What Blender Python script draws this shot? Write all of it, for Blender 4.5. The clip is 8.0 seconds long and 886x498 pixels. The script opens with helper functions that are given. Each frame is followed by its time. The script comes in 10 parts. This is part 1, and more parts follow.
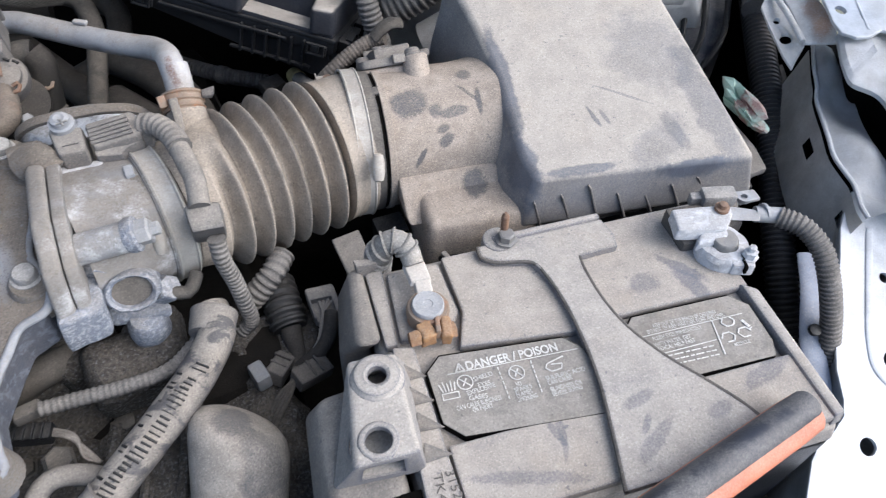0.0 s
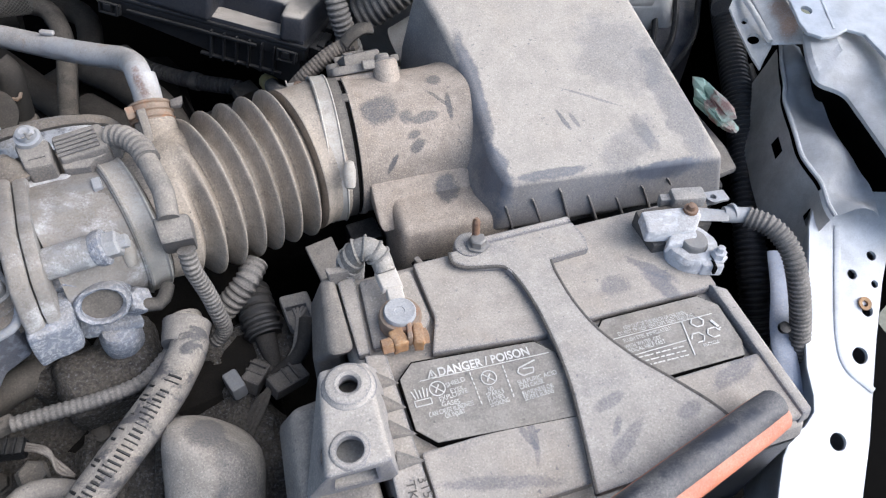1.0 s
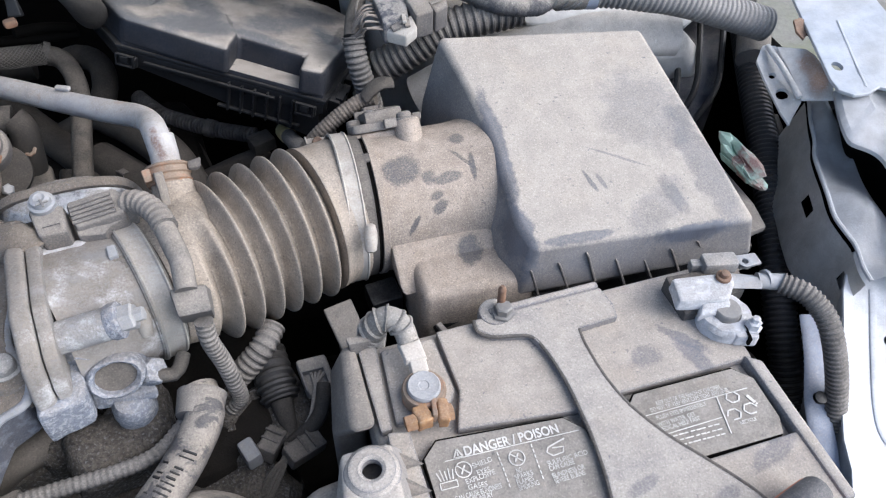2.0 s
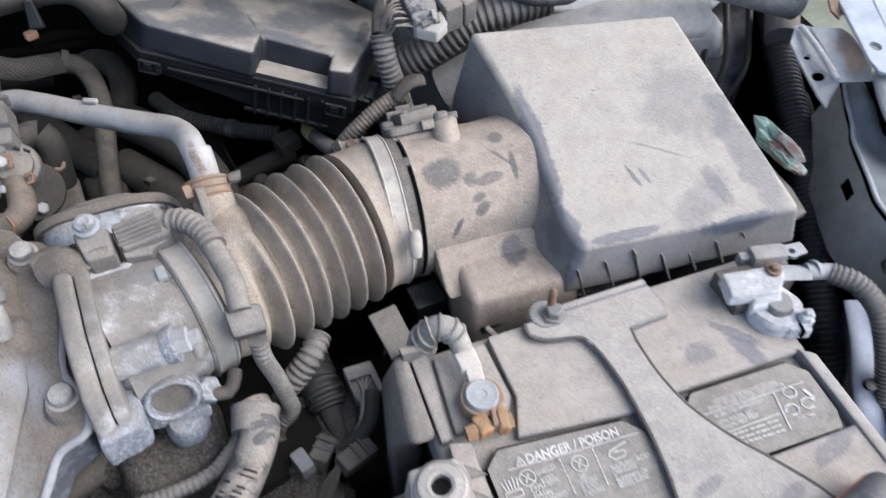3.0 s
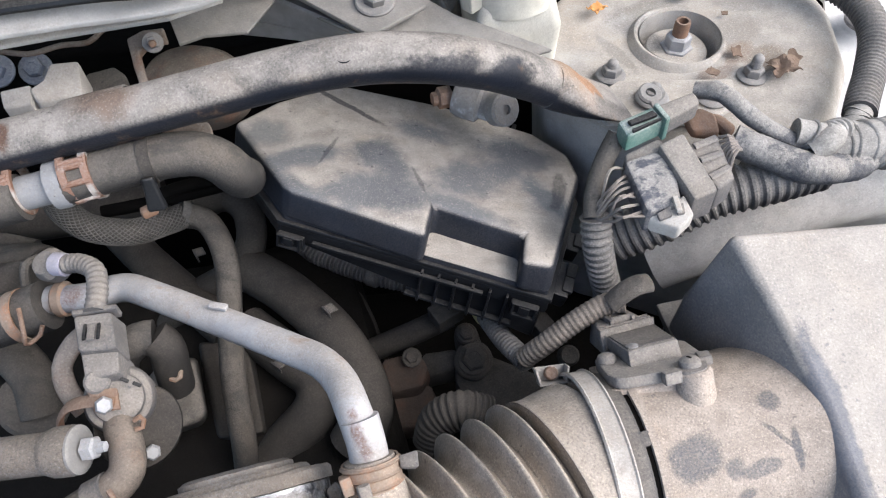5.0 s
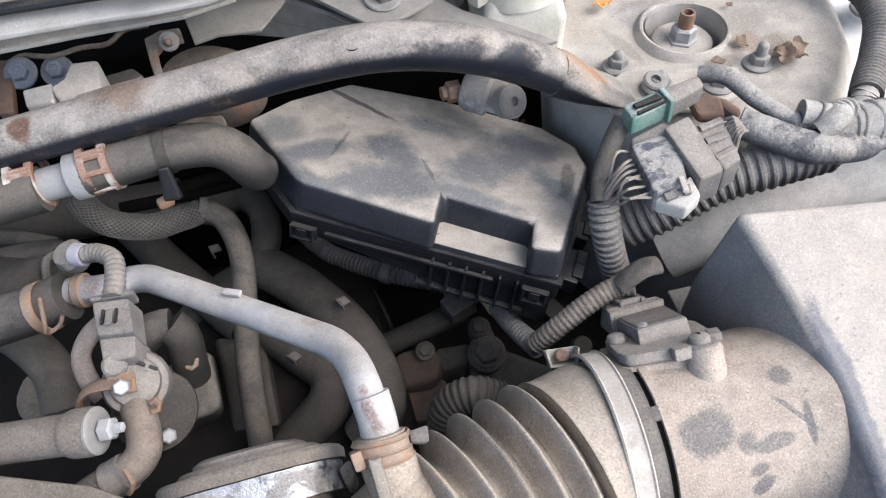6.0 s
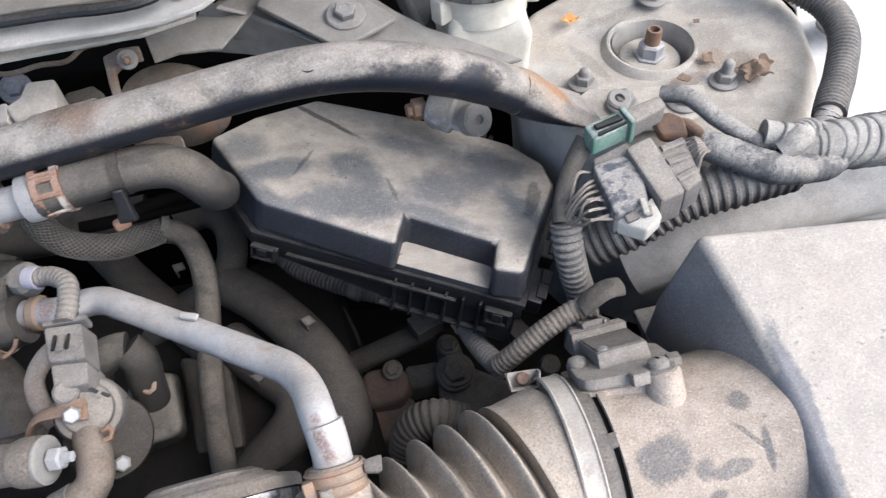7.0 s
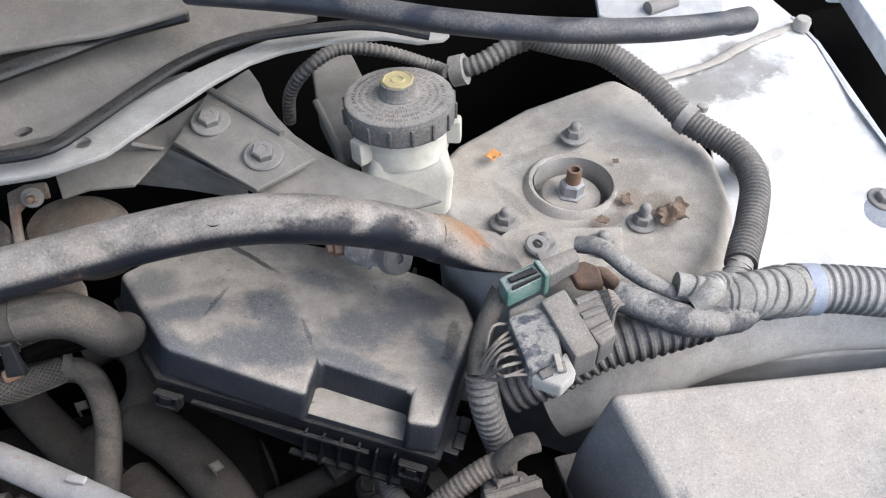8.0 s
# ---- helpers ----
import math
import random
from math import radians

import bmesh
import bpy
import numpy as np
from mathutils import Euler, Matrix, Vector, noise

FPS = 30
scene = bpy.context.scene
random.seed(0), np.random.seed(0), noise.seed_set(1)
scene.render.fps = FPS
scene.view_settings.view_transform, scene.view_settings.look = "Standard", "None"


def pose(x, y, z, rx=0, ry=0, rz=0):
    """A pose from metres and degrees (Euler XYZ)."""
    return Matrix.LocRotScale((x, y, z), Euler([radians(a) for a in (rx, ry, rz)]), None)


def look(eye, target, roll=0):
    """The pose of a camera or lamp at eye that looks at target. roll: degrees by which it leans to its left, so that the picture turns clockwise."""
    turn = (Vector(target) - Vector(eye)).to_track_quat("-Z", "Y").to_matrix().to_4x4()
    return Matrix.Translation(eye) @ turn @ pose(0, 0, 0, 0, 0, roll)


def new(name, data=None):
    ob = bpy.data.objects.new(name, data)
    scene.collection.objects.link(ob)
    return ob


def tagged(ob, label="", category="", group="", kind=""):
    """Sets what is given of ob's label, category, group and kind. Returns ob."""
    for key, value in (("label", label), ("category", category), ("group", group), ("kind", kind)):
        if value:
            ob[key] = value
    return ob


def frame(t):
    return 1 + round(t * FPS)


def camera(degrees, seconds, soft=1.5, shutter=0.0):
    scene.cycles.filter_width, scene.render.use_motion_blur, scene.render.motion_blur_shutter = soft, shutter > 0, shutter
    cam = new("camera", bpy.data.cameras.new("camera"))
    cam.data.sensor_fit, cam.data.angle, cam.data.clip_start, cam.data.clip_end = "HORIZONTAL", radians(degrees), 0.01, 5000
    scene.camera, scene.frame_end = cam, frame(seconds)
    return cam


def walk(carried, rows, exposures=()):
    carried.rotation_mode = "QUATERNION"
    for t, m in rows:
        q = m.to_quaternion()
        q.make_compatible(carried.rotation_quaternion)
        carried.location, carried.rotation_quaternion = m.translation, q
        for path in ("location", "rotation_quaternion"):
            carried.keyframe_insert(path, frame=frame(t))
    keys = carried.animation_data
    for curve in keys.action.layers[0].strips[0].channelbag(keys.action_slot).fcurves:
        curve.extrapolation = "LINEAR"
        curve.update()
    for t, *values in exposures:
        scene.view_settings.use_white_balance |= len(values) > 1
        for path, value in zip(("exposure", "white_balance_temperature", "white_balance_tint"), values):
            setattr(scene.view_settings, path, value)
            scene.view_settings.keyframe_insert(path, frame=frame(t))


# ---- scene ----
cam = camera(62.5, 8.0, soft=1.2, shutter=0.2)
PATH = [
    (0, (-0.1611, -0.2189, 1.2417), (-0.0627, 0.0795, 0.8527), 2.21),
    (0.5, (-0.1752, -0.2238, 1.2487), (-0.0951, 0.0739, 0.8551), 2.03),
    (1, (-0.1512, -0.2184, 1.2469), (-0.0450, 0.0756, 0.8566), 2.39),
    (1.2, (-0.1512, -0.2064, 1.2491), (-0.0474, 0.0875, 0.8581), 1.80),
    (2.3, (-0.1562, -0.1845, 1.2556), (-0.0454, 0.1224, 0.8767), 2.95),
    (2.5, (-0.1672, -0.1973, 1.2578), (-0.0390, 0.0983, 0.8755), 3.34),
    (3, (-0.1766, -0.1565, 1.2628), (-0.0723, 0.1318, 0.8679), 0.45),
    (3.2, (-0.165, -0.102, 1.258), (0.136, 1.089, -0.320), -0.6),
    (3.5, (-0.1496, -0.0340, 1.2343), (-0.1094, 0.2634, 0.8345), -0.80),
    (4, (-0.1524, 0.0167, 1.2227), (-0.1173, 0.3025, 0.8139), 0.48),
    (4.2, (-0.165, 0.040, 1.239), (-0.047, 1.171, -0.406), -3.9),
    (4.5, (-0.1797, 0.0418, 1.2422), (-0.1437, 0.3353, 0.8390), -5.30),
    (4.7, (-0.1891, 0.0491, 1.2469), (-0.1408, 0.3448, 0.8465), -4.31),
    (6, (-0.1888, 0.0272, 1.2371), (-0.1497, 0.3428, 0.8513), -7.32),
    (6.5, (-0.1882, 0.0246, 1.2350), (-0.1531, 0.3375, 0.8466), -7.36),
    (7, (-0.1708, 0.0335, 1.2387), (-0.1253, 0.3494, 0.8539), -6.60),
    (7.1, (-0.1636, 0.0332, 1.2388), (-0.1098, 0.3575, 0.8620), -5.93),
    (7.2, (-0.153, 0.037, 1.239), (0.071, 1.340, -0.262), -5.4),
    (7.5, (-0.1462, 0.0567, 1.2482), (-0.0627, 0.3886, 0.8836), -1.78),
    (8, (-0.1404, 0.0620, 1.2579), (-0.0543, 0.4065, 0.9059), -1.73),
]
walk(cam, [(t, look(eye, target, roll)) for t, eye, target, roll in PATH],
     exposures=((0.0, 1.56, 6220, 10), (2.8, 1.60, 6200, 11), (4.0, 1.46, 6300, 11), (5.0, 1.90, 6370, 11), (6.8, 1.97, 6350, 11), (8.0, 1.70, 6260, 10)))

# ---- world, sun, exposure ----
SUN_HEIGHT, SUN_TURN = 44.0, 118.0
world = bpy.data.worlds.new("overcast_sky")
scene.world = world
world.use_nodes = True
wn = world.node_tree
sky = wn.nodes.new("ShaderNodeTexSky")
sky.sky_type = "NISHITA"
sky.sun_disc = False
sky.sun_elevation = radians(SUN_HEIGHT)
sky.sun_rotation = radians(SUN_TURN)
sky.air_density, sky.dust_density, sky.ozone_density = 1.0, 2.4, 1.0
wn.links.new(sky.outputs[0], wn.nodes["Background"].inputs[0])
wn.nodes["Background"].inputs[1].default_value = 0.094
sun = bpy.data.lights.new("sun", "SUN")
sun.energy, sun.angle, sun.color = 1.28, radians(70), (1.0, 0.985, 0.965)
sun_ob = new("sun", sun)
sun_ob.matrix_world = look((4.5, -2.4, 5.8), (0, 0.1, 0.9))


# ---- materials ----
def node(nt, kind, **sets):
    n = nt.nodes.new(kind)
    for key, value in sets.items():
        n.inputs[key].default_value = value
    return n


def mix_rgb(nt, fac, a, b):
    n = nt.nodes.new("ShaderNodeMix")
    n.data_type = "RGBA"
    for slot, value in ((0, fac), (6, a), (7, b)):
        if hasattr(value, "links"):
            nt.links.new(value, n.inputs[slot])
        elif slot == 0:
            n.inputs[0].default_value = value
        else:
            n.inputs[slot].default_value = (*value, 1)
    return n.outputs[2]


def sums(nt, op, a, b=0.0, clamp=False):
    n = nt.nodes.new("ShaderNodeMath")
    n.operation, n.use_clamp = op, clamp
    for slot, value in ((0, a), (1, b)):
        if hasattr(value, "links"):
            nt.links.new(value, n.inputs[slot])
        else:
            n.inputs[slot].default_value = value
    return n.outputs[0]


def ramp(nt, value, lo, hi, out_lo=0.0, out_hi=1.0):
    n = nt.nodes.new("ShaderNodeMapRange")
    n.interpolation_type = "SMOOTHSTEP"
    nt.links.new(value, n.inputs[0])
    for slot, v in zip((1, 2, 3, 4), (lo, hi, out_lo, out_hi)):
        n.inputs[slot].default_value = v
    return n.outputs[0]


def grain(nt, place, scale, detail=4.0, rough=0.6, warp=0.0):
    n = node(nt, "ShaderNodeTexNoise", Scale=scale, Detail=detail, Roughness=rough, Distortion=warp)
    nt.links.new(place, n.inputs["Vector"])
    return n.outputs[0]


def stretched(nt, place, scale, turn=(0, 0, 0)):
    n = nt.nodes.new("ShaderNodeMapping")
    n.inputs["Scale"].default_value = scale
    n.inputs["Rotation"].default_value = turn
    nt.links.new(place, n.inputs["Vector"])
    return n.outputs[0]


def patch_mask(nt, place, centre, size, turn=0.0, edge=0.26):
    """A worn patch of about this size round a place, with a ragged edge."""
    sub = nt.nodes.new("ShaderNodeVectorMath")
    sub.operation = "SUBTRACT"
    warp = node(nt, "ShaderNodeTexNoise", Scale=55.0, Detail=3.0)
    nt.links.new(place, warp.inputs["Vector"])
    bend = nt.nodes.new("ShaderNodeVectorMath")
    bend.operation = "MULTIPLY_ADD"
    nt.links.new(warp.outputs["Color"], bend.inputs[0])
    bend.inputs[1].default_value = (min(max(size[0], size[1]) * 0.9, min(size[0], size[1]) * 1.6),) * 3
    nt.links.new(place, bend.inputs[2])
    nt.links.new(bend.outputs[0], sub.inputs[0])
    sub.inputs[1].default_value = tuple(c + min(max(size[0], size[1]) * 0.45, min(size[0], size[1]) * 0.8) for c in centre)
    m = nt.nodes.new("ShaderNodeMapping")
    m.vector_type = "TEXTURE"
    m.inputs["Scale"].default_value = size
    m.inputs["Rotation"].default_value = (0, 0, turn)
    nt.links.new(sub.outputs[0], m.inputs["Vector"])
    far = nt.nodes.new("ShaderNodeVectorMath")
    far.operation = "LENGTH"
    nt.links.new(m.outputs[0], far.inputs[0])
    ragged = sums(nt, "ADD", far.outputs["Value"], sums(nt, "MULTIPLY", sums(nt, "SUBTRACT", grain(nt, place, 85, 9, 0.72), 0.5), 1.25))
    return ramp(nt, ragged, 1.0 - edge, 1.0 + edge, 1.0, 0.0)


def dusty(name, base, dust=(0.36, 0.325, 0.285), amount=0.75, rough=0.55, metal=0.0, wipe=0.35, wipe_scale=18.0, up=0.55,
          patches=(), spots=(), bump=0.3, fine=600.0, second=None, second_amount=0.0, second_scale=55.0, lie=(-0.35, 0.75), shine=0.5, cut_at=None, cut_soft=0.1, worn=0.0, worn_size=0.003, grit=0.68, rub=1.0, mottle=1.0):
    """A surface of colour base under road dust, which lies thicker where the surface faces up, and is wiped off in smears.
    second: a second colour of the bare surface (rust, corrosion), in blotches."""
    mat = bpy.data.materials.new(name)
    mat.use_nodes = True
    nt = mat.node_tree
    bsdf = nt.nodes["Principled BSDF"]
    geo = nt.nodes.new("ShaderNodeNewGeometry")
    place = geo.outputs["Position"]
    xyz = nt.nodes.new("ShaderNodeSeparateXYZ")
    nt.links.new(geo.outputs["Normal"], xyz.inputs[0])
    lay = ramp(nt, xyz.outputs[2], *lie, 1.0 - up, 1.0)
    smear = grain(nt, stretched(nt, place, (1.0, 1.7, 1.0), (0, 0, 0.7)), wipe_scale, 7.0, 0.62, 0.4)
    edge = cut_at if cut_at else 0.36 + 0.12 * wipe
    thick = ramp(nt, smear, edge - cut_soft, edge + cut_soft, 1.0 - wipe, 1.0)
    speck = grain(nt, place, fine * 1.4, 2.0, 0.7)
    amt = sums(nt, "MULTIPLY", sums(nt, "MULTIPLY", lay, thick), amount)
    chip = ramp(nt, grain(nt, place, 230, 3.0, 0.6), 0.66, 0.72)
    amt = sums(nt, "MULTIPLY", amt, sums(nt, "SUBTRACT", 1.0, sums(nt, "MULTIPLY", chip, 0.5)))
    for centre, size, turn, strength in patches:
        hole = patch_mask(nt, place, centre, size, turn)
        amt = sums(nt, "MULTIPLY", amt, sums(nt, "SUBTRACT", 1.0, sums(nt, "MULTIPLY", hole, strength * rub)))
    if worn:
        # edges rubbed bare, in a broken line; inner corners take painted shade with them
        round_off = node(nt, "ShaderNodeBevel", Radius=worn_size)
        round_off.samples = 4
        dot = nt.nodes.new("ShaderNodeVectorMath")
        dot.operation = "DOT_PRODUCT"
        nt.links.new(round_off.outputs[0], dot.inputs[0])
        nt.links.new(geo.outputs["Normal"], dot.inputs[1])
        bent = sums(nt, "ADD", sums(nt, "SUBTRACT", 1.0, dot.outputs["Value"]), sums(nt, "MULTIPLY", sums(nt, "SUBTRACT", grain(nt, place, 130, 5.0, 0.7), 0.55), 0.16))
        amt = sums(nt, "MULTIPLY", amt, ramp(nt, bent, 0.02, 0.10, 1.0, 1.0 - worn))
    # thin dust breaks up into single grains
    loose = sums(nt, "MULTIPLY", sums(nt, "MULTIPLY", amt, sums(nt, "SUBTRACT", 1.12, amt)), 5.0 * grit)
    amt = sums(nt, "ADD", amt, sums(nt, "MULTIPLY", sums(nt, "SUBTRACT", speck, 0.5), loose), True)
    tone = grain(nt, place, 40, 4.0)
    bare = mix_rgb(nt, ramp(nt, tone, 0.3, 0.7), tuple(c * 0.8 for c in base), tuple(min(1, c * 1.2) for c in base))
    if second:
        blotch = grain(nt, place, second_scale, 6.0, 0.65)
        bare = mix_rgb(nt, ramp(nt, blotch, 0.58 - 0.3 * second_amount, 0.74 - 0.3 * second_amount), bare, second)
    soil = mix_rgb(nt, ramp(nt, grain(nt, place, 75, 6.0, 0.65), 0.3, 0.7), tuple(c * (1 - 0.20 * mottle) for c in dust), tuple(c * (1 + 0.15 * mottle) for c in dust))
    soil = mix_rgb(nt, ramp(nt, grain(nt, place, 23, 4.0), 0.5, 0.75, 0.0, 0.45 * mottle), soil, (dust[0] * 1.0, dust[1] * 0.9, dust[2] * 0.78))
    for centre, size, turn, colour, *soft in spots:
        soil = mix_rgb(nt, patch_mask(nt, place, centre, size, turn, *soft), soil, colour)
    crumb = grain(nt, place, fine * 1.5, 2.0, 0.7)
    soil = mix_rgb(nt, ramp(nt, crumb, 0.55, 0.70, 0.0, 0.55 * grit), soil, tuple(min(0.75, c * 1.75) for c in dust))
    soil = mix_rgb(nt, ramp(nt, crumb, 0.46, 0.32, 0.0, 0.6 * grit), soil, tuple(c * 0.5 for c in dust))
    clod = grain(nt, place, fine * 0.35, 3.0, 0.7)
    soil = mix_rgb(nt, ramp(nt, clod, 0.60, 0.74, 0.0, 0.4 * grit), soil, (dust[0] * 1.5, dust[1] * 1.4, dust[2] * 1.28))
    col = mix_rgb(nt, amt, bare, soil)
    nt.links.new(col, bsdf.inputs["Base Color"])
    nt.links.new(ramp(nt, amt, 0.0, 0.7, rough, 0.95), bsdf.inputs["Roughness"])
    bsdf.inputs["Specular IOR Level"].default_value = shine
    if metal:
        nt.links.new(ramp(nt, amt, 0.0, 0.6, metal, 0.0), bsdf.inputs["Metallic"])
    b = node(nt, "ShaderNodeBump", Strength=bump, Distance=0.0009)
    nt.links.new(sums(nt, "ADD", sums(nt, "MULTIPLY", speck, 0.6), sums(nt, "MULTIPLY", grain(nt, place, 190, 4.0), 0.9)), b.inputs["Height"])
    nt.links.new(b.outputs[0], bsdf.inputs["Normal"])
    return mat


TAN = (0.32, 0.272, 0.228)
GREY = (0.385, 0.355, 0.32)
PALE = (0.35, 0.335, 0.32)
BROWN = (0.27, 0.225, 0.18)
INK = (0.022, 0.025, 0.032)

M = {}
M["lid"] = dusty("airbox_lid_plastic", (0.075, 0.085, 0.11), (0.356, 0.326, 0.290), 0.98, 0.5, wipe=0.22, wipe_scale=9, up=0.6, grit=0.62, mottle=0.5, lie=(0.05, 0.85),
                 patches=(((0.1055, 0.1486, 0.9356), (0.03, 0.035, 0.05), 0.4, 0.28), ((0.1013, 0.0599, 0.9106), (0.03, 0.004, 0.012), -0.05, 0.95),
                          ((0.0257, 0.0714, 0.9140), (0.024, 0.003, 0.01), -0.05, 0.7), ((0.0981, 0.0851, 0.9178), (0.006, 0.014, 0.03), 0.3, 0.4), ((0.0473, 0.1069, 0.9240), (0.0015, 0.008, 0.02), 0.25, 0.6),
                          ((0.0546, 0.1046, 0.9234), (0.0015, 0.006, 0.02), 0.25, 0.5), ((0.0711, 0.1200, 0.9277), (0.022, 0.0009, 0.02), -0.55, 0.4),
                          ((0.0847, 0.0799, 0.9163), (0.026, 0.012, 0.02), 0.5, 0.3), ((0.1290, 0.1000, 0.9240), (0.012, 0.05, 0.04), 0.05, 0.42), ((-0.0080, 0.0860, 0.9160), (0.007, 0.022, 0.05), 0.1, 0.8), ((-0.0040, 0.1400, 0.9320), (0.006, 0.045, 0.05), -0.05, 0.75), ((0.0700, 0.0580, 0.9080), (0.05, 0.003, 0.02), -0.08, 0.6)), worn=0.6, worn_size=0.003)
M["tube"] = dusty("intake_tube_plastic", (0.045, 0.05, 0.06), TAN, 1.0, 0.5, wipe=0.1, wipe_scale=14, up=0.35, fine=700, bump=0.55, grit=1.0,
                  patches=(((-0.0687, 0.1442, 0.9301), (0.012, 0.0085, 0.02), 0.0, 0.66), ((-0.0532, 0.1361, 0.9257), (0.005, 0.004, 0.02), 0.5, 0.6), ((-0.0406, 0.1351, 0.9247), (0.010, 0.003, 0.02), 0.15, 0.62),
                           ((-0.0269, 0.1607, 0.9313), (0.005, 0.005, 0.02), 0.5, 0.6), ((-0.0275, 0.1440, 0.9280), (0.0012, 0.012, 0.02), 0.7, 0.55), ((-0.0225, 0.1385, 0.9260), (0.002, 0.009, 0.02), -0.1, 0.7),
                           ((-0.0504, 0.1262, 0.9177), (0.005, 0.002, 0.012), 0.2, 0.6), ((-0.0488, 0.1217, 0.9123), (0.0055, 0.0022, 0.012), 0.2, 0.7),
                           ((-0.0671, 0.1177, 0.9056), (0.0065, 0.0012, 0.012), 0.5, 0.8), ((-0.036, 0.0985, 0.887), (0.008, 0.011, 0.02), -0.4, 0.75)))
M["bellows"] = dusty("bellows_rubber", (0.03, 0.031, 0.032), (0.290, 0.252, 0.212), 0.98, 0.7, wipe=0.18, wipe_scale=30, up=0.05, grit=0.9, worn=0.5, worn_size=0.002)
M["battery"] = dusty("battery_case_plastic", (0.08, 0.087, 0.115), (0.352, 0.318, 0.280), 0.97, 0.5, wipe=0.22, wipe_scale=22, up=0.6, mottle=0.7,
                     patches=(((-0.0500, -0.0820, 0.8890), (0.0022, 0.0099, 0.02), 0.25, 0.48), ((0.0650, -0.0130, 0.8890), (0.0058, 0.0136, 0.02), 0.5, 0.56), ((0.0380, -0.0050, 0.8890), (0.0086, 0.0074, 0.02), 0.2, 0.44),
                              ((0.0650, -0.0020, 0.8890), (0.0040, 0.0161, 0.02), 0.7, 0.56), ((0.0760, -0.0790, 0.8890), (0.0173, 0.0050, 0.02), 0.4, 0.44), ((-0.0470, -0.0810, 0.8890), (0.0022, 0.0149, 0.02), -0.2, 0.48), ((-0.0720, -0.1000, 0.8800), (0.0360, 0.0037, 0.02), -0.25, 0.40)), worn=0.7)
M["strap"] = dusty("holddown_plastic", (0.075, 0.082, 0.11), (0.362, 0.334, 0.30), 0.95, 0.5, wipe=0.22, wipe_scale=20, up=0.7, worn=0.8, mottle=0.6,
                    patches=(((-0.0030, -0.0770, 0.8950), (0.0101, 0.0037, 0.03), 0.3, 0.40), ((-0.0030, -0.1010, 0.8930), (0.0158, 0.0037, 0.03), 0.6, 0.40), ((0.0370, -0.0940, 0.8930), (0.0072, 0.0037, 0.03), 0.2, 0.40), ((-0.0050, -0.0920, 0.8930), (0.0058, 0.0019, 0.03), 0.9, 0.48)))
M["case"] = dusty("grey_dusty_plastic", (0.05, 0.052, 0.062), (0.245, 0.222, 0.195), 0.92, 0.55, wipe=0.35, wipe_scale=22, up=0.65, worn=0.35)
M["split_sleeve"] = dusty("split_loom_plastic", (0.03, 0.032, 0.042), (0.275, 0.248, 0.215), 0.92, 0.5, wipe=0.75, wipe_scale=60, cut_at=0.44, cut_soft=0.05, up=0.7)
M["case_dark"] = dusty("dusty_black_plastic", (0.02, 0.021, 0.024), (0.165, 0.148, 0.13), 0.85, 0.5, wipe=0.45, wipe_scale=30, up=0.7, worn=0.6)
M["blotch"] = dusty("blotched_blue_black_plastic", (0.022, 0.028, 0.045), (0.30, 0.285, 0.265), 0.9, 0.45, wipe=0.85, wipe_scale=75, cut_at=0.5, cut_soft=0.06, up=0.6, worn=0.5)
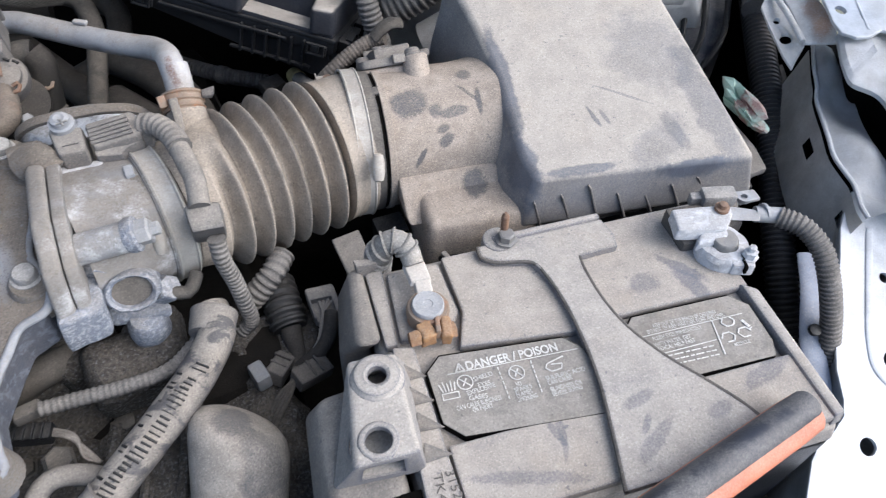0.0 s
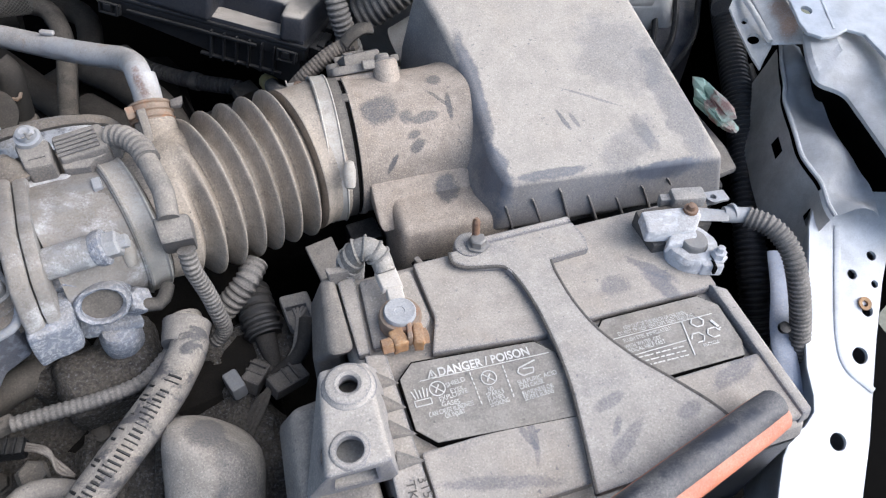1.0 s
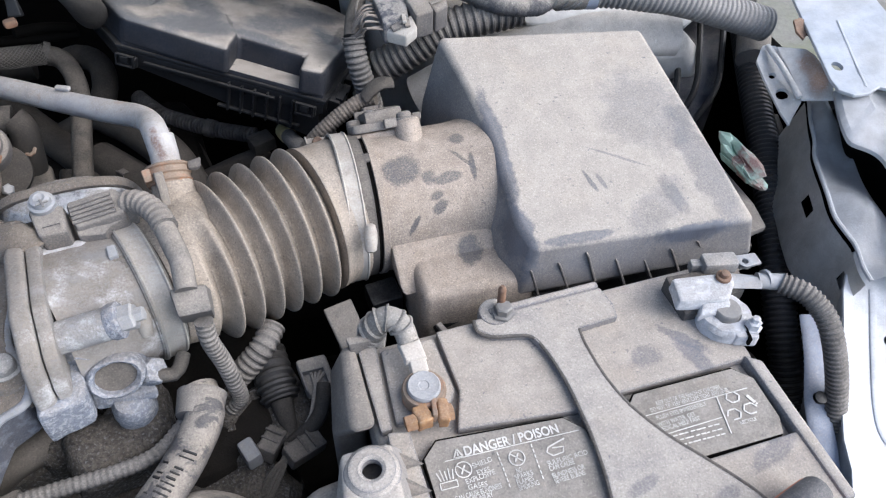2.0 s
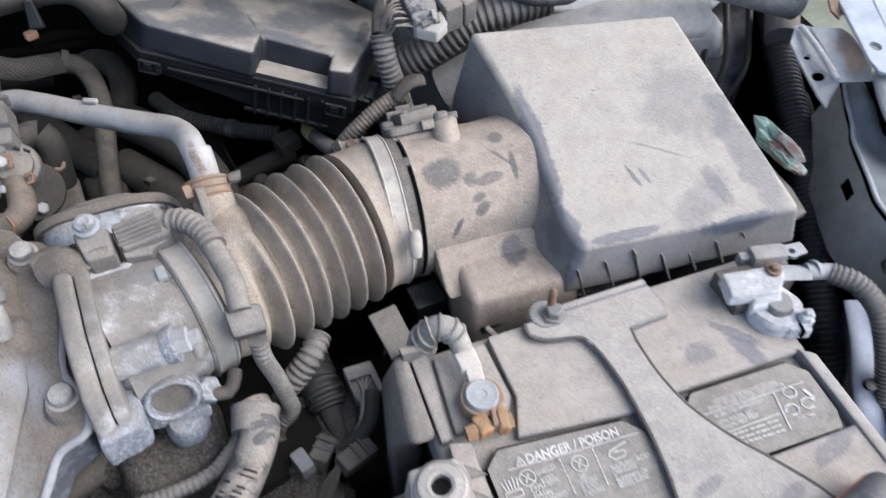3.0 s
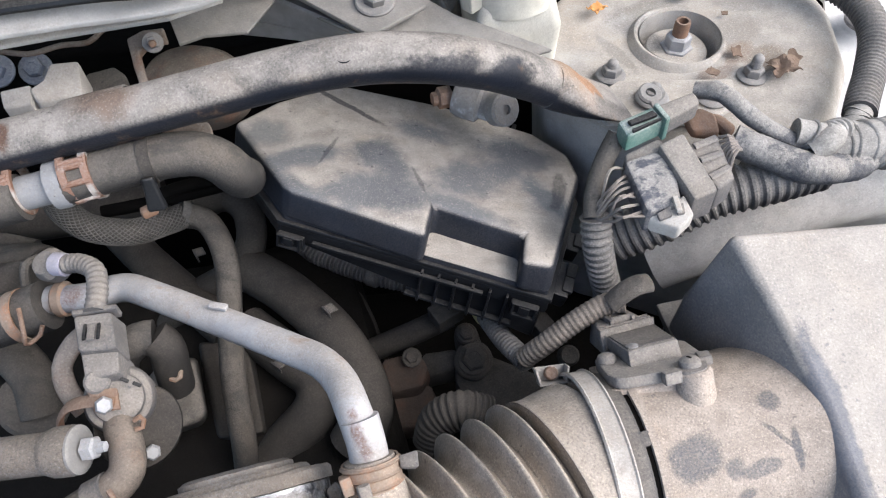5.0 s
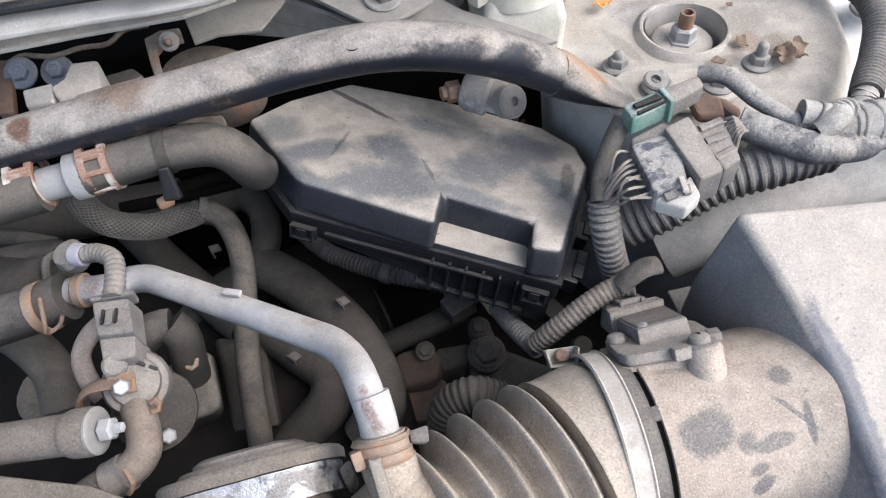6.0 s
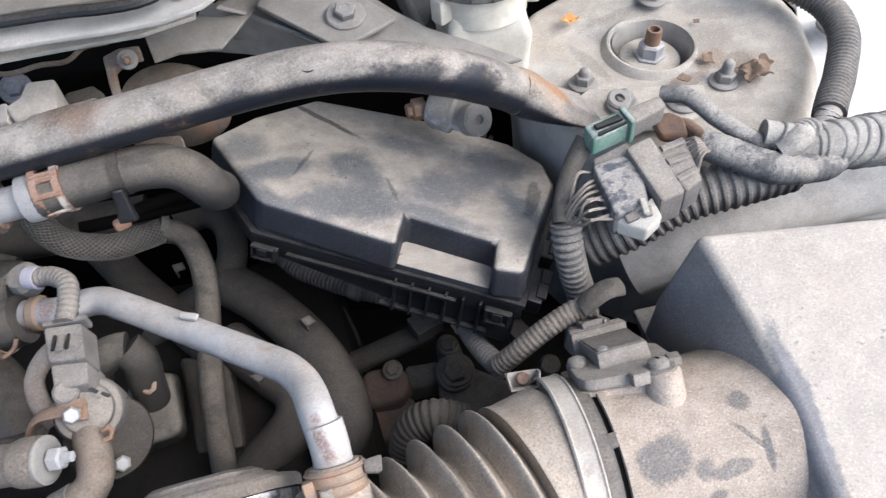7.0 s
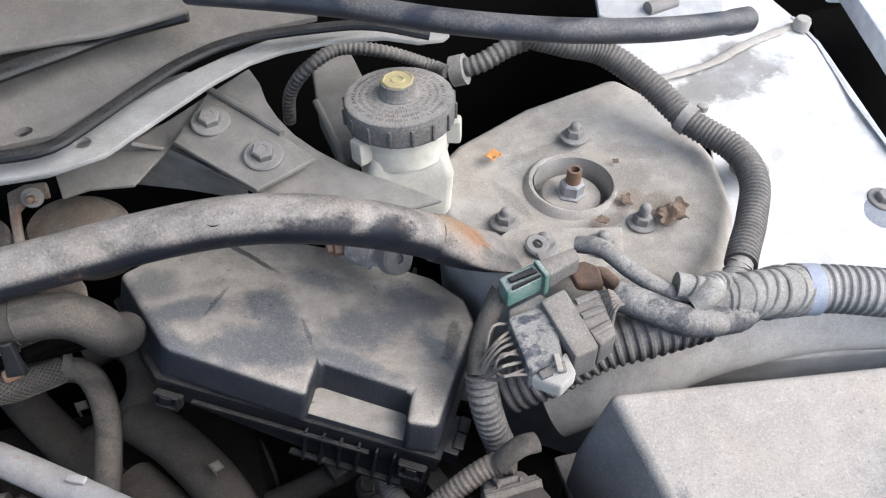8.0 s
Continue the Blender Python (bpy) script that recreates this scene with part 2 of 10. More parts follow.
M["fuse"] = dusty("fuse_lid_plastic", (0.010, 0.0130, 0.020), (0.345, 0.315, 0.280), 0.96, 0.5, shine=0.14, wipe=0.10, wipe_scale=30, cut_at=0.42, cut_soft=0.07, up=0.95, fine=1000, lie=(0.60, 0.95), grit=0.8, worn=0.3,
                 patches=(((-0.1854, 0.4187, 0.9297), (0.032, 0.0024, 0.03), -0.86, 0.72), ((-0.2000, 0.3700, 0.9400), (0.0013, 0.014, 0.02), -0.5, 0.45), ((-0.1527, 0.3361, 0.9327), (0.0013, 0.012, 0.02), 0.1, 0.4), ((-0.0710, 0.3226, 0.9141), (0.004, 0.02, 0.02), -0.4, 0.45)),
                 spots=(((-0.2280, 0.3560, 0.9490), (0.020, 0.010, 0.02), 0.45, (0.150, 0.155, 0.160), 0.5), ((-0.2110, 0.3640, 0.9440), (0.019, 0.009, 0.02), 0.15, (0.150, 0.155, 0.160), 0.5), ((-0.1740, 0.3660, 0.9340), (0.016, 0.013, 0.02), 0.3, (0.105, 0.111, 0.120), 0.5), ((-0.1670, 0.3500, 0.9350), (0.011, 0.020, 0.02), 0.5, (0.134, 0.138, 0.145), 0.5),
                        ((-0.1880, 0.3300, 0.9420), (0.024, 0.016, 0.02), 0.3, (0.145, 0.149, 0.155), 0.5), ((-0.1660, 0.3240, 0.9385), (0.019, 0.015, 0.02), 0.4, (0.122, 0.127, 0.135), 0.5), ((-0.1422, 0.3870, 0.9234), (0.017, 0.010, 0.02), -0.5, (0.157, 0.160, 0.164), 0.5),
                        ((-0.1240, 0.3370, 0.9264), (0.022, 0.018, 0.02), 0.1, (0.139, 0.144, 0.150), 0.5), ((-0.0866, 0.3620, 0.9129), (0.026, 0.014, 0.02), -0.4, (0.134, 0.138, 0.145), 0.5), ((-0.0990, 0.3450, 0.9180), (0.017, 0.010, 0.02), 0.2, (0.157, 0.160, 0.164), 0.5),
                        ((-0.0780, 0.3120, 0.9172), (0.010, 0.030, 0.02), 0.5, (0.150, 0.157, 0.164), 0.5), ((-0.1358, 0.3122, 0.9318), (0.026, 0.006, 0.02), -0.55, (0.145, 0.149, 0.155), 0.5), ((-0.2254, 0.3350, 0.9517), (0.019, 0.009, 0.02), -0.55, (0.145, 0.149, 0.155), 0.5), ((-0.2350, 0.3880, 0.9450), (0.014, 0.013, 0.02), 0.3, (0.190, 0.190, 0.183), 0.5)))
M["black"] = dusty("black_plastic", (0.007, 0.008, 0.010), (0.16, 0.15, 0.136), 0.20, 0.4, wipe=0.7, wipe_scale=34, up=0.88, lie=(0.3, 0.95), shine=0.3, worn=0.3, grit=0.8)
# almost no albedo: the shade of cavities is put into this colour
M["deep"] = dusty("shade_black", (0.002, 0.002, 0.002), (0.005, 0.0045, 0.004), 0.6, 0.7, up=0.6, shine=0.05)
# hose rubbers hold darker dust, painted for the shade low in the bay
M["rubber"] = dusty("hose_rubber", (0.014, 0.014, 0.015), (0.110, 0.098, 0.084), 0.85, 0.65, wipe=0.55, wipe_scale=45, bump=0.7, grit=0.6, up=0.9)
M["rubber_dark"] = dusty("dark_hose_rubber", (0.006, 0.006, 0.006), (0.066, 0.058, 0.050), 0.75, 0.65, wipe=0.4, up=0.9)
M["loom"] = dusty("corrugated_loom", (0.018, 0.019, 0.022), (0.235, 0.218, 0.198), 0.72, 0.55, wipe=0.4, up=0.8)
M["wrap"] = dusty("dusty_wrapped_tape", (0.03, 0.028, 0.026), (0.20, 0.172, 0.145), 0.9, 0.75, wipe=0.45, wipe_scale=60, up=0.8, bump=0.8)
M["loom_black"] = dusty("black_loom", (0.012, 0.013, 0.015), (0.12, 0.11, 0.10), 0.3, 0.42, wipe=0.6, up=0.9)
M["loom_grey"] = dusty("grey_loom", (0.12, 0.12, 0.125), (0.36, 0.345, 0.325), 0.8, 0.6, wipe=0.4, up=0.6)
M["alu"] = dusty("cast_aluminium", (0.24, 0.24, 0.245), (0.19, 0.17, 0.148), 0.85, 0.45, 0.55, wipe=0.55, wipe_scale=28, up=0.5, second=(0.55, 0.56, 0.58), second_amount=0.3)
M["alu_pale"] = dusty("pale_cast_aluminium", (0.31, 0.32, 0.34), (0.24, 0.224, 0.204), 0.8, 0.6, 0.1, wipe=0.6, wipe_scale=50, up=0.6, second=(0.56, 0.57, 0.59), second_amount=0.4, second_scale=140, bump=0.8, shine=0.3)
M["alu_blue"] = dusty("corroded_aluminium", (0.15, 0.175, 0.225), (0.30, 0.285, 0.27), 0.62, 0.7, 0.0, wipe=0.7, wipe_scale=60, up=0.8, second=(0.36, 0.38, 0.42), second_amount=0.40, second_scale=430, bump=1.4, shine=0.2)
M["alu_worn"] = dusty("worn_bare_aluminium", (0.50, 0.51, 0.53), (0.20, 0.185, 0.165), 0.75, 0.35, 0.75, wipe=0.85, wipe_scale=60, cut_at=0.52, cut_soft=0.05, up=0.5, second=(0.06, 0.065, 0.08), second_amount=0.42, second_scale=60, bump=0.8)
M["alu_dusty"] = dusty("dusty_casting", (0.20, 0.20, 0.20), (0.148, 0.127, 0.106), 0.97, 0.5, 0.2, wipe=0.3, up=0.4, grit=1.1, bump=0.6,
                       spots=(((-0.3400, 0.0220, 0.9350), (0.015, 0.052, 0.06), -0.10, (0.27, 0.273, 0.28), 0.6), ((-0.3520, 0.0680, 0.9350), (0.016, 0.018, 0.06), 0.2, (0.27, 0.273, 0.28), 0.6), ((-0.3150, 0.0750, 0.9280), (0.008, 0.014, 0.03), 0.2, (0.235, 0.24, 0.255), 0.6)), second=(0.24, 0.245, 0.26), second_amount=0.12)
M["silver"] = dusty("silver_pipe", (0.36, 0.365, 0.38), (0.31, 0.285, 0.26), 0.75, 0.36, 0.7, wipe=0.6, up=0.7, second=(0.25, 0.13, 0.07), second_amount=0.12, second_scale=70,
                    spots=(((-0.2100, 0.1790, 0.9640), (0.003, 0.009, 0.012), 0.25, (0.13, 0.065, 0.042)), ((-0.2080, 0.1710, 0.9630), (0.005, 0.005, 0.012), 0.25, (0.13, 0.065, 0.042)), ((-0.2110, 0.1880, 0.9640), (0.0025, 0.003, 0.012), 0.2, (0.13, 0.065, 0.042)), ((-0.3290, 0.2940, 0.9350), (0.02, 0.004, 0.02), -0.2, (0.15, 0.08, 0.05)), ((-0.3530, 0.3060, 0.9350), (0.010, 0.006, 0.02), -0.2, (0.15, 0.08, 0.05))))
M["band"] = dusty("clamp_steel", (0.40, 0.39, 0.37), (0.33, 0.295, 0.255), 0.8, 0.4, 0.6, wipe=0.6, wipe_scale=30, up=0.6)
M["steel"] = dusty("zinc_steel", (0.21, 0.21, 0.21), (0.24, 0.222, 0.20), 0.6, 0.4, 0.6, wipe=0.5, up=0.7)
M["steel_bright"] = dusty("bright_zinc", (0.33, 0.345, 0.37), (0.30, 0.285, 0.265), 0.55, 0.42, 0.5, wipe=0.6, up=0.8)
M["rust"] = dusty("rusty_steel", (0.12, 0.06, 0.038), (0.24, 0.19, 0.15), 0.5, 0.75, 0.1, wipe=0.5, up=0.7, second=(0.20, 0.10, 0.055), second_amount=0.5)
M["tan_clip"] = dusty("tan_clip_steel", (0.22, 0.15, 0.105), (0.25, 0.208, 0.168), 0.6, 0.6, 0.2, wipe=0.5, up=0.8, second=(0.34, 0.15, 0.07), second_amount=0.35, second_scale=60)
M["rust_clip"] = dusty("rust_flecked_clip", (0.55, 0.53, 0.50), (0.36, 0.32, 0.28), 0.3, 0.5, 0.4, wipe=0.6, up=0.8, second=(0.21, 0.095, 0.055), second_amount=0.72, second_scale=45)
M["orange_rust"] = dusty("orange_corrosion", (0.34, 0.165, 0.055), (0.34, 0.26, 0.18), 0.45, 0.8, wipe=0.4, second=(0.20, 0.09, 0.04), second_amount=0.5)
M["paint"] = dusty("silver_body_paint", (0.46, 0.485, 0.52), (0.42, 0.41, 0.40), 0.62, 0.35, 0.25, wipe=0.6, wipe_scale=9, up=0.8)
M["paint_clean"] = dusty("bright_body_paint", (0.58, 0.60, 0.63), (0.48, 0.475, 0.465), 0.3, 0.42, 0.05, wipe=0.7, wipe_scale=8, up=0.8)
M["paint_dirty"] = dusty("dirty_body_paint", (0.40, 0.395, 0.38), (0.345, 0.315, 0.275), 0.88, 0.45, 0.15, wipe=0.45, wipe_scale=12, up=0.6,
                 spots=(((0.0120, 0.4200, 0.9500), (0.012, 0.022, 0.04), 0.4, (0.20, 0.182, 0.16)), ((0.0700, 0.3960, 0.9500), (0.016, 0.012, 0.04), 0.2, (0.24, 0.215, 0.185)), ((0.0760, 0.3670, 0.9480), (0.014, 0.011, 0.04), 0.2, (0.20, 0.165, 0.13)),
                        ((0.0620, 0.3770, 0.9480), (0.012, 0.007, 0.04), 0.5, (0.22, 0.17, 0.13)), ((0.0370, 0.4390, 0.9520), (0.02, 0.006, 0.04), 0.1, (0.23, 0.205, 0.18)), ((0.0430, 0.3650, 0.9460), (0.014, 0.005, 0.04), 0.1, (0.22, 0.175, 0.14)), ((0.0850, 0.4160, 0.9520), (0.020, 0.007, 0.04), -0.5, (0.25, 0.225, 0.195)), ((0.0330, 0.4350, 0.9520), (0.028, 0.005, 0.04), 0.1, (0.22, 0.20, 0.17)), ((-0.0080, 0.4000, 0.9480), (0.004, 0.020, 0.04), 0.3, (0.24, 0.22, 0.19))))
M["bar"] = dusty("strut_bar_paint", (0.008, 0.0105, 0.017), (0.285, 0.262, 0.238), 0.94, 0.45, 0.0, shine=0.25, wipe=0.35, wipe_scale=24, cut_at=0.45, cut_soft=0.08, up=0.97, lie=(0.02, 0.46), grit=0.6, second=(0.12, 0.075, 0.05), second_amount=0.05,
                 patches=(((-0.2050, 0.3310, 1.0100), (0.030, 0.010, 0.0065), 0, 0.8), ((-0.2200, 0.3330, 1.0210), (0.010, 0.010, 0.006), 0, 0.5), ((-0.1450, 0.3250, 1.0160), (0.026, 0.012, 0.0095), 0, 0.85), ((-0.1060, 0.3260, 1.0060), (0.018, 0.012, 0.0095), 0, 0.9), ((-0.1250, 0.3270, 1.0030), (0.034, 0.014, 0.008), 0, 0.9), ((-0.2800, 0.3360, 1.0030), (0.020, 0.010, 0.005), 0, 0.8)),
                 spots=(((-0.3040, 0.3520, 1.0100), (0.012, 0.012, 0.02), 0, (0.19, 0.145, 0.115), 0.5), ((-0.0600, 0.3570, 0.9800), (0.016, 0.024, 0.03), 0, (0.27, 0.185, 0.125), 0.5), ((-0.0530, 0.3450, 0.9650), (0.010, 0.010, 0.03), 0, (0.30, 0.17, 0.10)), ((-0.3500, 0.3440, 1.0100), (0.006, 0.006, 0.02), 0, (0.14, 0.085, 0.06)), ((-0.2920, 0.3440, 1.0150), (0.012, 0.008, 0.02), 0, (0.19, 0.14, 0.11), 0.5)))
M["paint_grey"] = dusty("grey_sheet_metal", (0.19, 0.185, 0.175), (0.235, 0.215, 0.19), 0.6, 0.4, 0.35, wipe=0.6, wipe_scale=10, up=0.7)
M["cowl_grey"] = dusty("dusty_cowl_sheet", (0.13, 0.125, 0.118), (0.165, 0.150, 0.131), 0.75, 0.45, 0.2, wipe=0.5, wipe_scale=10, up=0.7)
M["paint_mid"] = dusty("dull_body_paint", (0.32, 0.32, 0.315), (0.27, 0.255, 0.235), 0.6, 0.4, 0.25, wipe=0.55, wipe_scale=10, up=0.7)
M["gusset_metal"] = dusty("grey_primed_steel", (0.21, 0.205, 0.195), (0.25, 0.23, 0.205), 0.55, 0.34, 0.4, wipe=0.6, wipe_scale=16, up=0.8)
# gusset steel again, painted lighter for the light on the channel
M["channel_lit"] = dusty("lit_grey_steel", (0.42, 0.43, 0.44), (0.30, 0.285, 0.262), 0.4, 0.3, 0.45, wipe=0.7, wipe_scale=20, up=0.8)
M["wing_metal"] = dusty("wing_flange_metal", (0.42, 0.45, 0.49), (0.40, 0.40, 0.395), 0.4, 0.38, 0.3, wipe=0.7, wipe_scale=8, up=0.8, grit=0.3)
# web paint raised to stand in for light missing from the left
M["web_lit"] = dusty("lightened_web_paint", (0.58, 0.58, 0.57), (0.50, 0.475, 0.44), 0.7, 0.5, 0.0, wipe=0.5, wipe_scale=16, up=0.6)
M["bracket_paint"] = dusty("bracket_silver", (0.62, 0.64, 0.67), (0.48, 0.46, 0.43), 0.82, 0.35, 0.25, wipe=0.5, wipe_scale=14, up=0.8, grit=0.4,
                 spots=(((0.2480, 0.1480, 0.9370), (0.007, 0.016, 0.02), -0.5, (0.30, 0.16, 0.085), 0.5), ((0.2500, 0.1630, 0.9390), (0.006, 0.010, 0.02), -0.4, (0.34, 0.20, 0.12), 0.5)))
M["resonator"] = dusty("resonator_plastic", (0.06, 0.062, 0.07), (0.315, 0.282, 0.243), 0.97, 0.5, wipe=0.14, wipe_scale=24, up=0.35, grit=0.9,
                      patches=(((-0.2140, -0.0120, 0.8620), (0.010, 0.014, 0.04), 0.3, 0.6), ((-0.2020, -0.0370, 0.8480), (0.010, 0.016, 0.04), 0.2, 0.4), ((-0.2090, -0.0550, 0.8200), (0.006, 0.014, 0.04), 0.1, 0.5)))
M["white_res"] = dusty("cloudy_polyethylene", (0.56, 0.54, 0.47), (0.36, 0.34, 0.31), 0.6, 0.4, wipe=0.5, up=0.8)
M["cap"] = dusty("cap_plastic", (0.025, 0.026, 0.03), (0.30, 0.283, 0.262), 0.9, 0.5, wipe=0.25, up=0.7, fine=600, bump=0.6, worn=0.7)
M["yellow"] = dusty("yellow_mark", (0.46, 0.38, 0.15), (0.36, 0.33, 0.26), 0.45, 0.5, wipe=0.5)
M["white_plastic"] = dusty("white_plastic", (0.44, 0.425, 0.395), (0.34, 0.312, 0.278), 0.75, 0.5, wipe=0.4, up=0.7)
M["green"] = dusty("green_connector", (0.035, 0.11, 0.09), (0.36, 0.385, 0.36), 0.78, 0.45, wipe=0.6, wipe_scale=60, up=0.9, worn=0.8)
M["tape"] = dusty("cloth_tape", (0.06, 0.058, 0.055), (0.34, 0.322, 0.295), 0.9, 0.8, wipe=0.3, up=0.6)
M["tape_worn"] = dusty("worn_cloth_tape", (0.03, 0.034, 0.045), (0.27, 0.255, 0.235), 0.85, 0.7, wipe=0.7, wipe_scale=70, cut_at=0.46, cut_soft=0.06, up=0.8, bump=0.8)
M["grey_plastic"] = dusty("grey_plastic", (0.17, 0.18, 0.20), (0.26, 0.25, 0.235), 0.5, 0.5, wipe=0.4)
M["lilac"] = dusty("lilac_plastic", (0.30, 0.29, 0.38), (0.33, 0.315, 0.31), 0.6, 0.5, wipe=0.5, up=0.8)
M["blue_band"] = dusty("blue_grey_band", (0.26, 0.31, 0.42), (0.40, 0.40, 0.41), 0.5, 0.5, wipe=0.4)
M["wire"] = dusty("grey_wire", (0.10, 0.085, 0.075), (0.27, 0.245, 0.215), 0.7, 0.5, wipe=0.4)
M["pale_wire"] = dusty("pale_wire", (0.15, 0.13, 0.12), (0.21, 0.185, 0.16), 0.6, 0.5, wipe=0.4)
M["orange_rubber"] = dusty("orange_rubber", (0.50, 0.14, 0.07), (0.45, 0.33, 0.27), 0.3, 0.5, wipe=0.5, up=0.9)
M["grip"] = dusty("dark_grip", (0.020, 0.023, 0.034), (0.27, 0.255, 0.24), 0.42, 0.42, wipe=0.9, wipe_scale=28, cut_at=0.50, cut_soft=0.10, up=0.9)
M["foil_green"] = dusty("green_wrapper", (0.27, 0.46, 0.38), (0.46, 0.50, 0.46), 0.4, 0.3, 0.1, wipe=0.6, second=(0.18, 0.045, 0.04), second_amount=0.36, second_scale=45)
M["white_crust"] = dusty("white_corrosion", (0.46, 0.47, 0.495), (0.33, 0.315, 0.30), 0.6, 0.9, second=(0.60, 0.61, 0.63), second_amount=0.4, second_scale=200, shine=0.2, wipe=0.8, wipe_scale=90, up=0.9, bump=0.9)
M["tan_hose"] = dusty("tan_stained_hose", (0.04, 0.033, 0.028), (0.18, 0.150, 0.124), 0.9, 0.7, wipe=0.4, up=0.5, second=(0.22, 0.12, 0.07), second_amount=0.3)
M["leaf"] = dusty("dry_leaf", (0.12, 0.075, 0.05), (0.22, 0.17, 0.13), 0.4, 0.85, wipe=0.4)
M["orange_leaf"] = dusty("orange_leaf", (0.55, 0.24, 0.06), (0.5, 0.35, 0.2), 0.2, 0.7)
M["engine"] = dusty("dark_rough_casting", (0.020, 0.0195, 0.019), (0.080, 0.071, 0.061), 0.82, 0.75, 0.0, wipe=0.6, wipe_scale=34, cut_soft=0.2, up=0.6, bump=1.6, fine=300, grit=1.4, second=(0.16, 0.162, 0.17), second_amount=0.30, second_scale=520, shine=0.25)
M["stay"] = dusty("dusty_rust_stay", (0.13, 0.09, 0.065), (0.255, 0.22, 0.188), 0.85, 0.75, wipe=0.5, wipe_scale=50, up=0.6, second=(0.17, 0.085, 0.05), second_amount=0.3, bump=0.6)
M["motor"] = dusty("rust_stained_motor", (0.07, 0.055, 0.045), (0.165, 0.142, 0.118), 0.85, 0.75, wipe=0.5, wipe_scale=40, up=0.6, second=(0.15, 0.07, 0.04), second_amount=0.4, bump=0.8)
M["apron_rail"] = dusty("dusty_apron_paint", (0.58, 0.58, 0.57), (0.47, 0.445, 0.41), 0.85, 0.45, wipe=0.4, wipe_scale=14, up=0.5)
M["casting_edge"] = dusty("corroded_casting_edge", (0.27, 0.29, 0.325), (0.25, 0.232, 0.21), 0.5, 0.6, 0.1, wipe=0.6, wipe_scale=70, up=0.7, second=(0.24, 0.26, 0.30), second_amount=0.3, second_scale=160, bump=0.7, shine=0.3)
M["casting_wall"] = dusty("blue_grey_casting_wall", (0.065, 0.073, 0.095), (0.16, 0.147, 0.133), 0.45, 0.7, wipe=0.6, wipe_scale=50, up=0.8, second=(0.13, 0.145, 0.18), second_amount=0.30, second_scale=160, bump=1.0, shine=0.2)
M["mount"] = dusty("dusty_mount_casting", (0.03, 0.029, 0.027), (0.105, 0.093, 0.08), 0.85, 0.7, wipe=0.45, wipe_scale=45, up=0.8, bump=0.7)
M["mount_dusty"] = dusty("dim_dusty_plastic", (0.025, 0.025, 0.026), (0.145, 0.129, 0.112), 0.9, 0.6, wipe=0.35, wipe_scale=40, up=0.8)
M["valve_dusty"] = dusty("dusty_valve_plastic", (0.05, 0.052, 0.06), (0.205, 0.185, 0.163), 0.9, 0.55, wipe=0.4, wipe_scale=30, up=0.7, worn=0.4)
M["rust_dim"] = dusty("dull_rusty_casting", (0.045, 0.03, 0.024), (0.085, 0.065, 0.052), 0.6, 0.8, wipe=0.5, up=0.7, second=(0.10, 0.045, 0.028), second_amount=0.4, bump=0.8)
# engine casting in near black: its colour holds the shade down there
M["engine_shaded"] = dusty("shaded_engine_casting", shine=0.15, base=(0.006, 0.0056, 0.0052), dust=(0.014, 0.0122, 0.0105), amount=0.8, rough=0.75, wipe=0.4, up=0.8, bump=0.7)
M["print"] = dusty("white_print", (0.66, 0.65, 0.62), (0.40, 0.38, 0.35), 0.35, 0.6, wipe=0.5)
M["label"] = dusty("black_label", (0.06, 0.06, 0.063), (0.26, 0.24, 0.215), 0.97, 0.5, wipe=0.3, wipe_scale=30, up=0.4)
M["ground"] = dusty("gravel_ground", (0.16, 0.15, 0.13), (0.26, 0.25, 0.22), 0.6, 0.9, wipe=0.6, wipe_scale=3, second=(0.12, 0.14, 0.06), second_amount=0.5, second_scale=1.4)
M["lead"] = dusty("dull_lead", (0.33, 0.345, 0.37), (0.33, 0.325, 0.32), 0.7, 0.55, 0.15, wipe=0.4, wipe_scale=60, up=0.8)
M["tongue"] = dusty("pale_clamp_metal", (0.52, 0.49, 0.45), (0.42, 0.385, 0.345), 0.75, 0.5, 0.1, wipe=0.5, wipe_scale=50, up=0.8)
M["braid"] = dusty("braided_sleeve", (0.03, 0.03, 0.03), (0.15, 0.14, 0.125), 0.6, 0.8, wipe=0.3, up=0.8)


# ---- builders ----
ROOT = {}


def thing(name, at, label, category, group="", kind=""):
    """A thing made of parts: an empty at its base."""
    ob = tagged(new(name), label, category, group, kind)
    ob.location = at
    ob.empty_display_size = 0.02
    ROOT[ob.name] = Vector(at)
    return ob


def finish(bm, name, material, angle=38):
    bmesh.ops.recalc_face_normals(bm, faces=bm.faces)
    me = bpy.data.meshes.new(name)
    flat = None
    if len(bm.faces) < 1500:
        # normals weighted by area, so that large faces stay flat up to their rounded edges
        limit = math.cos(radians(angle))
        size = {f: f.calc_area() for f in bm.faces}
        flat = []
        for f in bm.faces:
            for v in f.verts:
                n = Vector()
                for g in v.link_faces:
                    if g.normal.dot(f.normal) > limit:
                        n += g.normal * size[g]
                flat.append(n.normalized() if n.length > 1e-12 else f.normal.copy())
    bm.to_mesh(me)
    bm.free()
    me.shade_smooth()
    me.set_sharp_from_angle(angle=radians(angle))
    if flat and len(flat) == len(me.loops):
        me.normals_split_custom_set([tuple(n) for n in flat])
    me.materials.append(M[material])
    return me


def part(name, bm, material, parent, label="", angle=38):
    """One mesh under a thing, or under a part of a thing; bm is in the world's coordinates."""
    top = parent
    while top.parent:
        top = top.parent
    bmesh.ops.translate(bm, verts=bm.verts, vec=-ROOT[top.name])
    ob = new(name, finish(bm, name, material, angle))
    ob.parent = parent
    return tagged(ob, label)


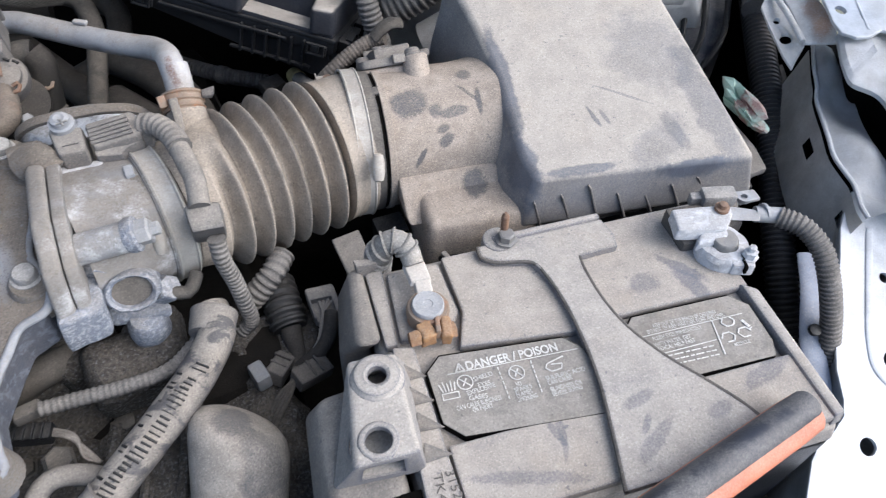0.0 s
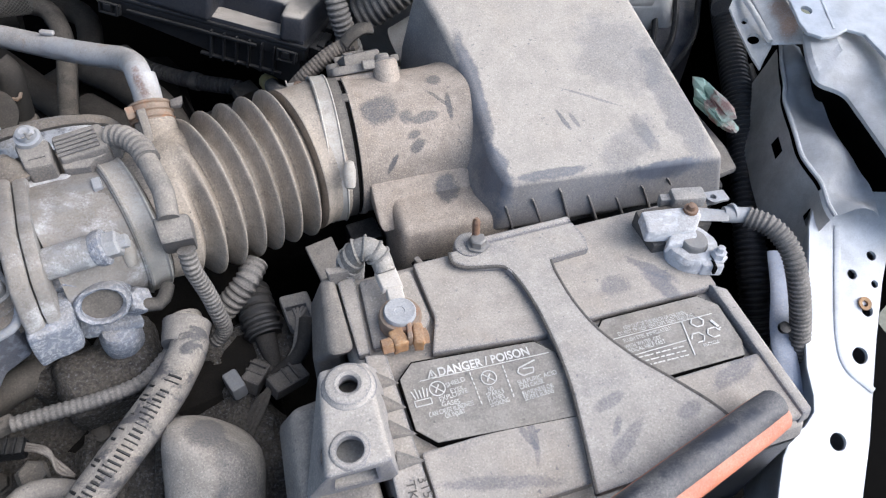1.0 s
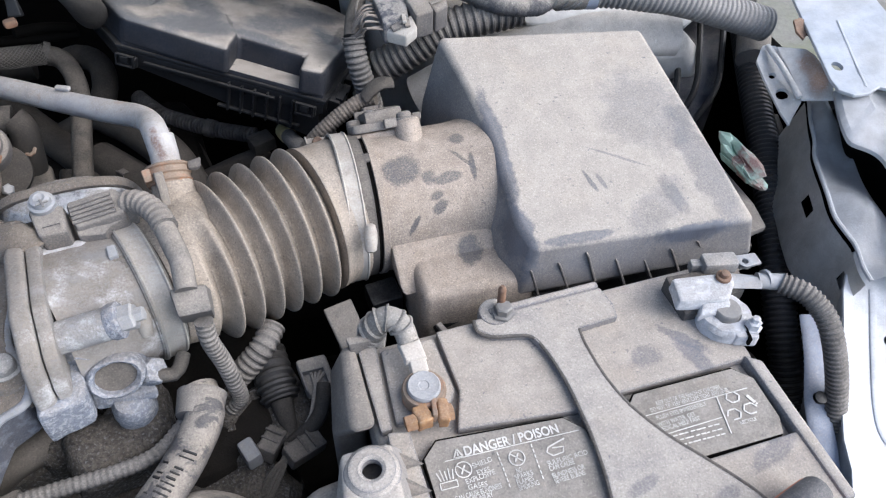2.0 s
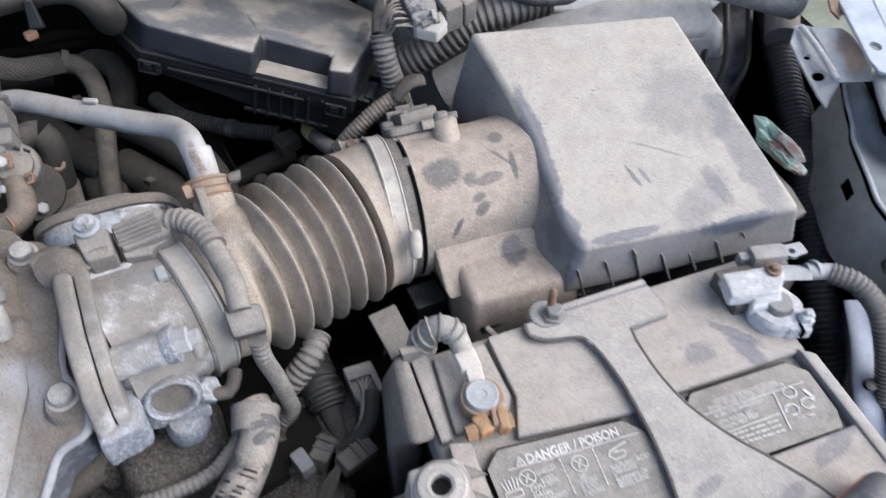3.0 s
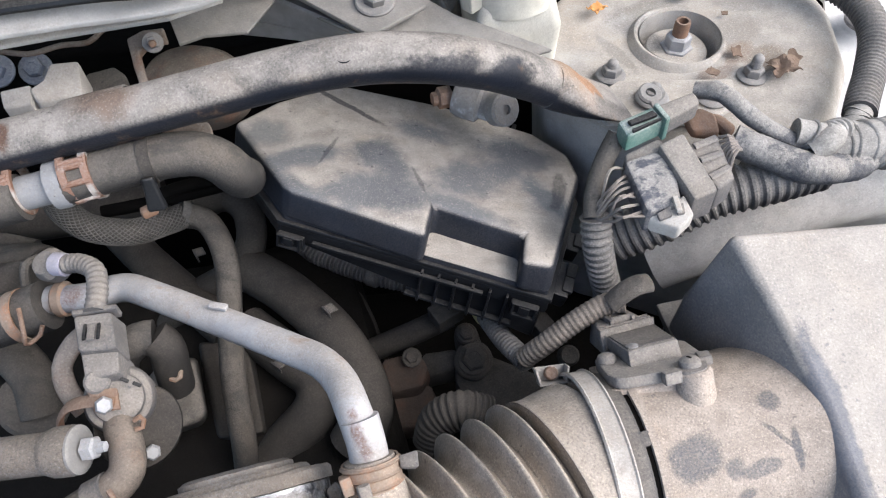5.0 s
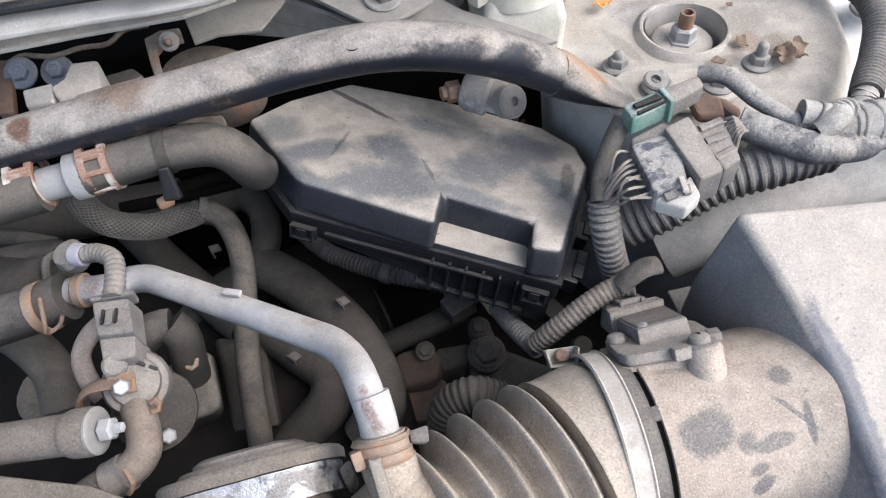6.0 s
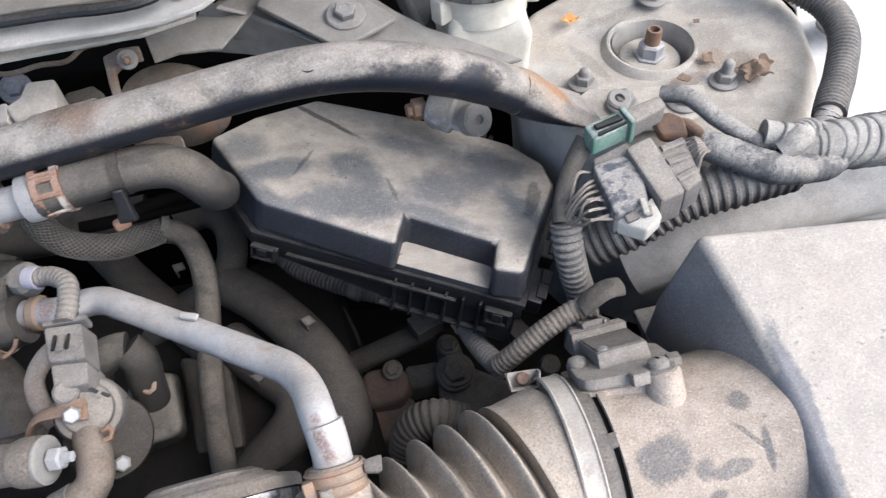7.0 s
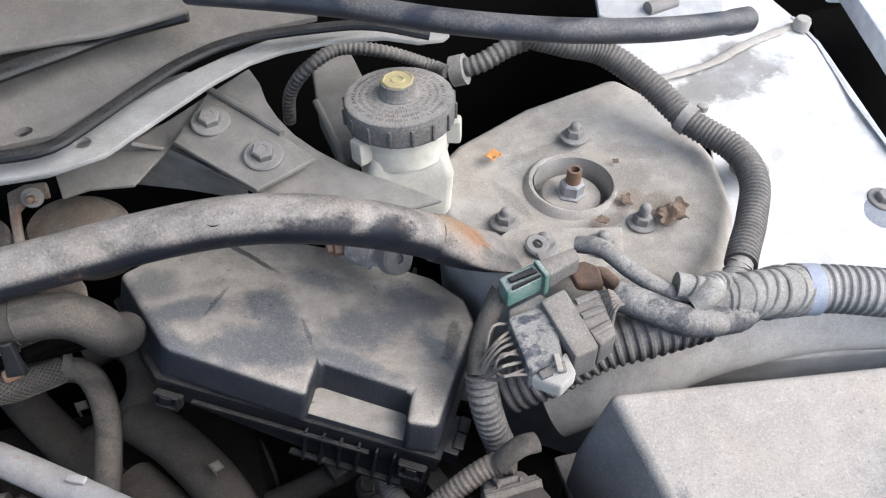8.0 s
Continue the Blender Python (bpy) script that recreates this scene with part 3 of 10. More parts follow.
def single(name, bm, material, label, category, group="", kind="", angle=38):
    """A thing, or a piece of the setting, that is one mesh."""
    low = min(v.co.z for v in bm.verts)
    mid = sum((v.co for v in bm.verts), Vector()) / len(bm.verts)
    at = Vector((mid.x, mid.y, low))
    bmesh.ops.translate(bm, verts=bm.verts, vec=-at)
    ob = tagged(new(name, finish(bm, name, material, angle)), label, category, group, kind)
    ob.location = at
    ROOT[ob.name] = at
    return ob


def frame_of(direction, hint=(0, 0, 1)):
    d = Vector(direction).normalized()
    h = Vector(hint)
    if abs(d.dot(h.normalized())) > 0.97:
        h = Vector((1, 0, 0))
    side = d.cross(h).normalized()
    return side, side.cross(d).normalized(), d


def smooth_path(points, per=8):
    """A Catmull-Rom curve through the points."""
    pts = [Vector(p) for p in points]
    if len(pts) == 2:
        return [pts[0].lerp(pts[1], k / per) for k in range(per + 1)]
    ext = [2 * pts[0] - pts[1], *pts, 2 * pts[-1] - pts[-2]]
    out = []
    for a, b, c, d in zip(ext, ext[1:], ext[2:], ext[3:]):
        for k in range(per):
            t = k / per
            out.append(0.5 * (2 * b + (c - a) * t + (2 * a - 5 * b + 4 * c - d) * t * t + (3 * b - a - 3 * c + d) * t ** 3))
    return out + [pts[-1]]


def even_path(points, step):
    pts = smooth_path(points, 16)
    length = [0.0]
    for a, b in zip(pts, pts[1:]):
        length.append(length[-1] + (b - a).length)
    count = max(2, int(length[-1] / step))
    out, k = [], 0
    for n in range(count + 1):
        s = length[-1] * n / count
        while k < len(pts) - 2 and length[k + 1] < s:
            k += 1
        gap = max(length[k + 1] - length[k], 1e-9)
        out.append(pts[k].lerp(pts[k + 1], min(1.0, (s - length[k]) / gap)))
    return out


def skin(bm, rings, cap=True, closed=True):
    """Faces between rings of points; closed rings, with caps at both ends."""
    rows = [[bm.verts.new(p) for p in ring] for ring in rings]
    n = len(rows[0])
    for a, b in zip(rows, rows[1:]):
        for k in range(n if closed else n - 1):
            bm.faces.new((a[k], a[(k + 1) % n], b[(k + 1) % n], b[k]))
    if cap and closed:
        bm.faces.new(rows[0][::-1])
        bm.faces.new(rows[-1])
    return bm


def tube(points, r, sides=14, step=0.006, pitch=0.0, depth=0.0, r_end=None, flat=1.0, hollow=False, wobble=0.0):
    """A hose, pipe or loom along the points. pitch and depth: its corrugation. flat: its height against its width."""
    bm = bmesh.new()
    path = even_path(points, pitch / 4 if pitch else step)
    side = None
    rings = []
    for n, p in enumerate(path):
        d = (path[min(n + 1, len(path) - 1)] - path[max(n - 1, 0)]).normalized()
        if side is None:
            side, upv, _ = frame_of(d)
        side = (side - d * side.dot(d)).normalized()
        upv = side.cross(d).normalized()
        f = n / (len(path) - 1)
        rad = r + ((r_end if r_end is not None else r) - r) * f
        if pitch:
            rad -= depth * (0.0, 0.0, 1.0, 1.0)[n % 4]
        if wobble:
            rad *= 1 + wobble * (noise.noise(p * 90) + 0.6 * noise.noise(p * 33))
        rings.append([p + side * (rad * math.cos(a)) + upv * (rad * flat * math.sin(a)) for a in (2 * math.pi * k / sides for k in range(sides))])
    skin(bm, rings, cap=not hollow)
    if hollow:
        inner = [[p + (q - p) * 0.72 for q in ring] for p, ring in zip((path[-1], path[-2], path[max(0, len(path) - 4)]), (rings[-1], rings[-2], rings[max(0, len(rings) - 4)]))]
        skin(bm, [rings[-1], *inner], cap=False)
        bm.faces.new([bm.verts.new(q) for q in inner[-1]])
        bm.faces.new([bm.verts.new(q) for q in rings[0]])
        bmesh.ops.remove_doubles(bm, verts=bm.verts, dist=1e-6)
    return bm


def lathe(origin, axis, profile, sides=20, hint=(0, 0, 1), squash=1.0, turn=0.0, ring=False, cup=False):
    """A turned solid: profile is rows of (radius, distance along the axis). ring: the profile closes on itself round a hole; cup: open where it starts."""
    bm = bmesh.new()
    s, u, d = frame_of(axis, hint)
    o = Vector(origin)
    rings = []
    for r, h in profile:
        r = max(r, 1e-5)
        rings.append([o + d * h + s * (r * math.cos(a)) + u * (r * squash * math.sin(a)) for a in (turn + 2 * math.pi * k / sides for k in range(sides))])
    if ring:
        skin(bm, rings + rings[:1], cap=False)
        bmesh.ops.remove_doubles(bm, verts=bm.verts, dist=1e-7)
        return bm
    skin(bm, rings, cap=not cup)
    if cup:
        bm.verts.ensure_lookup_table()
        bm.faces.new(bm.verts[-sides:])
    return bm


def soften(bm, size, angle=30, segments=2):
    bmesh.ops.recalc_face_normals(bm, faces=bm.faces)
    edges = [e for e in bm.edges if len(e.link_faces) == 2 and e.calc_face_angle(0) > radians(angle)]
    if edges and size:
        bmesh.ops.bevel(bm, geom=edges, offset=size, segments=segments, affect="EDGES", profile=0.5, clamp_overlap=True)
    return bm


def block(centre, size, turn=(0, 0, 0), bevel=0.002, taper=1.0, segments=2):
    """A box with rounded edges, turned by degrees; taper: how much smaller its top is."""
    bm = bmesh.new()
    bmesh.ops.create_cube(bm, size=1.0)
    for v in bm.verts:
        if v.co.z > 0:
            v.co.x *= taper
            v.co.y *= taper
        v.co = Vector(v.co) * Vector(size)
    soften(bm, bevel, segments=segments)
    bmesh.ops.transform(bm, matrix=pose(*centre, *turn), verts=bm.verts)
    return bm


def slab(outline, low, bevel=0.0015, up=(0, 0, 1), segments=2):
    """A plate: an outline of points in space, thickened by low metres against up."""
    bm = bmesh.new()
    top = [Vector(p) for p in outline]
    down = [p - Vector(up) * low for p in top]
    skin(bm, [down, top])
    return soften(bm, bevel, segments=segments)


def loft(*outlines, bevel=0.002, segments=2, angle=30):
    bm = bmesh.new()
    skin(bm, [[Vector(p) for p in o] for o in outlines])
    return soften(bm, bevel, angle, segments)


def joined(*bms):
    out = bmesh.new()
    for b in bms:
        me = bpy.data.meshes.new("scrap")
        b.to_mesh(me)
        out.from_mesh(me)
        b.free()
        bpy.data.meshes.remove(me)
    return out


def cut(bm, *cutters):
    """bm with holes where the cutters are."""
    body = new("scrap", bpy.data.meshes.new("scrap"))
    bmesh.ops.recalc_face_normals(bm, faces=bm.faces)
    bm.to_mesh(body.data)
    bm.free()
    tool = joined(*cutters)
    bmesh.ops.recalc_face_normals(tool, faces=tool.faces)
    other = new("scrap", bpy.data.meshes.new("scrap"))
    tool.to_mesh(other.data)
    tool.free()
    m = body.modifiers.new("cut", "BOOLEAN")
    m.operation, m.object, m.solver = "DIFFERENCE", other, "EXACT"
    bpy.context.view_layer.update()
    got = bpy.data.meshes.new_from_object(body.evaluated_get(bpy.context.evaluated_depsgraph_get()))
    out = bmesh.new()
    out.from_mesh(got)
    for ob in (body, other):
        data = ob.data
        bpy.data.objects.remove(ob)
        bpy.data.meshes.remove(data)
    bpy.data.meshes.remove(got)
    return out


def shaped(bm, amount, scale):
    """Uneven, hand-worn or crumpled: moves points along a noise."""
    for v in bm.verts:
        v.co += noise.noise_vector(v.co * scale) * amount
    return bm


def finer(bm, cuts=2):
    bmesh.ops.subdivide_edges(bm, edges=bm.edges, cuts=cuts, use_grid_fill=True)
    return bm


def hex_bolt(name, at, axis, r, parent, material="steel", washer=1.5, height=0.9):
    """A hex head with its washer, as a part with a sub-part."""
    w = part("washer" if name != "washer" else name, lathe(at, axis, ((r * washer, 0), (r * washer, r * 0.22), (r * washer * 0.93, r * 0.32)), 20), material, parent) if washer else parent
    head = lathe(at, axis, ((r, r * 0.2), (r, r * height), (r * 0.86, r * (height + 0.14)), (r * 0.5, r * (height + 0.16)), (r * 0.45, r * (height + 0.1))), 6)
    part(name, head, material, w)
    return w


def stud_nut(at, axis, r, parent, name="nut", tip="steel", nut="steel", length=3.2):
    """A hex nut on a threaded stud."""
    n = part(name, lathe(at, axis, ((r * 1.02, r * 0.2), (r * 1.04, r * 0.95), (r * 0.92, r * 1.15), (r * 0.70, r * 1.22)), 6), nut, parent)
    part("washer", lathe(at, axis, ((r * 1.55, 0), (r * 1.55, r * 0.14), (r * 1.35, r * 0.3), (r * 0.9, r * 0.34)), 24), nut, n)
    rows, h = [], r * 1.1
    while h < r * length:
        rows += [(r * 0.58, h), (r * 0.53, h + r * 0.11)]
        h += r * 0.22
    part("stud", lathe(at, axis, rows + [(r * 0.52, h), (r * 0.42, h + r * 0.14), (r * 0.25, h + r * 0.22), (0.0, h + r * 0.25)], 16), tip, n)
    return n


def wound(points, r, lean, parent, material, first=0.0, last=1.0, count=8, r_end=None):
    """Turns of tape laid slantwise round a loom, each a part of its own."""
    path = even_path(points, 0.001)
    rnd = random.Random(count * 7 + len(path))
    for k in range(count):
        n = min(len(path) - 2, max(1, int(len(path) * (first + (last - first) * (k + 0.3 * rnd.random()) / count))))
        d = (path[n + 1] - path[n - 1]).normalized()
        sd, uv, _ = frame_of(d)
        f = n / len(path)
        size = r + ((r_end or r) - r) * f
        ph, ln = rnd.uniform(-0.5, 0.5), lean * rnd.uniform(0.6, 1.4)
        line = [path[n] + (sd * math.cos(q) + uv * math.sin(q)) * (size - 0.0005 + 0.0004 * math.sin(3 * q + k)) + d * (ln * math.sin(q + ph)) for q in (0.25 * m for m in range(0, 26))]
        part("tape_turn", tube(line, 0.0016, 6, 0.002, flat=0.45), material, parent)


def worm_clamp(points_centre, axis, r, width, name, label, screw_at=None, screw_dir=None, gap=None):
    """A hose clamp: a band with rolled edges, and its screw."""
    root = thing(name, points_centre, label, "hose clamp", "hose clamps")
    w = width / 2
    part("band", lathe(points_centre, axis, ((r, -w), (r + 0.0012, -w), (r + 0.0018, -w * 0.85), (r + 0.001, -w * 0.7), (r + 0.001, w * 0.7), (r + 0.0018, w * 0.85), (r + 0.0012, w), (r, w)), 48, ring=True), "band", root)
    if screw_at is not None:
        part("screw_housing", lathe(Vector(screw_at) - Vector(screw_dir) * 0.009, screw_dir, ((0.002, 0), (0.0035, 0.001), (0.0042, 0.006), (0.0042, 0.012), (0.003, 0.017), (0.0015, 0.018)), 14), "band", root)
    return root


def words(text, at, size, parent, turn=0.0, tilt=(0, 0), material="print", bold=0.0, squeeze=1.0):
    """Printed words, as a part of what they stand on."""
    cu = bpy.data.curves.new("lettering", "FONT")
    cu.body, cu.size, cu.extrude, cu.offset = text, size, 0.00004, bold
    ob = new("lettering", cu)
    cu.materials.append(M[material])
    top = parent
    while top.parent:
        top = top.parent
    ob.parent = parent
    ob.matrix_basis = pose(*(Vector(at) - ROOT[top.name]), tilt[0], tilt[1], turn) @ Matrix.Diagonal((squeeze, 1, 1, 1))
    return ob


def say_between(text, start, end, size, parent, bold=0.0, material="print"):
    """Words fitted between two places of a level surface."""
    start, end = Vector(start), Vector(end)
    ob = words(text, start, size, parent, math.degrees(math.atan2((end - start).y, (end - start).x)), bold=bold, material=material)
    bpy.context.view_layer.update()
    ob.scale.x = (end - start).length / max(ob.dimensions.x, 1e-6)
    return ob


def stroke(points, width, parent, material="print", name="print_mark", lift=0.0002):
    """A printed line of this width through the points."""
    bm = bmesh.new()
    for a, b in zip(points, points[1:]):
        a, b = Vector(a), Vector(b)
        s = Vector((-(b - a).y, (b - a).x, 0)).normalized() * width / 2
        skin(bm, [[a - s, a + s, a + s + Vector((0, 0, lift)), a - s + Vector((0, 0, lift))], [b - s, b + s, b + s + Vector((0, 0, lift)), b - s + Vector((0, 0, lift))]])
    return part(name, bm, material, parent)


# ---- the setting ----
def setting():
    g = bmesh.new()
    bmesh.ops.create_grid(g, x_segments=8, y_segments=8, size=400)
    single("ground", g, "ground", "gravelly ground with patches of dry grass", "ground", kind="structure")
    # plain near-black sheets added to close the bay and keep light out
    single("undertray", block((-0.1, 0.15, 0.47), (1.3, 1.2, 0.02)), "deep", "plain black sheet added to close the bay below the engine", "undertray", kind="structure")
    single("wall_front", block((-0.1, -0.36, 0.62), (1.3, 0.03, 0.34)), "deep", "plain black wall added to close the front of the bay", "wall", kind="structure")
    single("wall_left", block((-0.76, 0.15, 0.65), (0.03, 1.2, 0.4)), "deep", "plain dark wall added to close the far side of the bay", "wall", kind="structure")
    single("wall_right", block((0.31, 0.42, 0.63), (0.02, 0.56, 0.49)), "deep", "plain dark wall added to close the gap below the wing", "wall", kind="structure")
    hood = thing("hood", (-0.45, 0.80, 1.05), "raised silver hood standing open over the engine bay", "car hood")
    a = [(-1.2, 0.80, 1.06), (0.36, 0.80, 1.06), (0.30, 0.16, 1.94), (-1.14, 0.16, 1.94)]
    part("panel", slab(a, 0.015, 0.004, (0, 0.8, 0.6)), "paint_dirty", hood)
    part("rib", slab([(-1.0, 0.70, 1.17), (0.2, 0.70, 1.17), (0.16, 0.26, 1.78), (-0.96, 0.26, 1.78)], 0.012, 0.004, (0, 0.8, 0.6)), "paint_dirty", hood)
    # the last of the added closing walls, at the rear
    single("wall_firewall", block((-0.1, 0.66, 0.72), (1.3, 0.03, 0.5)), "deep", "plain dark wall added to close the rear of the bay", "wall", kind="structure")


setting()


# ---- battery and what lies on it ----
def battery():
    x0, x1, y0, y1, top = -0.127, 0.103, -0.118, 0.051, 0.886
    root = thing("battery", (0, -0.03, 0.69), "dusty black car battery with warning labels on its top", "battery")
    body = loft([(x0 + 0.004, y0 + 0.004, 0.69), (x1 - 0.004, y0 + 0.004, 0.69), (x1 - 0.004, y1 - 0.004, 0.69), (x0 + 0.004, y1 - 0.004, 0.69)],
                [(x0, y0, 0.866), (x1, y0, 0.866), (x1, y1, 0.866), (x0, y1, 0.866)], bevel=0.003, segments=2)
    part("case", body, "black", root, "black lower case")
    part("cover", loft([(x0 - 0.001, y0 - 0.001, 0.866), (x1 + 0.001, y0 - 0.001, 0.866), (x1 + 0.001, y1 + 0.001, 0.866), (x0 - 0.001, y1 + 0.001, 0.866)],
                       [(x0 + 0.002, y0 + 0.002, top - 0.003), (x1 - 0.002, y0 + 0.002, top - 0.003), (x1 - 0.002, y1 - 0.002, top - 0.003), (x0 + 0.002, y1 - 0.002, top - 0.003)], bevel=0.004, segments=3), "battery", root)
    # raised decks behind, between and in front of the label wells
    part("deck", slab([(-0.083, -0.0185, top + 0.003), (-0.016, -0.0265, top + 0.003), (0.010, -0.0235, top + 0.003), (0.0985, -0.0245, top + 0.003), (0.0985, 0.046, top + 0.003), (-0.0755, 0.046, top + 0.003), (-0.0745, 0.004, top + 0.003)], 0.007, 0.0018), "battery", root)
    for low, high, a, b in ((-0.118 + 0.004, -0.0725, -0.106, 0.0985), (0.008, 0.046, -0.123, -0.121)):
        part("deck", slab([(a, low, top + 0.003), (b, low, top + 0.003), (b, high, top + 0.003), (a, high, top + 0.003)], 0.007, 0.0018), "battery", root)
    part("deck", slab([(-0.123, 0.047, top + 0.003), (-0.112, 0.047, top + 0.003), (-0.116, -0.008, top + 0.003), (-0.123, -0.008, top + 0.003)], 0.007, 0.0018), "battery", root)
    part("side_rail", loft([(0.092, -0.022, top - 0.006), (0.104, -0.028, top - 0.006), (0.105, -0.114, top - 0.006), (0.095, -0.116, top - 0.006)],
                           [(0.093, -0.022, top + 0.005), (0.1015, -0.029, top + 0.005), (0.103, -0.113, top + 0.005), (0.096, -0.114, top + 0.005)], bevel=0.002), "strap", root)
    # vent cover plates with cut corners, carrying the labels
    plates = []
    for a, b, lo, hi, skew in ((-0.105, -0.016, -0.0695, -0.0205, -0.10), (0.010, 0.0905, -0.0705, -0.0265, -0.02)):
        c = 0.009
        pts = [(a, lo + c), (a + c, lo), (b - c * 0.4, lo), (b, lo + c), (b, hi - c), (b - c, hi), (a + c, hi), (a, hi - c)]
        wide = [(a - 0.0005, lo + c), (a + c, lo - 0.0004), (b - c * 0.4, lo - 0.0004), (b + 0.0005, lo + c), (b + 0.0005, hi - c), (b - c, hi + 0.0011), (a + c, hi + 0.0011), (a - 0.0011, hi - c)]
        # dark joint round the cover, wider at the rear to paint shade
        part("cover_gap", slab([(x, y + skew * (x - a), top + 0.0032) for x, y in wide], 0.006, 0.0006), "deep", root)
        rim = part("vent_cover", slab([(x, y + skew * (x - a), top + 0.0036) for x, y in pts], 0.006, 0.0005), "label", root, "octagonal black vent cover")
        plates.append(rim)
    L = plates[0]
    # writing, as printed
    say_between("DANGER / POISON", (-0.0840, -0.0340, 0.8900), (-0.0310, -0.0360, 0.8900), 0.0074, L, 0.00016)
    for text, p, q in (("SHIELD", (-0.0820, -0.0420, 0.8900), (-0.0710, -0.0410, 0.8900)), ("EYES", (-0.0810, -0.0460, 0.8900), (-0.0740, -0.0460, 0.8900)), ("EXPLOSIVE", (-0.0880, -0.0490, 0.8900), (-0.0720, -0.0480, 0.8900)), ("GASES", (-0.0880, -0.0520, 0.8900), (-0.0780, -0.0530, 0.8900)),
                       ("CAN CAUSE BLINDNESS", (-0.0960, -0.0560, 0.8900), (-0.0710, -0.0560, 0.8900)), ("OR INJURY", (-0.0880, -0.0590, 0.8900), (-0.0770, -0.0590, 0.8900))):
        say_between(text, p, q, 0.0040, L)
    for text, p, q in (("NO", (-0.0610, -0.0510, 0.8900), (-0.0580, -0.0510, 0.8900)), ("SPARKS", (-0.0630, -0.0540, 0.8900), (-0.0530, -0.0540, 0.8900)), ("FLAMES", (-0.0630, -0.0570, 0.8900), (-0.0540, -0.0570, 0.8900)), ("SMOKING", (-0.0630, -0.0600, 0.8900), (-0.0520, -0.0600, 0.8900)),
                       ("SULFURIC ACID", (-0.0440, -0.0520, 0.8900), (-0.0210, -0.0520, 0.8900)), ("CAN CAUSE", (-0.0440, -0.0550, 0.8900), (-0.0300, -0.0550, 0.8900)), ("BLINDNESS OR", (-0.0440, -0.0590, 0.8900), (-0.0260, -0.0590, 0.8900)), ("SEVERE BURNS", (-0.0440, -0.0620, 0.8900), (-0.0270, -0.0620, 0.8900))):
        say_between(text, p, q, 0.0038, L)
    tri = [Vector(p) for p in ((-0.0900, -0.0340, 0.8900), (-0.0850, -0.0340, 0.8900), (-0.0870, -0.0290, 0.8900))]
    stroke(tri + tri[:1], 0.0008, L)
    stroke([tri[2].lerp(tri[0].lerp(tri[1], 0.5), 0.35), tri[2].lerp(tri[0].lerp(tri[1], 0.5), 0.8)], 0.0007, L)
    stroke([(-0.0950, -0.0340, 0.8900), (-0.0200, -0.0380, 0.8900)], 0.0005, L)
    for p, q in (((-0.0670, -0.0370, 0.8900), (-0.0670, -0.0580, 0.8900)), ((-0.0480, -0.0380, 0.8900), (-0.0490, -0.0590, 0.8900))):
        p, q = Vector(p), Vector(q)
        for k in range(7):
            stroke([p.lerp(q, k / 7), p.lerp(q, (k + 0.62) / 7)], 0.0006, L)
    ux = (Vector((-0.0310, -0.0360, 0.8900)) - Vector((-0.0840, -0.0340, 0.8900))).normalized()
    uy = Vector((-ux.y, ux.x, 0))

    def rosette(c, r, sides, bar):
        c = Vector(c)
        stroke([c + ux * (r * math.cos(2 * math.pi * k / sides)) + uy * (r * math.sin(2 * math.pi * k / sides)) for k in range(sides + 1)], 0.00055, L)
        if bar:
            stroke([c - ux * (r * 0.7) + uy * (r * 0.7), c + ux * (r * 0.7) - uy * (r * 0.7)], 0.0006, L)
            stroke([c - ux * (r * 0.35) - uy * (r * 0.5), c + uy * (r * 0.1), c + ux * (r * 0.3) + uy * (r * 0.5)], 0.0008, L)
    rosette((-0.0580, -0.0430, 0.8900), 0.0043, 16, True)
    rosette((-0.0870, -0.0410, 0.8900), 0.0043, 16, True)
    c = Vector((-0.0960, -0.0440, 0.8900))
    for k in range(5):
        stroke([c + ux * (0.0016 * k - 0.004), c + ux * (0.0022 * k - 0.0055) + uy * (0.005 + 0.0012 * (k % 2))], 0.0006, L)
    stroke([c + ux * -0.005 - uy * 0.001, c + ux * 0.004 - uy * 0.001, c + ux * 0.004 - uy * 0.0045, c - ux * 0.005 - uy * 0.0045, c + ux * -0.005 - uy * 0.001], 0.0005, L)
    c = Vector((-0.0370, -0.0440, 0.8900))
    stroke([c + ux * -0.003 + uy * 0.0015, c + ux * 0.0072 + uy * 0.0042], 0.0008, L)
    stroke([c + ux * -0.003 + uy * 0.0015, c + ux * -0.0046 - uy * 0.001, c + ux * -0.002 - uy * 0.0036, c + ux * 0.004 - uy * 0.003, c + ux * 0.0052, c - ux * 0.001 + uy * 0.0006], 0.0007, L)
    # the second label
    L = plates[1]
    for text, p, q in (("KEEP OUT OF THE REACH OF CHILDREN", (0.0280, -0.0370, 0.8900), (0.0680, -0.0380, 0.8900)), ("DO NOT TIP. KEEP VENT CAPS TIGHT AND LEVEL", (0.0230, -0.0400, 0.8900), (0.0720, -0.0410, 0.8900)),
                       ("FLUSH EYES IMMEDIATELY", (0.0240, -0.0450, 0.8900), (0.0550, -0.0450, 0.8900)), ("WITH WATER. GET", (0.0230, -0.0490, 0.8900), (0.0460, -0.0490, 0.8900)), ("MEDICAL HELP FAST", (0.0220, -0.0520, 0.8900), (0.0470, -0.0520, 0.8900))):
        say_between(text, p, q, 0.0037, L)
    stroke([(0.0190, -0.0410, 0.8900), (0.0830, -0.0420, 0.8900)], 0.0005, L)
    stroke([(0.0210, -0.0540, 0.8900), (0.0590, -0.0540, 0.8900)], 0.0005, L)
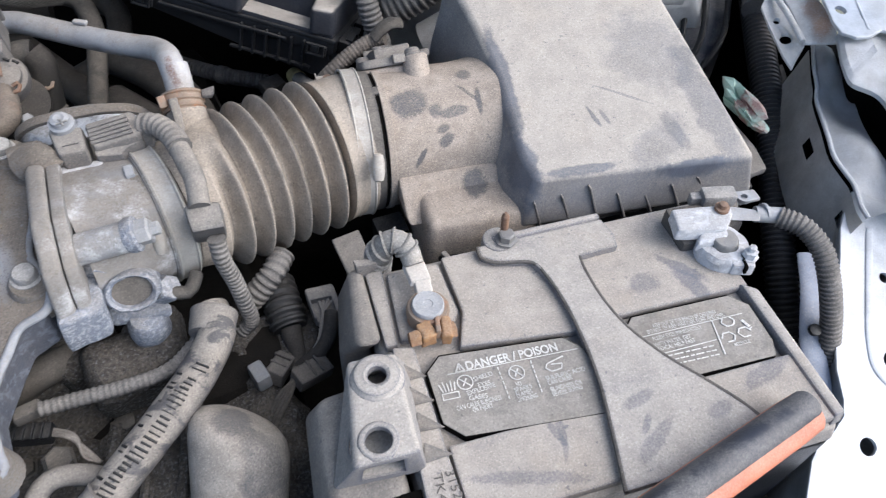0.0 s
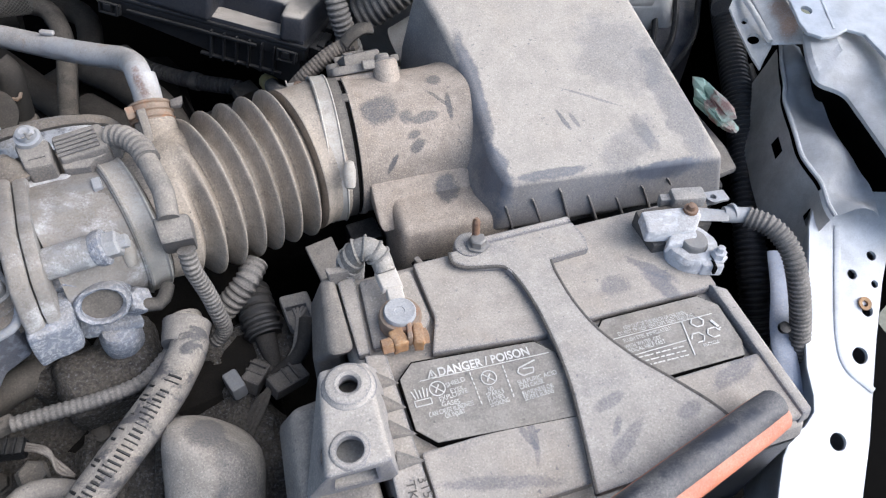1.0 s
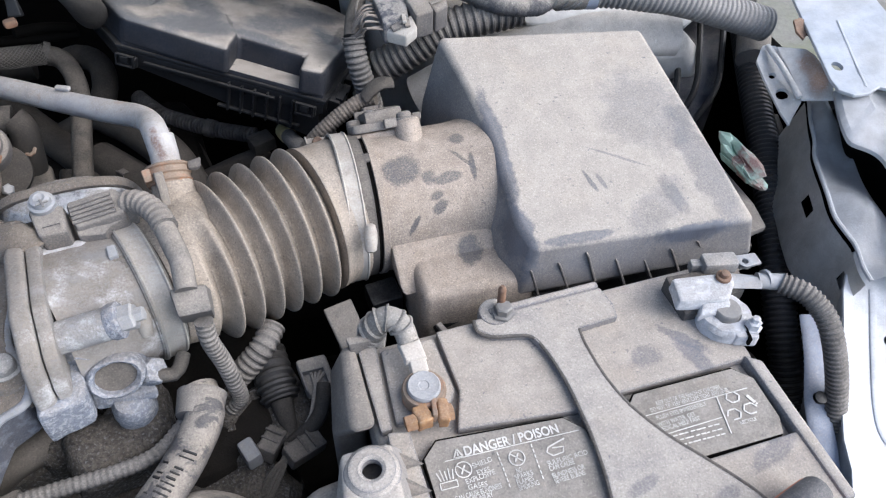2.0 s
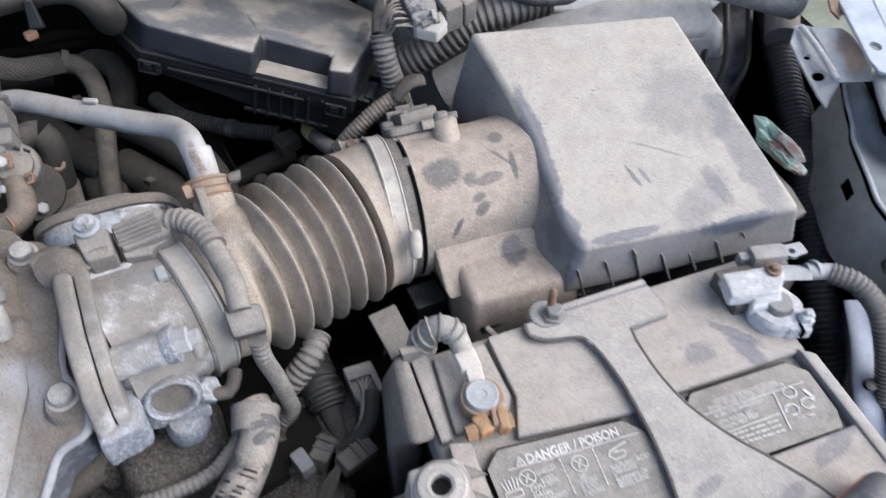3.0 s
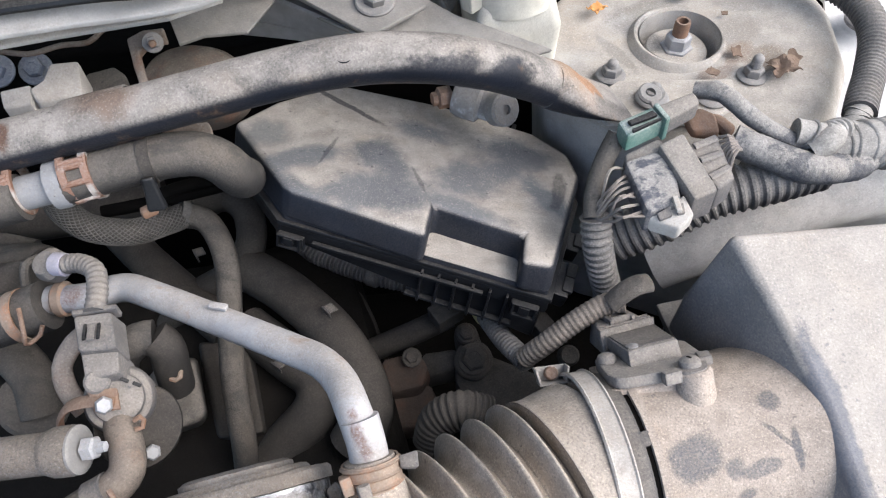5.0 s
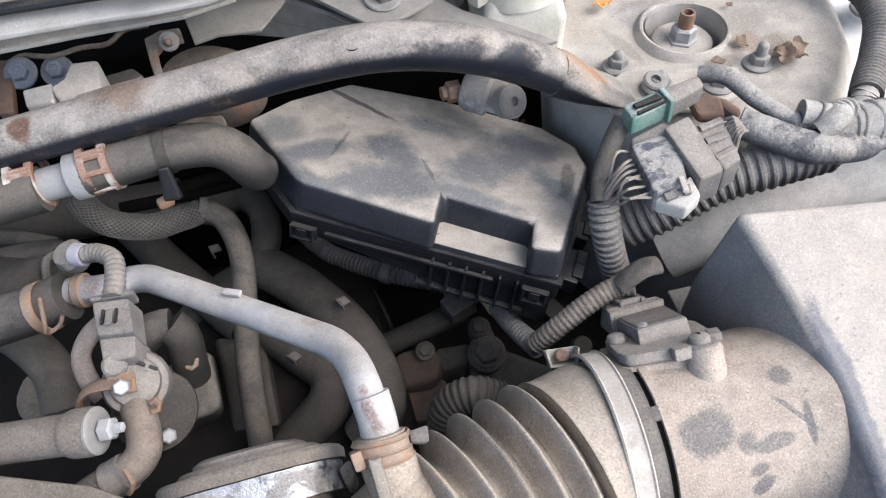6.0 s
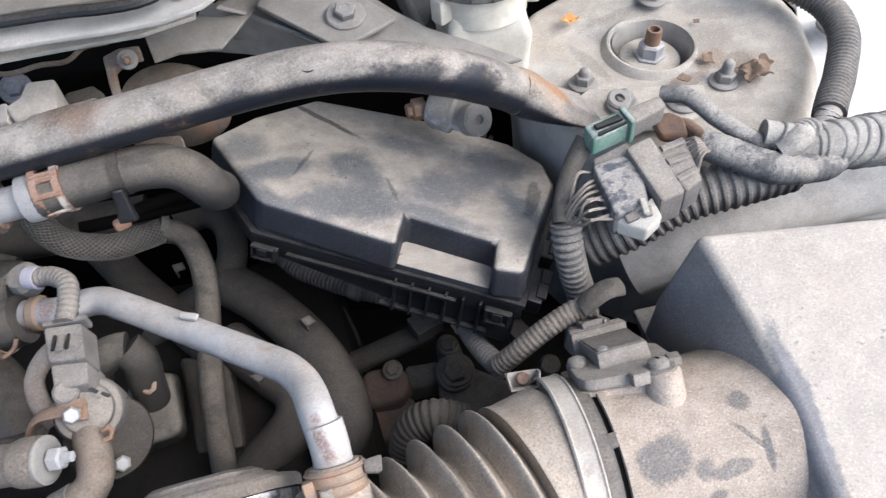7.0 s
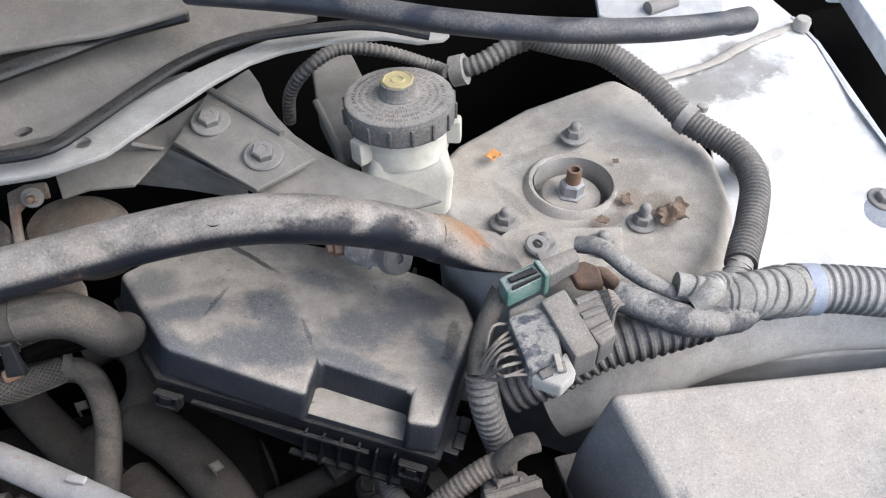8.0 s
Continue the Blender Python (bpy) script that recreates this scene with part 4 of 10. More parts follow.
    for p, q in (((0.0240, -0.0560, 0.8900), (0.0560, -0.0570, 0.8900)), ((0.0270, -0.0590, 0.8900), (0.0560, -0.0600, 0.8900)), ((0.0310, -0.0620, 0.8900), (0.0560, -0.0630, 0.8900))):
        p, q = Vector(p), Vector(q)
        for k in range(9):
            stroke([p.lerp(q, k / 9), p.lerp(q, (k + 0.55 + 0.35 * ((k * 7) % 3) / 2) / 9)], 0.0007, L)
    stroke([(0.0630, -0.0420, 0.8900), (0.0590, -0.0640, 0.8900)], 0.0007, L)
    c = Vector((0.0720, -0.0510, 0.8900))
    for k in range(3):
        a0 = math.radians(95 + 120 * k)
        m = c + ux * (0.0062 * math.cos(a0)) + uy * (0.0062 * math.sin(a0))
        t0 = a0 + 0.5
        stroke([m + ux * (0.0042 * math.cos(t0 + 1.05 * q)) + uy * (0.0034 * math.sin(t0 + 1.05 * q)) for q in range(6)], 0.0008, L)
    say_between("RECYCLE", (0.0670, -0.0610, 0.8900), (0.0770, -0.0610, 0.8900), 0.0030, L)
    for k in range(4):
        p = Vector((0.0800, -0.0460, 0.8900)).lerp(Vector((0.0830, -0.0540, 0.8900)), k / 4)
        stroke([p, p.lerp(Vector((0.0830, -0.0540, 0.8900)), 0.3)], 0.0018, L)
    # well round the negative post
    part("post_well", slab([(-0.1105, 0.044, top + 0.0015), (-0.0775, 0.044, top + 0.0015), (-0.0755, 0.006, top + 0.0015), (-0.086, -0.0075, top + 0.0015), (-0.114, -0.0055, top + 0.0015)], 0.006, 0.0025), "battery", root)
    for x, y in ((-0.094, 0.006), (0.0935, 0.003)):
        part("post", lathe((x, y, top), (0, 0, 1), ((0.010, 0), (0.0088, 0.013), (0.0082, 0.0145), (0.0078, 0.0142)), 24), "steel", root, "lead battery post")


battery()


def negative_clamp():
    root = thing("battery_clamp", (-0.094, 0.006, 0.888), "battery terminal clamp with orange corroded bolt on the negative post", "battery clamp", "battery clamps")
    c = Vector((-0.0945, 0.0065, 0.888))
    part("ring", shaped(lathe(c, (0, 0, 1), ((0.0088, 0.001), (0.0122, 0.001), (0.0124, 0.0085), (0.0114, 0.0105), (0.0088, 0.0105)), 28, ring=True), 0.0004, 180), "tan_clip", root)
    part("post_cap", lathe(c, (0, 0, 1), ((0.0092, 0.004), (0.0094, 0.0125), (0.0086, 0.0136), (0.0066, 0.0132), (0.0030, 0.0134), (0.0026, 0.0130), (0.0, 0.0130)), 32), "lead", root, "worn lead top of the post")
    part("tongue", loft([(-0.1020, 0.0370, 0.8985), (-0.0880, 0.0370, 0.8985), (-0.0870, 0.0235, 0.8965), (-0.1005, 0.0235, 0.8965)],
                        [(-0.1010, 0.0365, 0.9035), (-0.0890, 0.0365, 0.9035), (-0.0880, 0.0240, 0.9010), (-0.0995, 0.0240, 0.9010)], bevel=0.0008), "tongue", root, "pale flat tongue of the clamp")
    part("tongue_step", loft([(-0.0985, 0.0250, 0.8950), (-0.0875, 0.0250, 0.8950), (-0.0880, 0.0140, 0.8940), (-0.0990, 0.0140, 0.8940)],
                             [(-0.0975, 0.0245, 0.9000), (-0.0885, 0.0245, 0.9000), (-0.0890, 0.0145, 0.8985), (-0.0980, 0.0145, 0.8985)], bevel=0.0008), "tongue", root)
    for at, size, turn in (((-0.0995, -0.0080, 0.8935), (0.0085, 0.0110, 0.0105), 8), ((-0.0880, -0.0085, 0.8935), (0.0065, 0.0130, 0.0110), -14)):
        part("ear", shaped(finer(block(at, size, (0, 0, turn), 0.0016), 2), 0.0011, 210), "orange_rust", root)
    part("slot_plate", shaped(finer(block((-0.0925, -0.0065, 0.8965), (0.0026, 0.0120, 0.0080), (0, 0, -10), 0.0006), 1), 0.0005, 200), "tan_clip", root)
    part("bolt", shaped(lathe((-0.1095, -0.0095, 0.8935), (1, 0.02, 0), ((0.0046, 0), (0.0048, 0.006), (0.0030, 0.0065), (0.0030, 0.020), (0.0050, 0.020), (0.0050, 0.0265), (0.002, 0.0275)), 6), 0.0006, 200), "orange_rust", root)
    cable = thing("battery_cable", (-0.105, 0.05, 0.80), "taped grey earth cable humped over the battery's edge to its clamp", "cable")
    hump = [(-0.1140, 0.0600, 0.8500), (-0.1135, 0.0560, 0.8800), (-0.1115, 0.0520, 0.8990), (-0.1065, 0.0500, 0.9080), (-0.1010, 0.0480, 0.9100), (-0.0965, 0.0430, 0.9070), (-0.0950, 0.0360, 0.9015)]
    boot = part("cable_wrap", tube(hump, 0.0088, 18, 0.002, r_end=0.0066, wobble=0.07), "tape", cable)
    wound(hump, 0.0088, 0.0035, boot, "tape", 0.25, 0.93, 11, 0.0068)
    part("lug_end", tube([(-0.0952, 0.0385, 0.9040), (-0.0948, 0.0345, 0.9020)], 0.0060, 14, 0.002, flat=0.7), "case", cable)
    part("clip_hook", loft([(-0.1270, 0.0500, 0.8860), (-0.1150, 0.0500, 0.8920), (-0.1150, 0.0450, 0.8920), (-0.1275, 0.0440, 0.8860)], [(-0.1290, 0.0500, 0.9000), (-0.1150, 0.0500, 0.8975), (-0.1150, 0.0450, 0.8975), (-0.1280, 0.0450, 0.8990)], bevel=0.0012), "case", cable)
    return root


negative_clamp()


def positive_clamp():
    root = thing("battery_clamp", (0.0935, 0.003, 0.888), "white corroded terminal clamp with a fuse block on the positive post", "battery clamp", "battery clamps")
    part("ring", shaped(lathe((0.0935, 0.003, 0.888), (0, 0, 1), ((0.0092, 0.001), (0.0160, 0.001), (0.0164, 0.008), (0.0145, 0.0112), (0.0092, 0.0118)), 36, ring=True), 0.0011, 190), "white_crust", root)
    part("post_cap", lathe((0.0935, 0.003, 0.897), (0, 0, 1), ((0.0082, 0), (0.0082, 0.0055), (0.0072, 0.0068), (0.002, 0.0072)), 24), "steel", root)
    part("ear", shaped(block((0.099, -0.011, 0.8935), (0.014, 0.012, 0.010), (0, 0, -20), 0.002), 0.0006, 200), "white_crust", root)
    part("bolt", lathe((0.103, -0.0105, 0.898), (0, 0, 1), ((0.006, 0), (0.006, 0.0015), (0.0044, 0.0015), (0.0044, 0.006), (0.0024, 0.0062), (0.0024, 0.0095), (0.001, 0.0098)), 6), "white_crust", root)
    part("neck", shaped(slab([(0.0820, 0.0130, 0.9070), (0.0970, 0.0090, 0.9070), (0.0960, 0.0000, 0.9030), (0.0750, 0.0040, 0.9030)], 0.010, 0.0022), 0.0005, 200), "white_crust", root)
    part("slot", block((0.0985, -0.0125, 0.8965), (0.0016, 0.013, 0.006), (0, 0, -12), 0.0002), "deep", root)
    ring = [(0.0680, 0.0290, 0.9100), (0.1060, 0.0230, 0.9100), (0.1040, 0.0160, 0.9100), (0.0950, 0.0060, 0.9090), (0.0790, 0.0090, 0.9090), (0.0640, 0.0120, 0.9100)]
    part("bridge", shaped(finer(slab(ring, 0.011, 0.0022), 1), 0.0005, 220), "white_crust", root)
    part("bolt", lathe((0.0980, 0.0200, 0.9100), (0, 0, 1), ((0.0046, 0), (0.0046, 0.002), (0.0028, 0.002), (0.0026, 0.005), (0.001, 0.0055)), 12), "rust", root)
    part("fuse_block", slab([(0.0700, 0.0360, 0.9020), (0.1190, 0.0320, 0.9020), (0.1140, 0.0140, 0.8990), (0.0960, 0.0150, 0.8970), (0.0830, 0.0090, 0.8960), (0.0710, 0.0100, 0.8960)], 0.014, 0.0012), "case_dark", root, "dark plastic fuse block")
    part("fuse_cover", block((0.1050, 0.0340, 0.9050), (0.022, 0.011, 0.010), (0, 0, -12), 0.002), "loom_grey", root)
    part("cover_rib", block((0.0960, 0.0370, 0.9020), (0.016, 0.006, 0.008), (0, 0, -12), 0.001), "loom_grey", root)
    part("tab", slab([(0.1240, 0.0450, 0.8930), (0.1420, 0.0430, 0.8930), (0.1420, 0.0340, 0.8930), (0.1220, 0.0340, 0.8930)], 0.003, 0.001), "steel_bright", root)
    part("lug", lathe((0.1290, 0.0360, 0.8940), (0, 0, 1), ((0.0022, 0), (0.0048, 0), (0.0048, 0.0025), (0.0022, 0.0025)), 18, ring=True), "steel_bright", root)
    part("arm", loft([(0.1120, 0.0310, 0.8970), (0.1320, 0.0220, 0.8970), (0.1270, 0.0140, 0.8970), (0.1080, 0.0200, 0.8970)], [(0.1070, 0.0260, 0.9040), (0.1260, 0.0170, 0.9040), (0.1210, 0.0090, 0.9040), (0.1020, 0.0150, 0.9040)], bevel=0.001), "steel_bright", root)
    part("crimp", tube([(0.1240, 0.0180, 0.9000), (0.1410, 0.0120, 0.9000)], 0.0052, 16, 0.003), "steel_bright", root)
    part("crimp_band", tube([(0.1290, 0.0170, 0.9010), (0.1310, 0.0170, 0.9010)], 0.0060, 16, 0.002), "steel_bright", root)
    cable = thing("battery_cable", (0.2490, 0.0060, 0.7500), "black corrugated positive cable arching down beside the battery", "cable")
    part("sleeve", tube([(0.1380, 0.0120, 0.9000), (0.1480, 0.0000, 0.9000), (0.1550, -0.0140, 0.8930), (0.1580, -0.0270, 0.8800), (0.1620, -0.0420, 0.8550), (0.1670, -0.0570, 0.8200), (0.1880, -0.0660, 0.7600)], 0.0070, 16, pitch=0.0032, depth=0.0009), "loom", cable)
    return root


positive_clamp()


def hold_down():
    root = thing("battery_strap", (0.0, -0.03, 0.885), "dusty grey hold-down strap across the battery top", "battery strap")
    z = 0.894
    left = [(-0.052, 0.044), (-0.0525, 0.036), (-0.045, 0.030), (-0.024, 0.0245), (-0.0185, 0.012), (-0.0155, -0.010), (-0.0155, -0.040), (-0.018, -0.065), (-0.023, -0.09), (-0.030, -0.121)]
    right = [(0.062, -0.121), (0.052, -0.097), (0.038, -0.076), (0.024, -0.057), (0.012, -0.034), (0.0065, -0.012), (0.005, 0.010), (0.006, 0.0205), (0.032, 0.0215), (0.034, 0.031), (0.031, 0.045)]
    ring = [(x, y, z) for x, y in left + right]
    part("plate", slab(ring, 0.0065, 0.001), "strap", root)
    # dark beads paint the contact shade along the strap's edges
    part("rim", tube([(x, y, z - 0.0012) for x, y in left], 0.0013, 8, 0.004), "case_dark", root, "dark bead for the contact shade along the strap's edge")
    part("rim", tube([(x, y, z - 0.0008) for x, y in right[:-3]], 0.0012, 8, 0.004), "case_dark", root, "dark bead for the contact shade along the strap's edge")
    part("back_flange", block((-0.006, 0.0465, 0.8915), (0.072, 0.005, 0.009), (0, 0, 0.5), 0.0015), "strap", root)
    part("boss", lathe((-0.038, 0.046, 0.888), (0, 0, 1), ((0.0105, 0), (0.0105, 0.004), (0.0095, 0.0065), (0.006, 0.007)), 20), "strap", root)
    rod = thing("holddown_rod", (-0.038, 0.047, 0.80), "rusty threaded hold-down rod with a nut beside the battery", "rod")
    base = Vector((-0.0340, 0.0430, 0.8960))
    part("rod", lathe(base + Vector((0, 0, -0.09)), (0, 0.05, 1), [(0.0026 - 0.0004 * (k % 2), 0.0012 * k) for k in range(90)] + [(0.001, 0.109)], 10), "rust", rod)
    part("nut", lathe(base, (0, 0.05, 1), ((0.0075, 0), (0.0075, 0.001), (0.0052, 0.001), (0.0052, 0.0055), (0.0042, 0.0062)), 6), "steel", rod)


hold_down()


def grip_handle():
    """A dark handle with orange-red sides, lying across the front of the battery."""
    root = thing("tool_handle", (0.02, -0.12, 0.889), "dark rubber tool handle with orange-red sides lying on the battery", "tool handle")
    a, b = Vector((-0.075, -0.152, 0.9015)), Vector((0.0785, -0.1095, 0.9015))
    d = (b - a).normalized()
    s = Vector((-d.y, d.x, 0))
    rings_o, rings_g = [], []
    for f, w in ((0, 1), (0.3, 1), (0.6, 1.0), (0.9, 0.98), (0.985, 0.93), (1.0, 0.8)):
        p = a.lerp(b, f)
        rings_o.append([p + s * (0.0120 * w * math.cos(q)) + Vector((0, 0, 0.0085 * w * math.sin(q) - 0.002)) for q in (2 * math.pi * k / 20 for k in range(20))])
        rings_g.append([p + s * (0.0020 + 0.0090 * w * math.cos(q)) + Vector((0, 0, 0.0085 * w * math.sin(q) + 0.0015)) for q in (2 * math.pi * k / 20 for k in range(20))])
    part("side_rail", skin(bmesh.new(), rings_o), "orange_rubber", root, "orange-red rubber sides")
    part("grip", skin(bmesh.new(), rings_g), "grip", root, "worn dark grey grip")


grip_handle()


def battery_box():
    """The plastic box at the battery's side, with its two-hole bracket."""
    root = thing("battery_box", (-0.155, -0.05, 0.70), "dusty grey plastic battery box with a two-hole bracket", "battery box")
    part("side_wall", loft([(-0.186, -0.16, 0.70), (-0.130, -0.16, 0.70), (-0.130, -0.005, 0.70), (-0.180, -0.01, 0.70)],
                           [(-0.184, -0.16, 0.865), (-0.130, -0.16, 0.865), (-0.130, -0.018, 0.865), (-0.174, -0.022, 0.865)],
                           [(-0.172, -0.16, 0.888), (-0.130, -0.16, 0.888), (-0.130, -0.024, 0.888), (-0.165, -0.028, 0.888)], bevel=0.006, segments=3), "case", root)
    part("back_wall", loft([(-0.150, 0.010, 0.70), (-0.128, 0.010, 0.70), (-0.128, 0.056, 0.70), (-0.146, 0.056, 0.70)],
                           [(-0.148, 0.008, 0.865), (-0.128, 0.008, 0.865), (-0.128, 0.054, 0.865), (-0.140, 0.054, 0.865)],
                           [(-0.138, -0.006, 0.892), (-0.1235, -0.006, 0.892), (-0.1235, 0.05, 0.892), (-0.132, 0.05, 0.892)], bevel=0.005, segments=3), "case", root)
    # bracket plate, its skirt and the two holes
    h1, h2 = Vector((-0.1340, -0.0390, 0.9150)), Vector((-0.1410, -0.0720, 0.9150))
    ring = [(-0.1470, -0.0250, 0.9150), (-0.1220, -0.0270, 0.9150), (-0.1230, -0.0830, 0.9150), (-0.1550, -0.0830, 0.9150)]
    low = [(-0.1500, -0.0260, 0.8860), (-0.1130, -0.0180, 0.8860), (-0.1190, -0.0820, 0.8860), (-0.1680, -0.0790, 0.8860)]
    body = loft(low, ring, bevel=0.003, segments=2)
    body = cut(body, lathe(h1 - Vector((0, 0, 0.02)), (0, 0, 1), ((0.013, 0), (0.013, 0.0165), (0.0058, 0.0168), (0.0058, 0.04)), 24), lathe(h2 - Vector((0, 0, 0.02)), (0, 0, 1), ((0.0145, 0), (0.0145, 0.0165), (0.0068, 0.0168), (0.0068, 0.04)), 24))
    b = part("bracket", body, "strap", root, "grey bracket with two round holes")
    part("hole_rim", lathe(h1, (0, 0, 1), ((0.0050, -0.002), (0.0050, 0.0026), (0.0068, 0.0036), (0.0115, 0.0028), (0.0142, -0.001)), 28, ring=True), "strap", b)
    part("hole_rim", lathe(h2, (0, 0, 1), ((0.0068, -0.002), (0.0068, 0.0008), (0.0078, 0.0012), (0.0095, 0.0008), (0.0105, -0.0005)), 28, ring=True), "strap", b)
    # flat black sheet, painted for the shade of a hollow
    part("pocket_shade", slab([(-0.1600, -0.0900, 0.8880), (-0.1250, -0.0900, 0.8880), (-0.1260, -0.1120, 0.8880), (-0.1630, -0.1100, 0.8880)], 0.004, 0.0005), "deep", root, "flat black sheet for the shade in a hollow below the bracket")
    # toothed strip between the bracket and the label
    part("strip", slab([(-0.120, -0.010, 0.8915), (-0.108, -0.012, 0.8915), (-0.107, -0.16, 0.8915), (-0.128, -0.16, 0.8915)], 0.006, 0.0015), "battery", root)
    for a, tip, b in (((-0.1190, -0.0250, 0.8920), (-0.1060, -0.0330, 0.8920), (-0.1190, -0.0330, 0.8920)), ((-0.1180, -0.0400, 0.8920), (-0.1060, -0.0480, 0.8920), (-0.1190, -0.0480, 0.8920)),
                      ((-0.1180, -0.0550, 0.8920), (-0.1050, -0.0640, 0.8920), (-0.1190, -0.0630, 0.8920)), ((-0.1190, -0.0720, 0.8920), (-0.1050, -0.0790, 0.8920), (-0.1200, -0.0800, 0.8920))):
        a, tip, b = Vector(a), Vector(tip), Vector(b)
        part("tooth", loft([a, tip, b], [a + Vector((0, -0.0005, 0.009)), tip + Vector((0, 0, 0.0008)), b + Vector((0, 0.0022, 0.0012))], bevel=0.0004), "case", root)
    for text, p, q in (("31521-", (-0.1120, -0.0860, 0.8920), (-0.1110, -0.1070, 0.8920)), ("TK4", (-0.1180, -0.0860, 0.8920), (-0.1190, -0.1000, 0.8920))):
        say_between(text, p, q, 0.0066, root, material="case_dark")


battery_box()


# ---- air cleaner and intake ----
AX0, AX1, AX2 = Vector((-0.016, 0.1600, 0.8830)), Vector((-0.105, 0.1617, 0.8870)), Vector((-0.226, 0.119, 0.900))


def air_box():
    root = thing("air_cleaner_box", (0.05, 0.15, 0.72), "dusty black plastic air cleaner box with a sloping lid", "air cleaner")
    FL, FR, BR, BL = (Vector(p) for p in ((-0.0055, 0.071, 0.914), (0.1451, 0.0572, 0.9098), (0.1322, 0.2154, 0.9544), (-0.0165, 0.236, 0.9605)))
    s_curve = [BL.lerp(FL, f) + Vector((dx, 0, 0)) for f, dx in ((0.25, 0.0035), (0.5, 0.005), (0.72, 0.001), (0.88, -0.003))]
    top = [FL, FR, BR, BL, *s_curve]
    mid = [FL + Vector((-0.006, -0.004, -0.028)), FR + Vector((0.008, -0.003, -0.030)), BR + Vector((0.008, 0.008, -0.045)), BL + Vector((-0.011, 0.004, -0.055)),
           *[p + Vector((-0.012, 0, -0.042)) for p in s_curve[:3]], s_curve[3] + Vector((-0.009, 0, -0.034))]
    low = [Vector((p.x + (0.003 if p.x > 0.08 else -0.003), p.y, 0.872)) for p in mid]
    lid = loft(low, mid, top, bevel=0.0045, segments=4, angle=35)
    part("lid", lid, "lid", root, "pale dusty sloping lid with scuffs")
    # shelf under the outlet
    part("shelf", loft([(-0.078, 0.068, 0.83), (0.0, 0.064, 0.83), (0.0, 0.19, 0.83), (-0.078, 0.19, 0.83)], [(-0.0765, 0.070, 0.870), (0.0, 0.066, 0.870), (0.0, 0.185, 0.870), (-0.0765, 0.185, 0.870)],
                       [(-0.074, 0.0735, 0.887), (0.0, 0.070, 0.887), (0.0, 0.18, 0.887), (-0.074, 0.18, 0.887)], bevel=0.006, segments=3), "tube", root)
    part("flange", slab([(-0.0220, 0.0760, 0.8690), (0.0460, 0.0680, 0.8690), (0.1290, 0.0680, 0.8690), (0.1840, 0.0770, 0.8690), (0.188, 0.10, 0.869), (0.178, 0.25, 0.874), (-0.03, 0.255, 0.874), (-0.03, 0.08, 0.869)], 0.006, 0.0015), "case", root)
    part("base", loft([(-0.068, 0.076, 0.70), (0.15, 0.072, 0.70), (0.15, 0.24, 0.70), (-0.02, 0.24, 0.70)], [(-0.074, 0.068, 0.864), (0.172, 0.066, 0.864), (0.168, 0.246, 0.866), (-0.028, 0.248, 0.866)], bevel=0.006, segments=2), "black", root)
    # stiffening ribs along the front of the lid
    for a, b in (((-0.006, 0.066, 0.896), (0.002, 0.071)), ((0.012, 0.064, 0.899), (0.023, 0.070)), ((0.030, 0.062, 0.904), (0.042, 0.067)), ((0.051, 0.061, 0.894), (0.061, 0.063)),
                 ((0.072, 0.060, 0.888), (0.081, 0.063)), ((0.089, 0.058, 0.895), (0.102, 0.063)), ((0.107, 0.057, 0.898), (0.125, 0.066))):
        part("rib", loft([(b[0] - 0.001, b[1] - 0.006, 0.868), (b[0] + 0.001, b[1] - 0.006, 0.868), (b[0] + 0.001, b[1] + 0.012, 0.868), (b[0] - 0.001, b[1] + 0.012, 0.868)],
                         [(a[0] - 0.0007, a[1] + 0.0005, a[2]), (a[0] + 0.0007, a[1] + 0.0005, a[2]), (a[0] + 0.0007, a[1] + 0.012, a[2]), (a[0] - 0.0007, a[1] + 0.012, a[2])], bevel=0.0004, segments=1), "case", root)
    # outlet tube with the sensor's seat
    part("outlet", lathe(AX0, AX1 - AX0, ((0.0525, -0.008), (0.0510, -0.002), (0.0490, 0.006), (0.0480, 0.016), (0.0476, 0.068), (0.0490, 0.0685), (0.0490, 0.0725), (0.0470, 0.0730), (0.0470, 0.092)), 64), "tube", root)
    part("saddle", loft([(-0.085, 0.085, 0.875), (0.0, 0.085, 0.875), (0.0, 0.20, 0.875), (-0.085, 0.20, 0.875)], [(-0.085, 0.112, 0.893), (0.0, 0.107, 0.893), (0.0, 0.185, 0.893), (-0.085, 0.175, 0.893)], bevel=0.003), "tube", root)
    part("gap_seal", lathe(AX1, AX1 - AX0, ((0.0460, -0.0135), (0.0489, -0.0135), (0.0489, -0.0065), (0.0460, -0.0065)), 56, ring=True), "case_dark", root)
    part("slit", lathe(AX1, AX1 - AX0, ((0.0460, -0.0165), (0.0477, -0.0165), (0.0477, -0.0133), (0.0460, -0.0133)), 56, ring=True), "deep", root)
    part("slit_tooth", block(AX1 + (AX0 - AX1).normalized() * 0.0155 + Vector((0, -0.005, 0.0465)), (0.009, 0.007, 0.004), (8, 0, 4), 0.0008), "case_dark", root)
    part("latch_tab", block((-0.0660, 0.0500, 0.8750), (0.004, 0.02, 0.004), (0, 0, 20), 0.001), "case", root)
    return root


air_box()


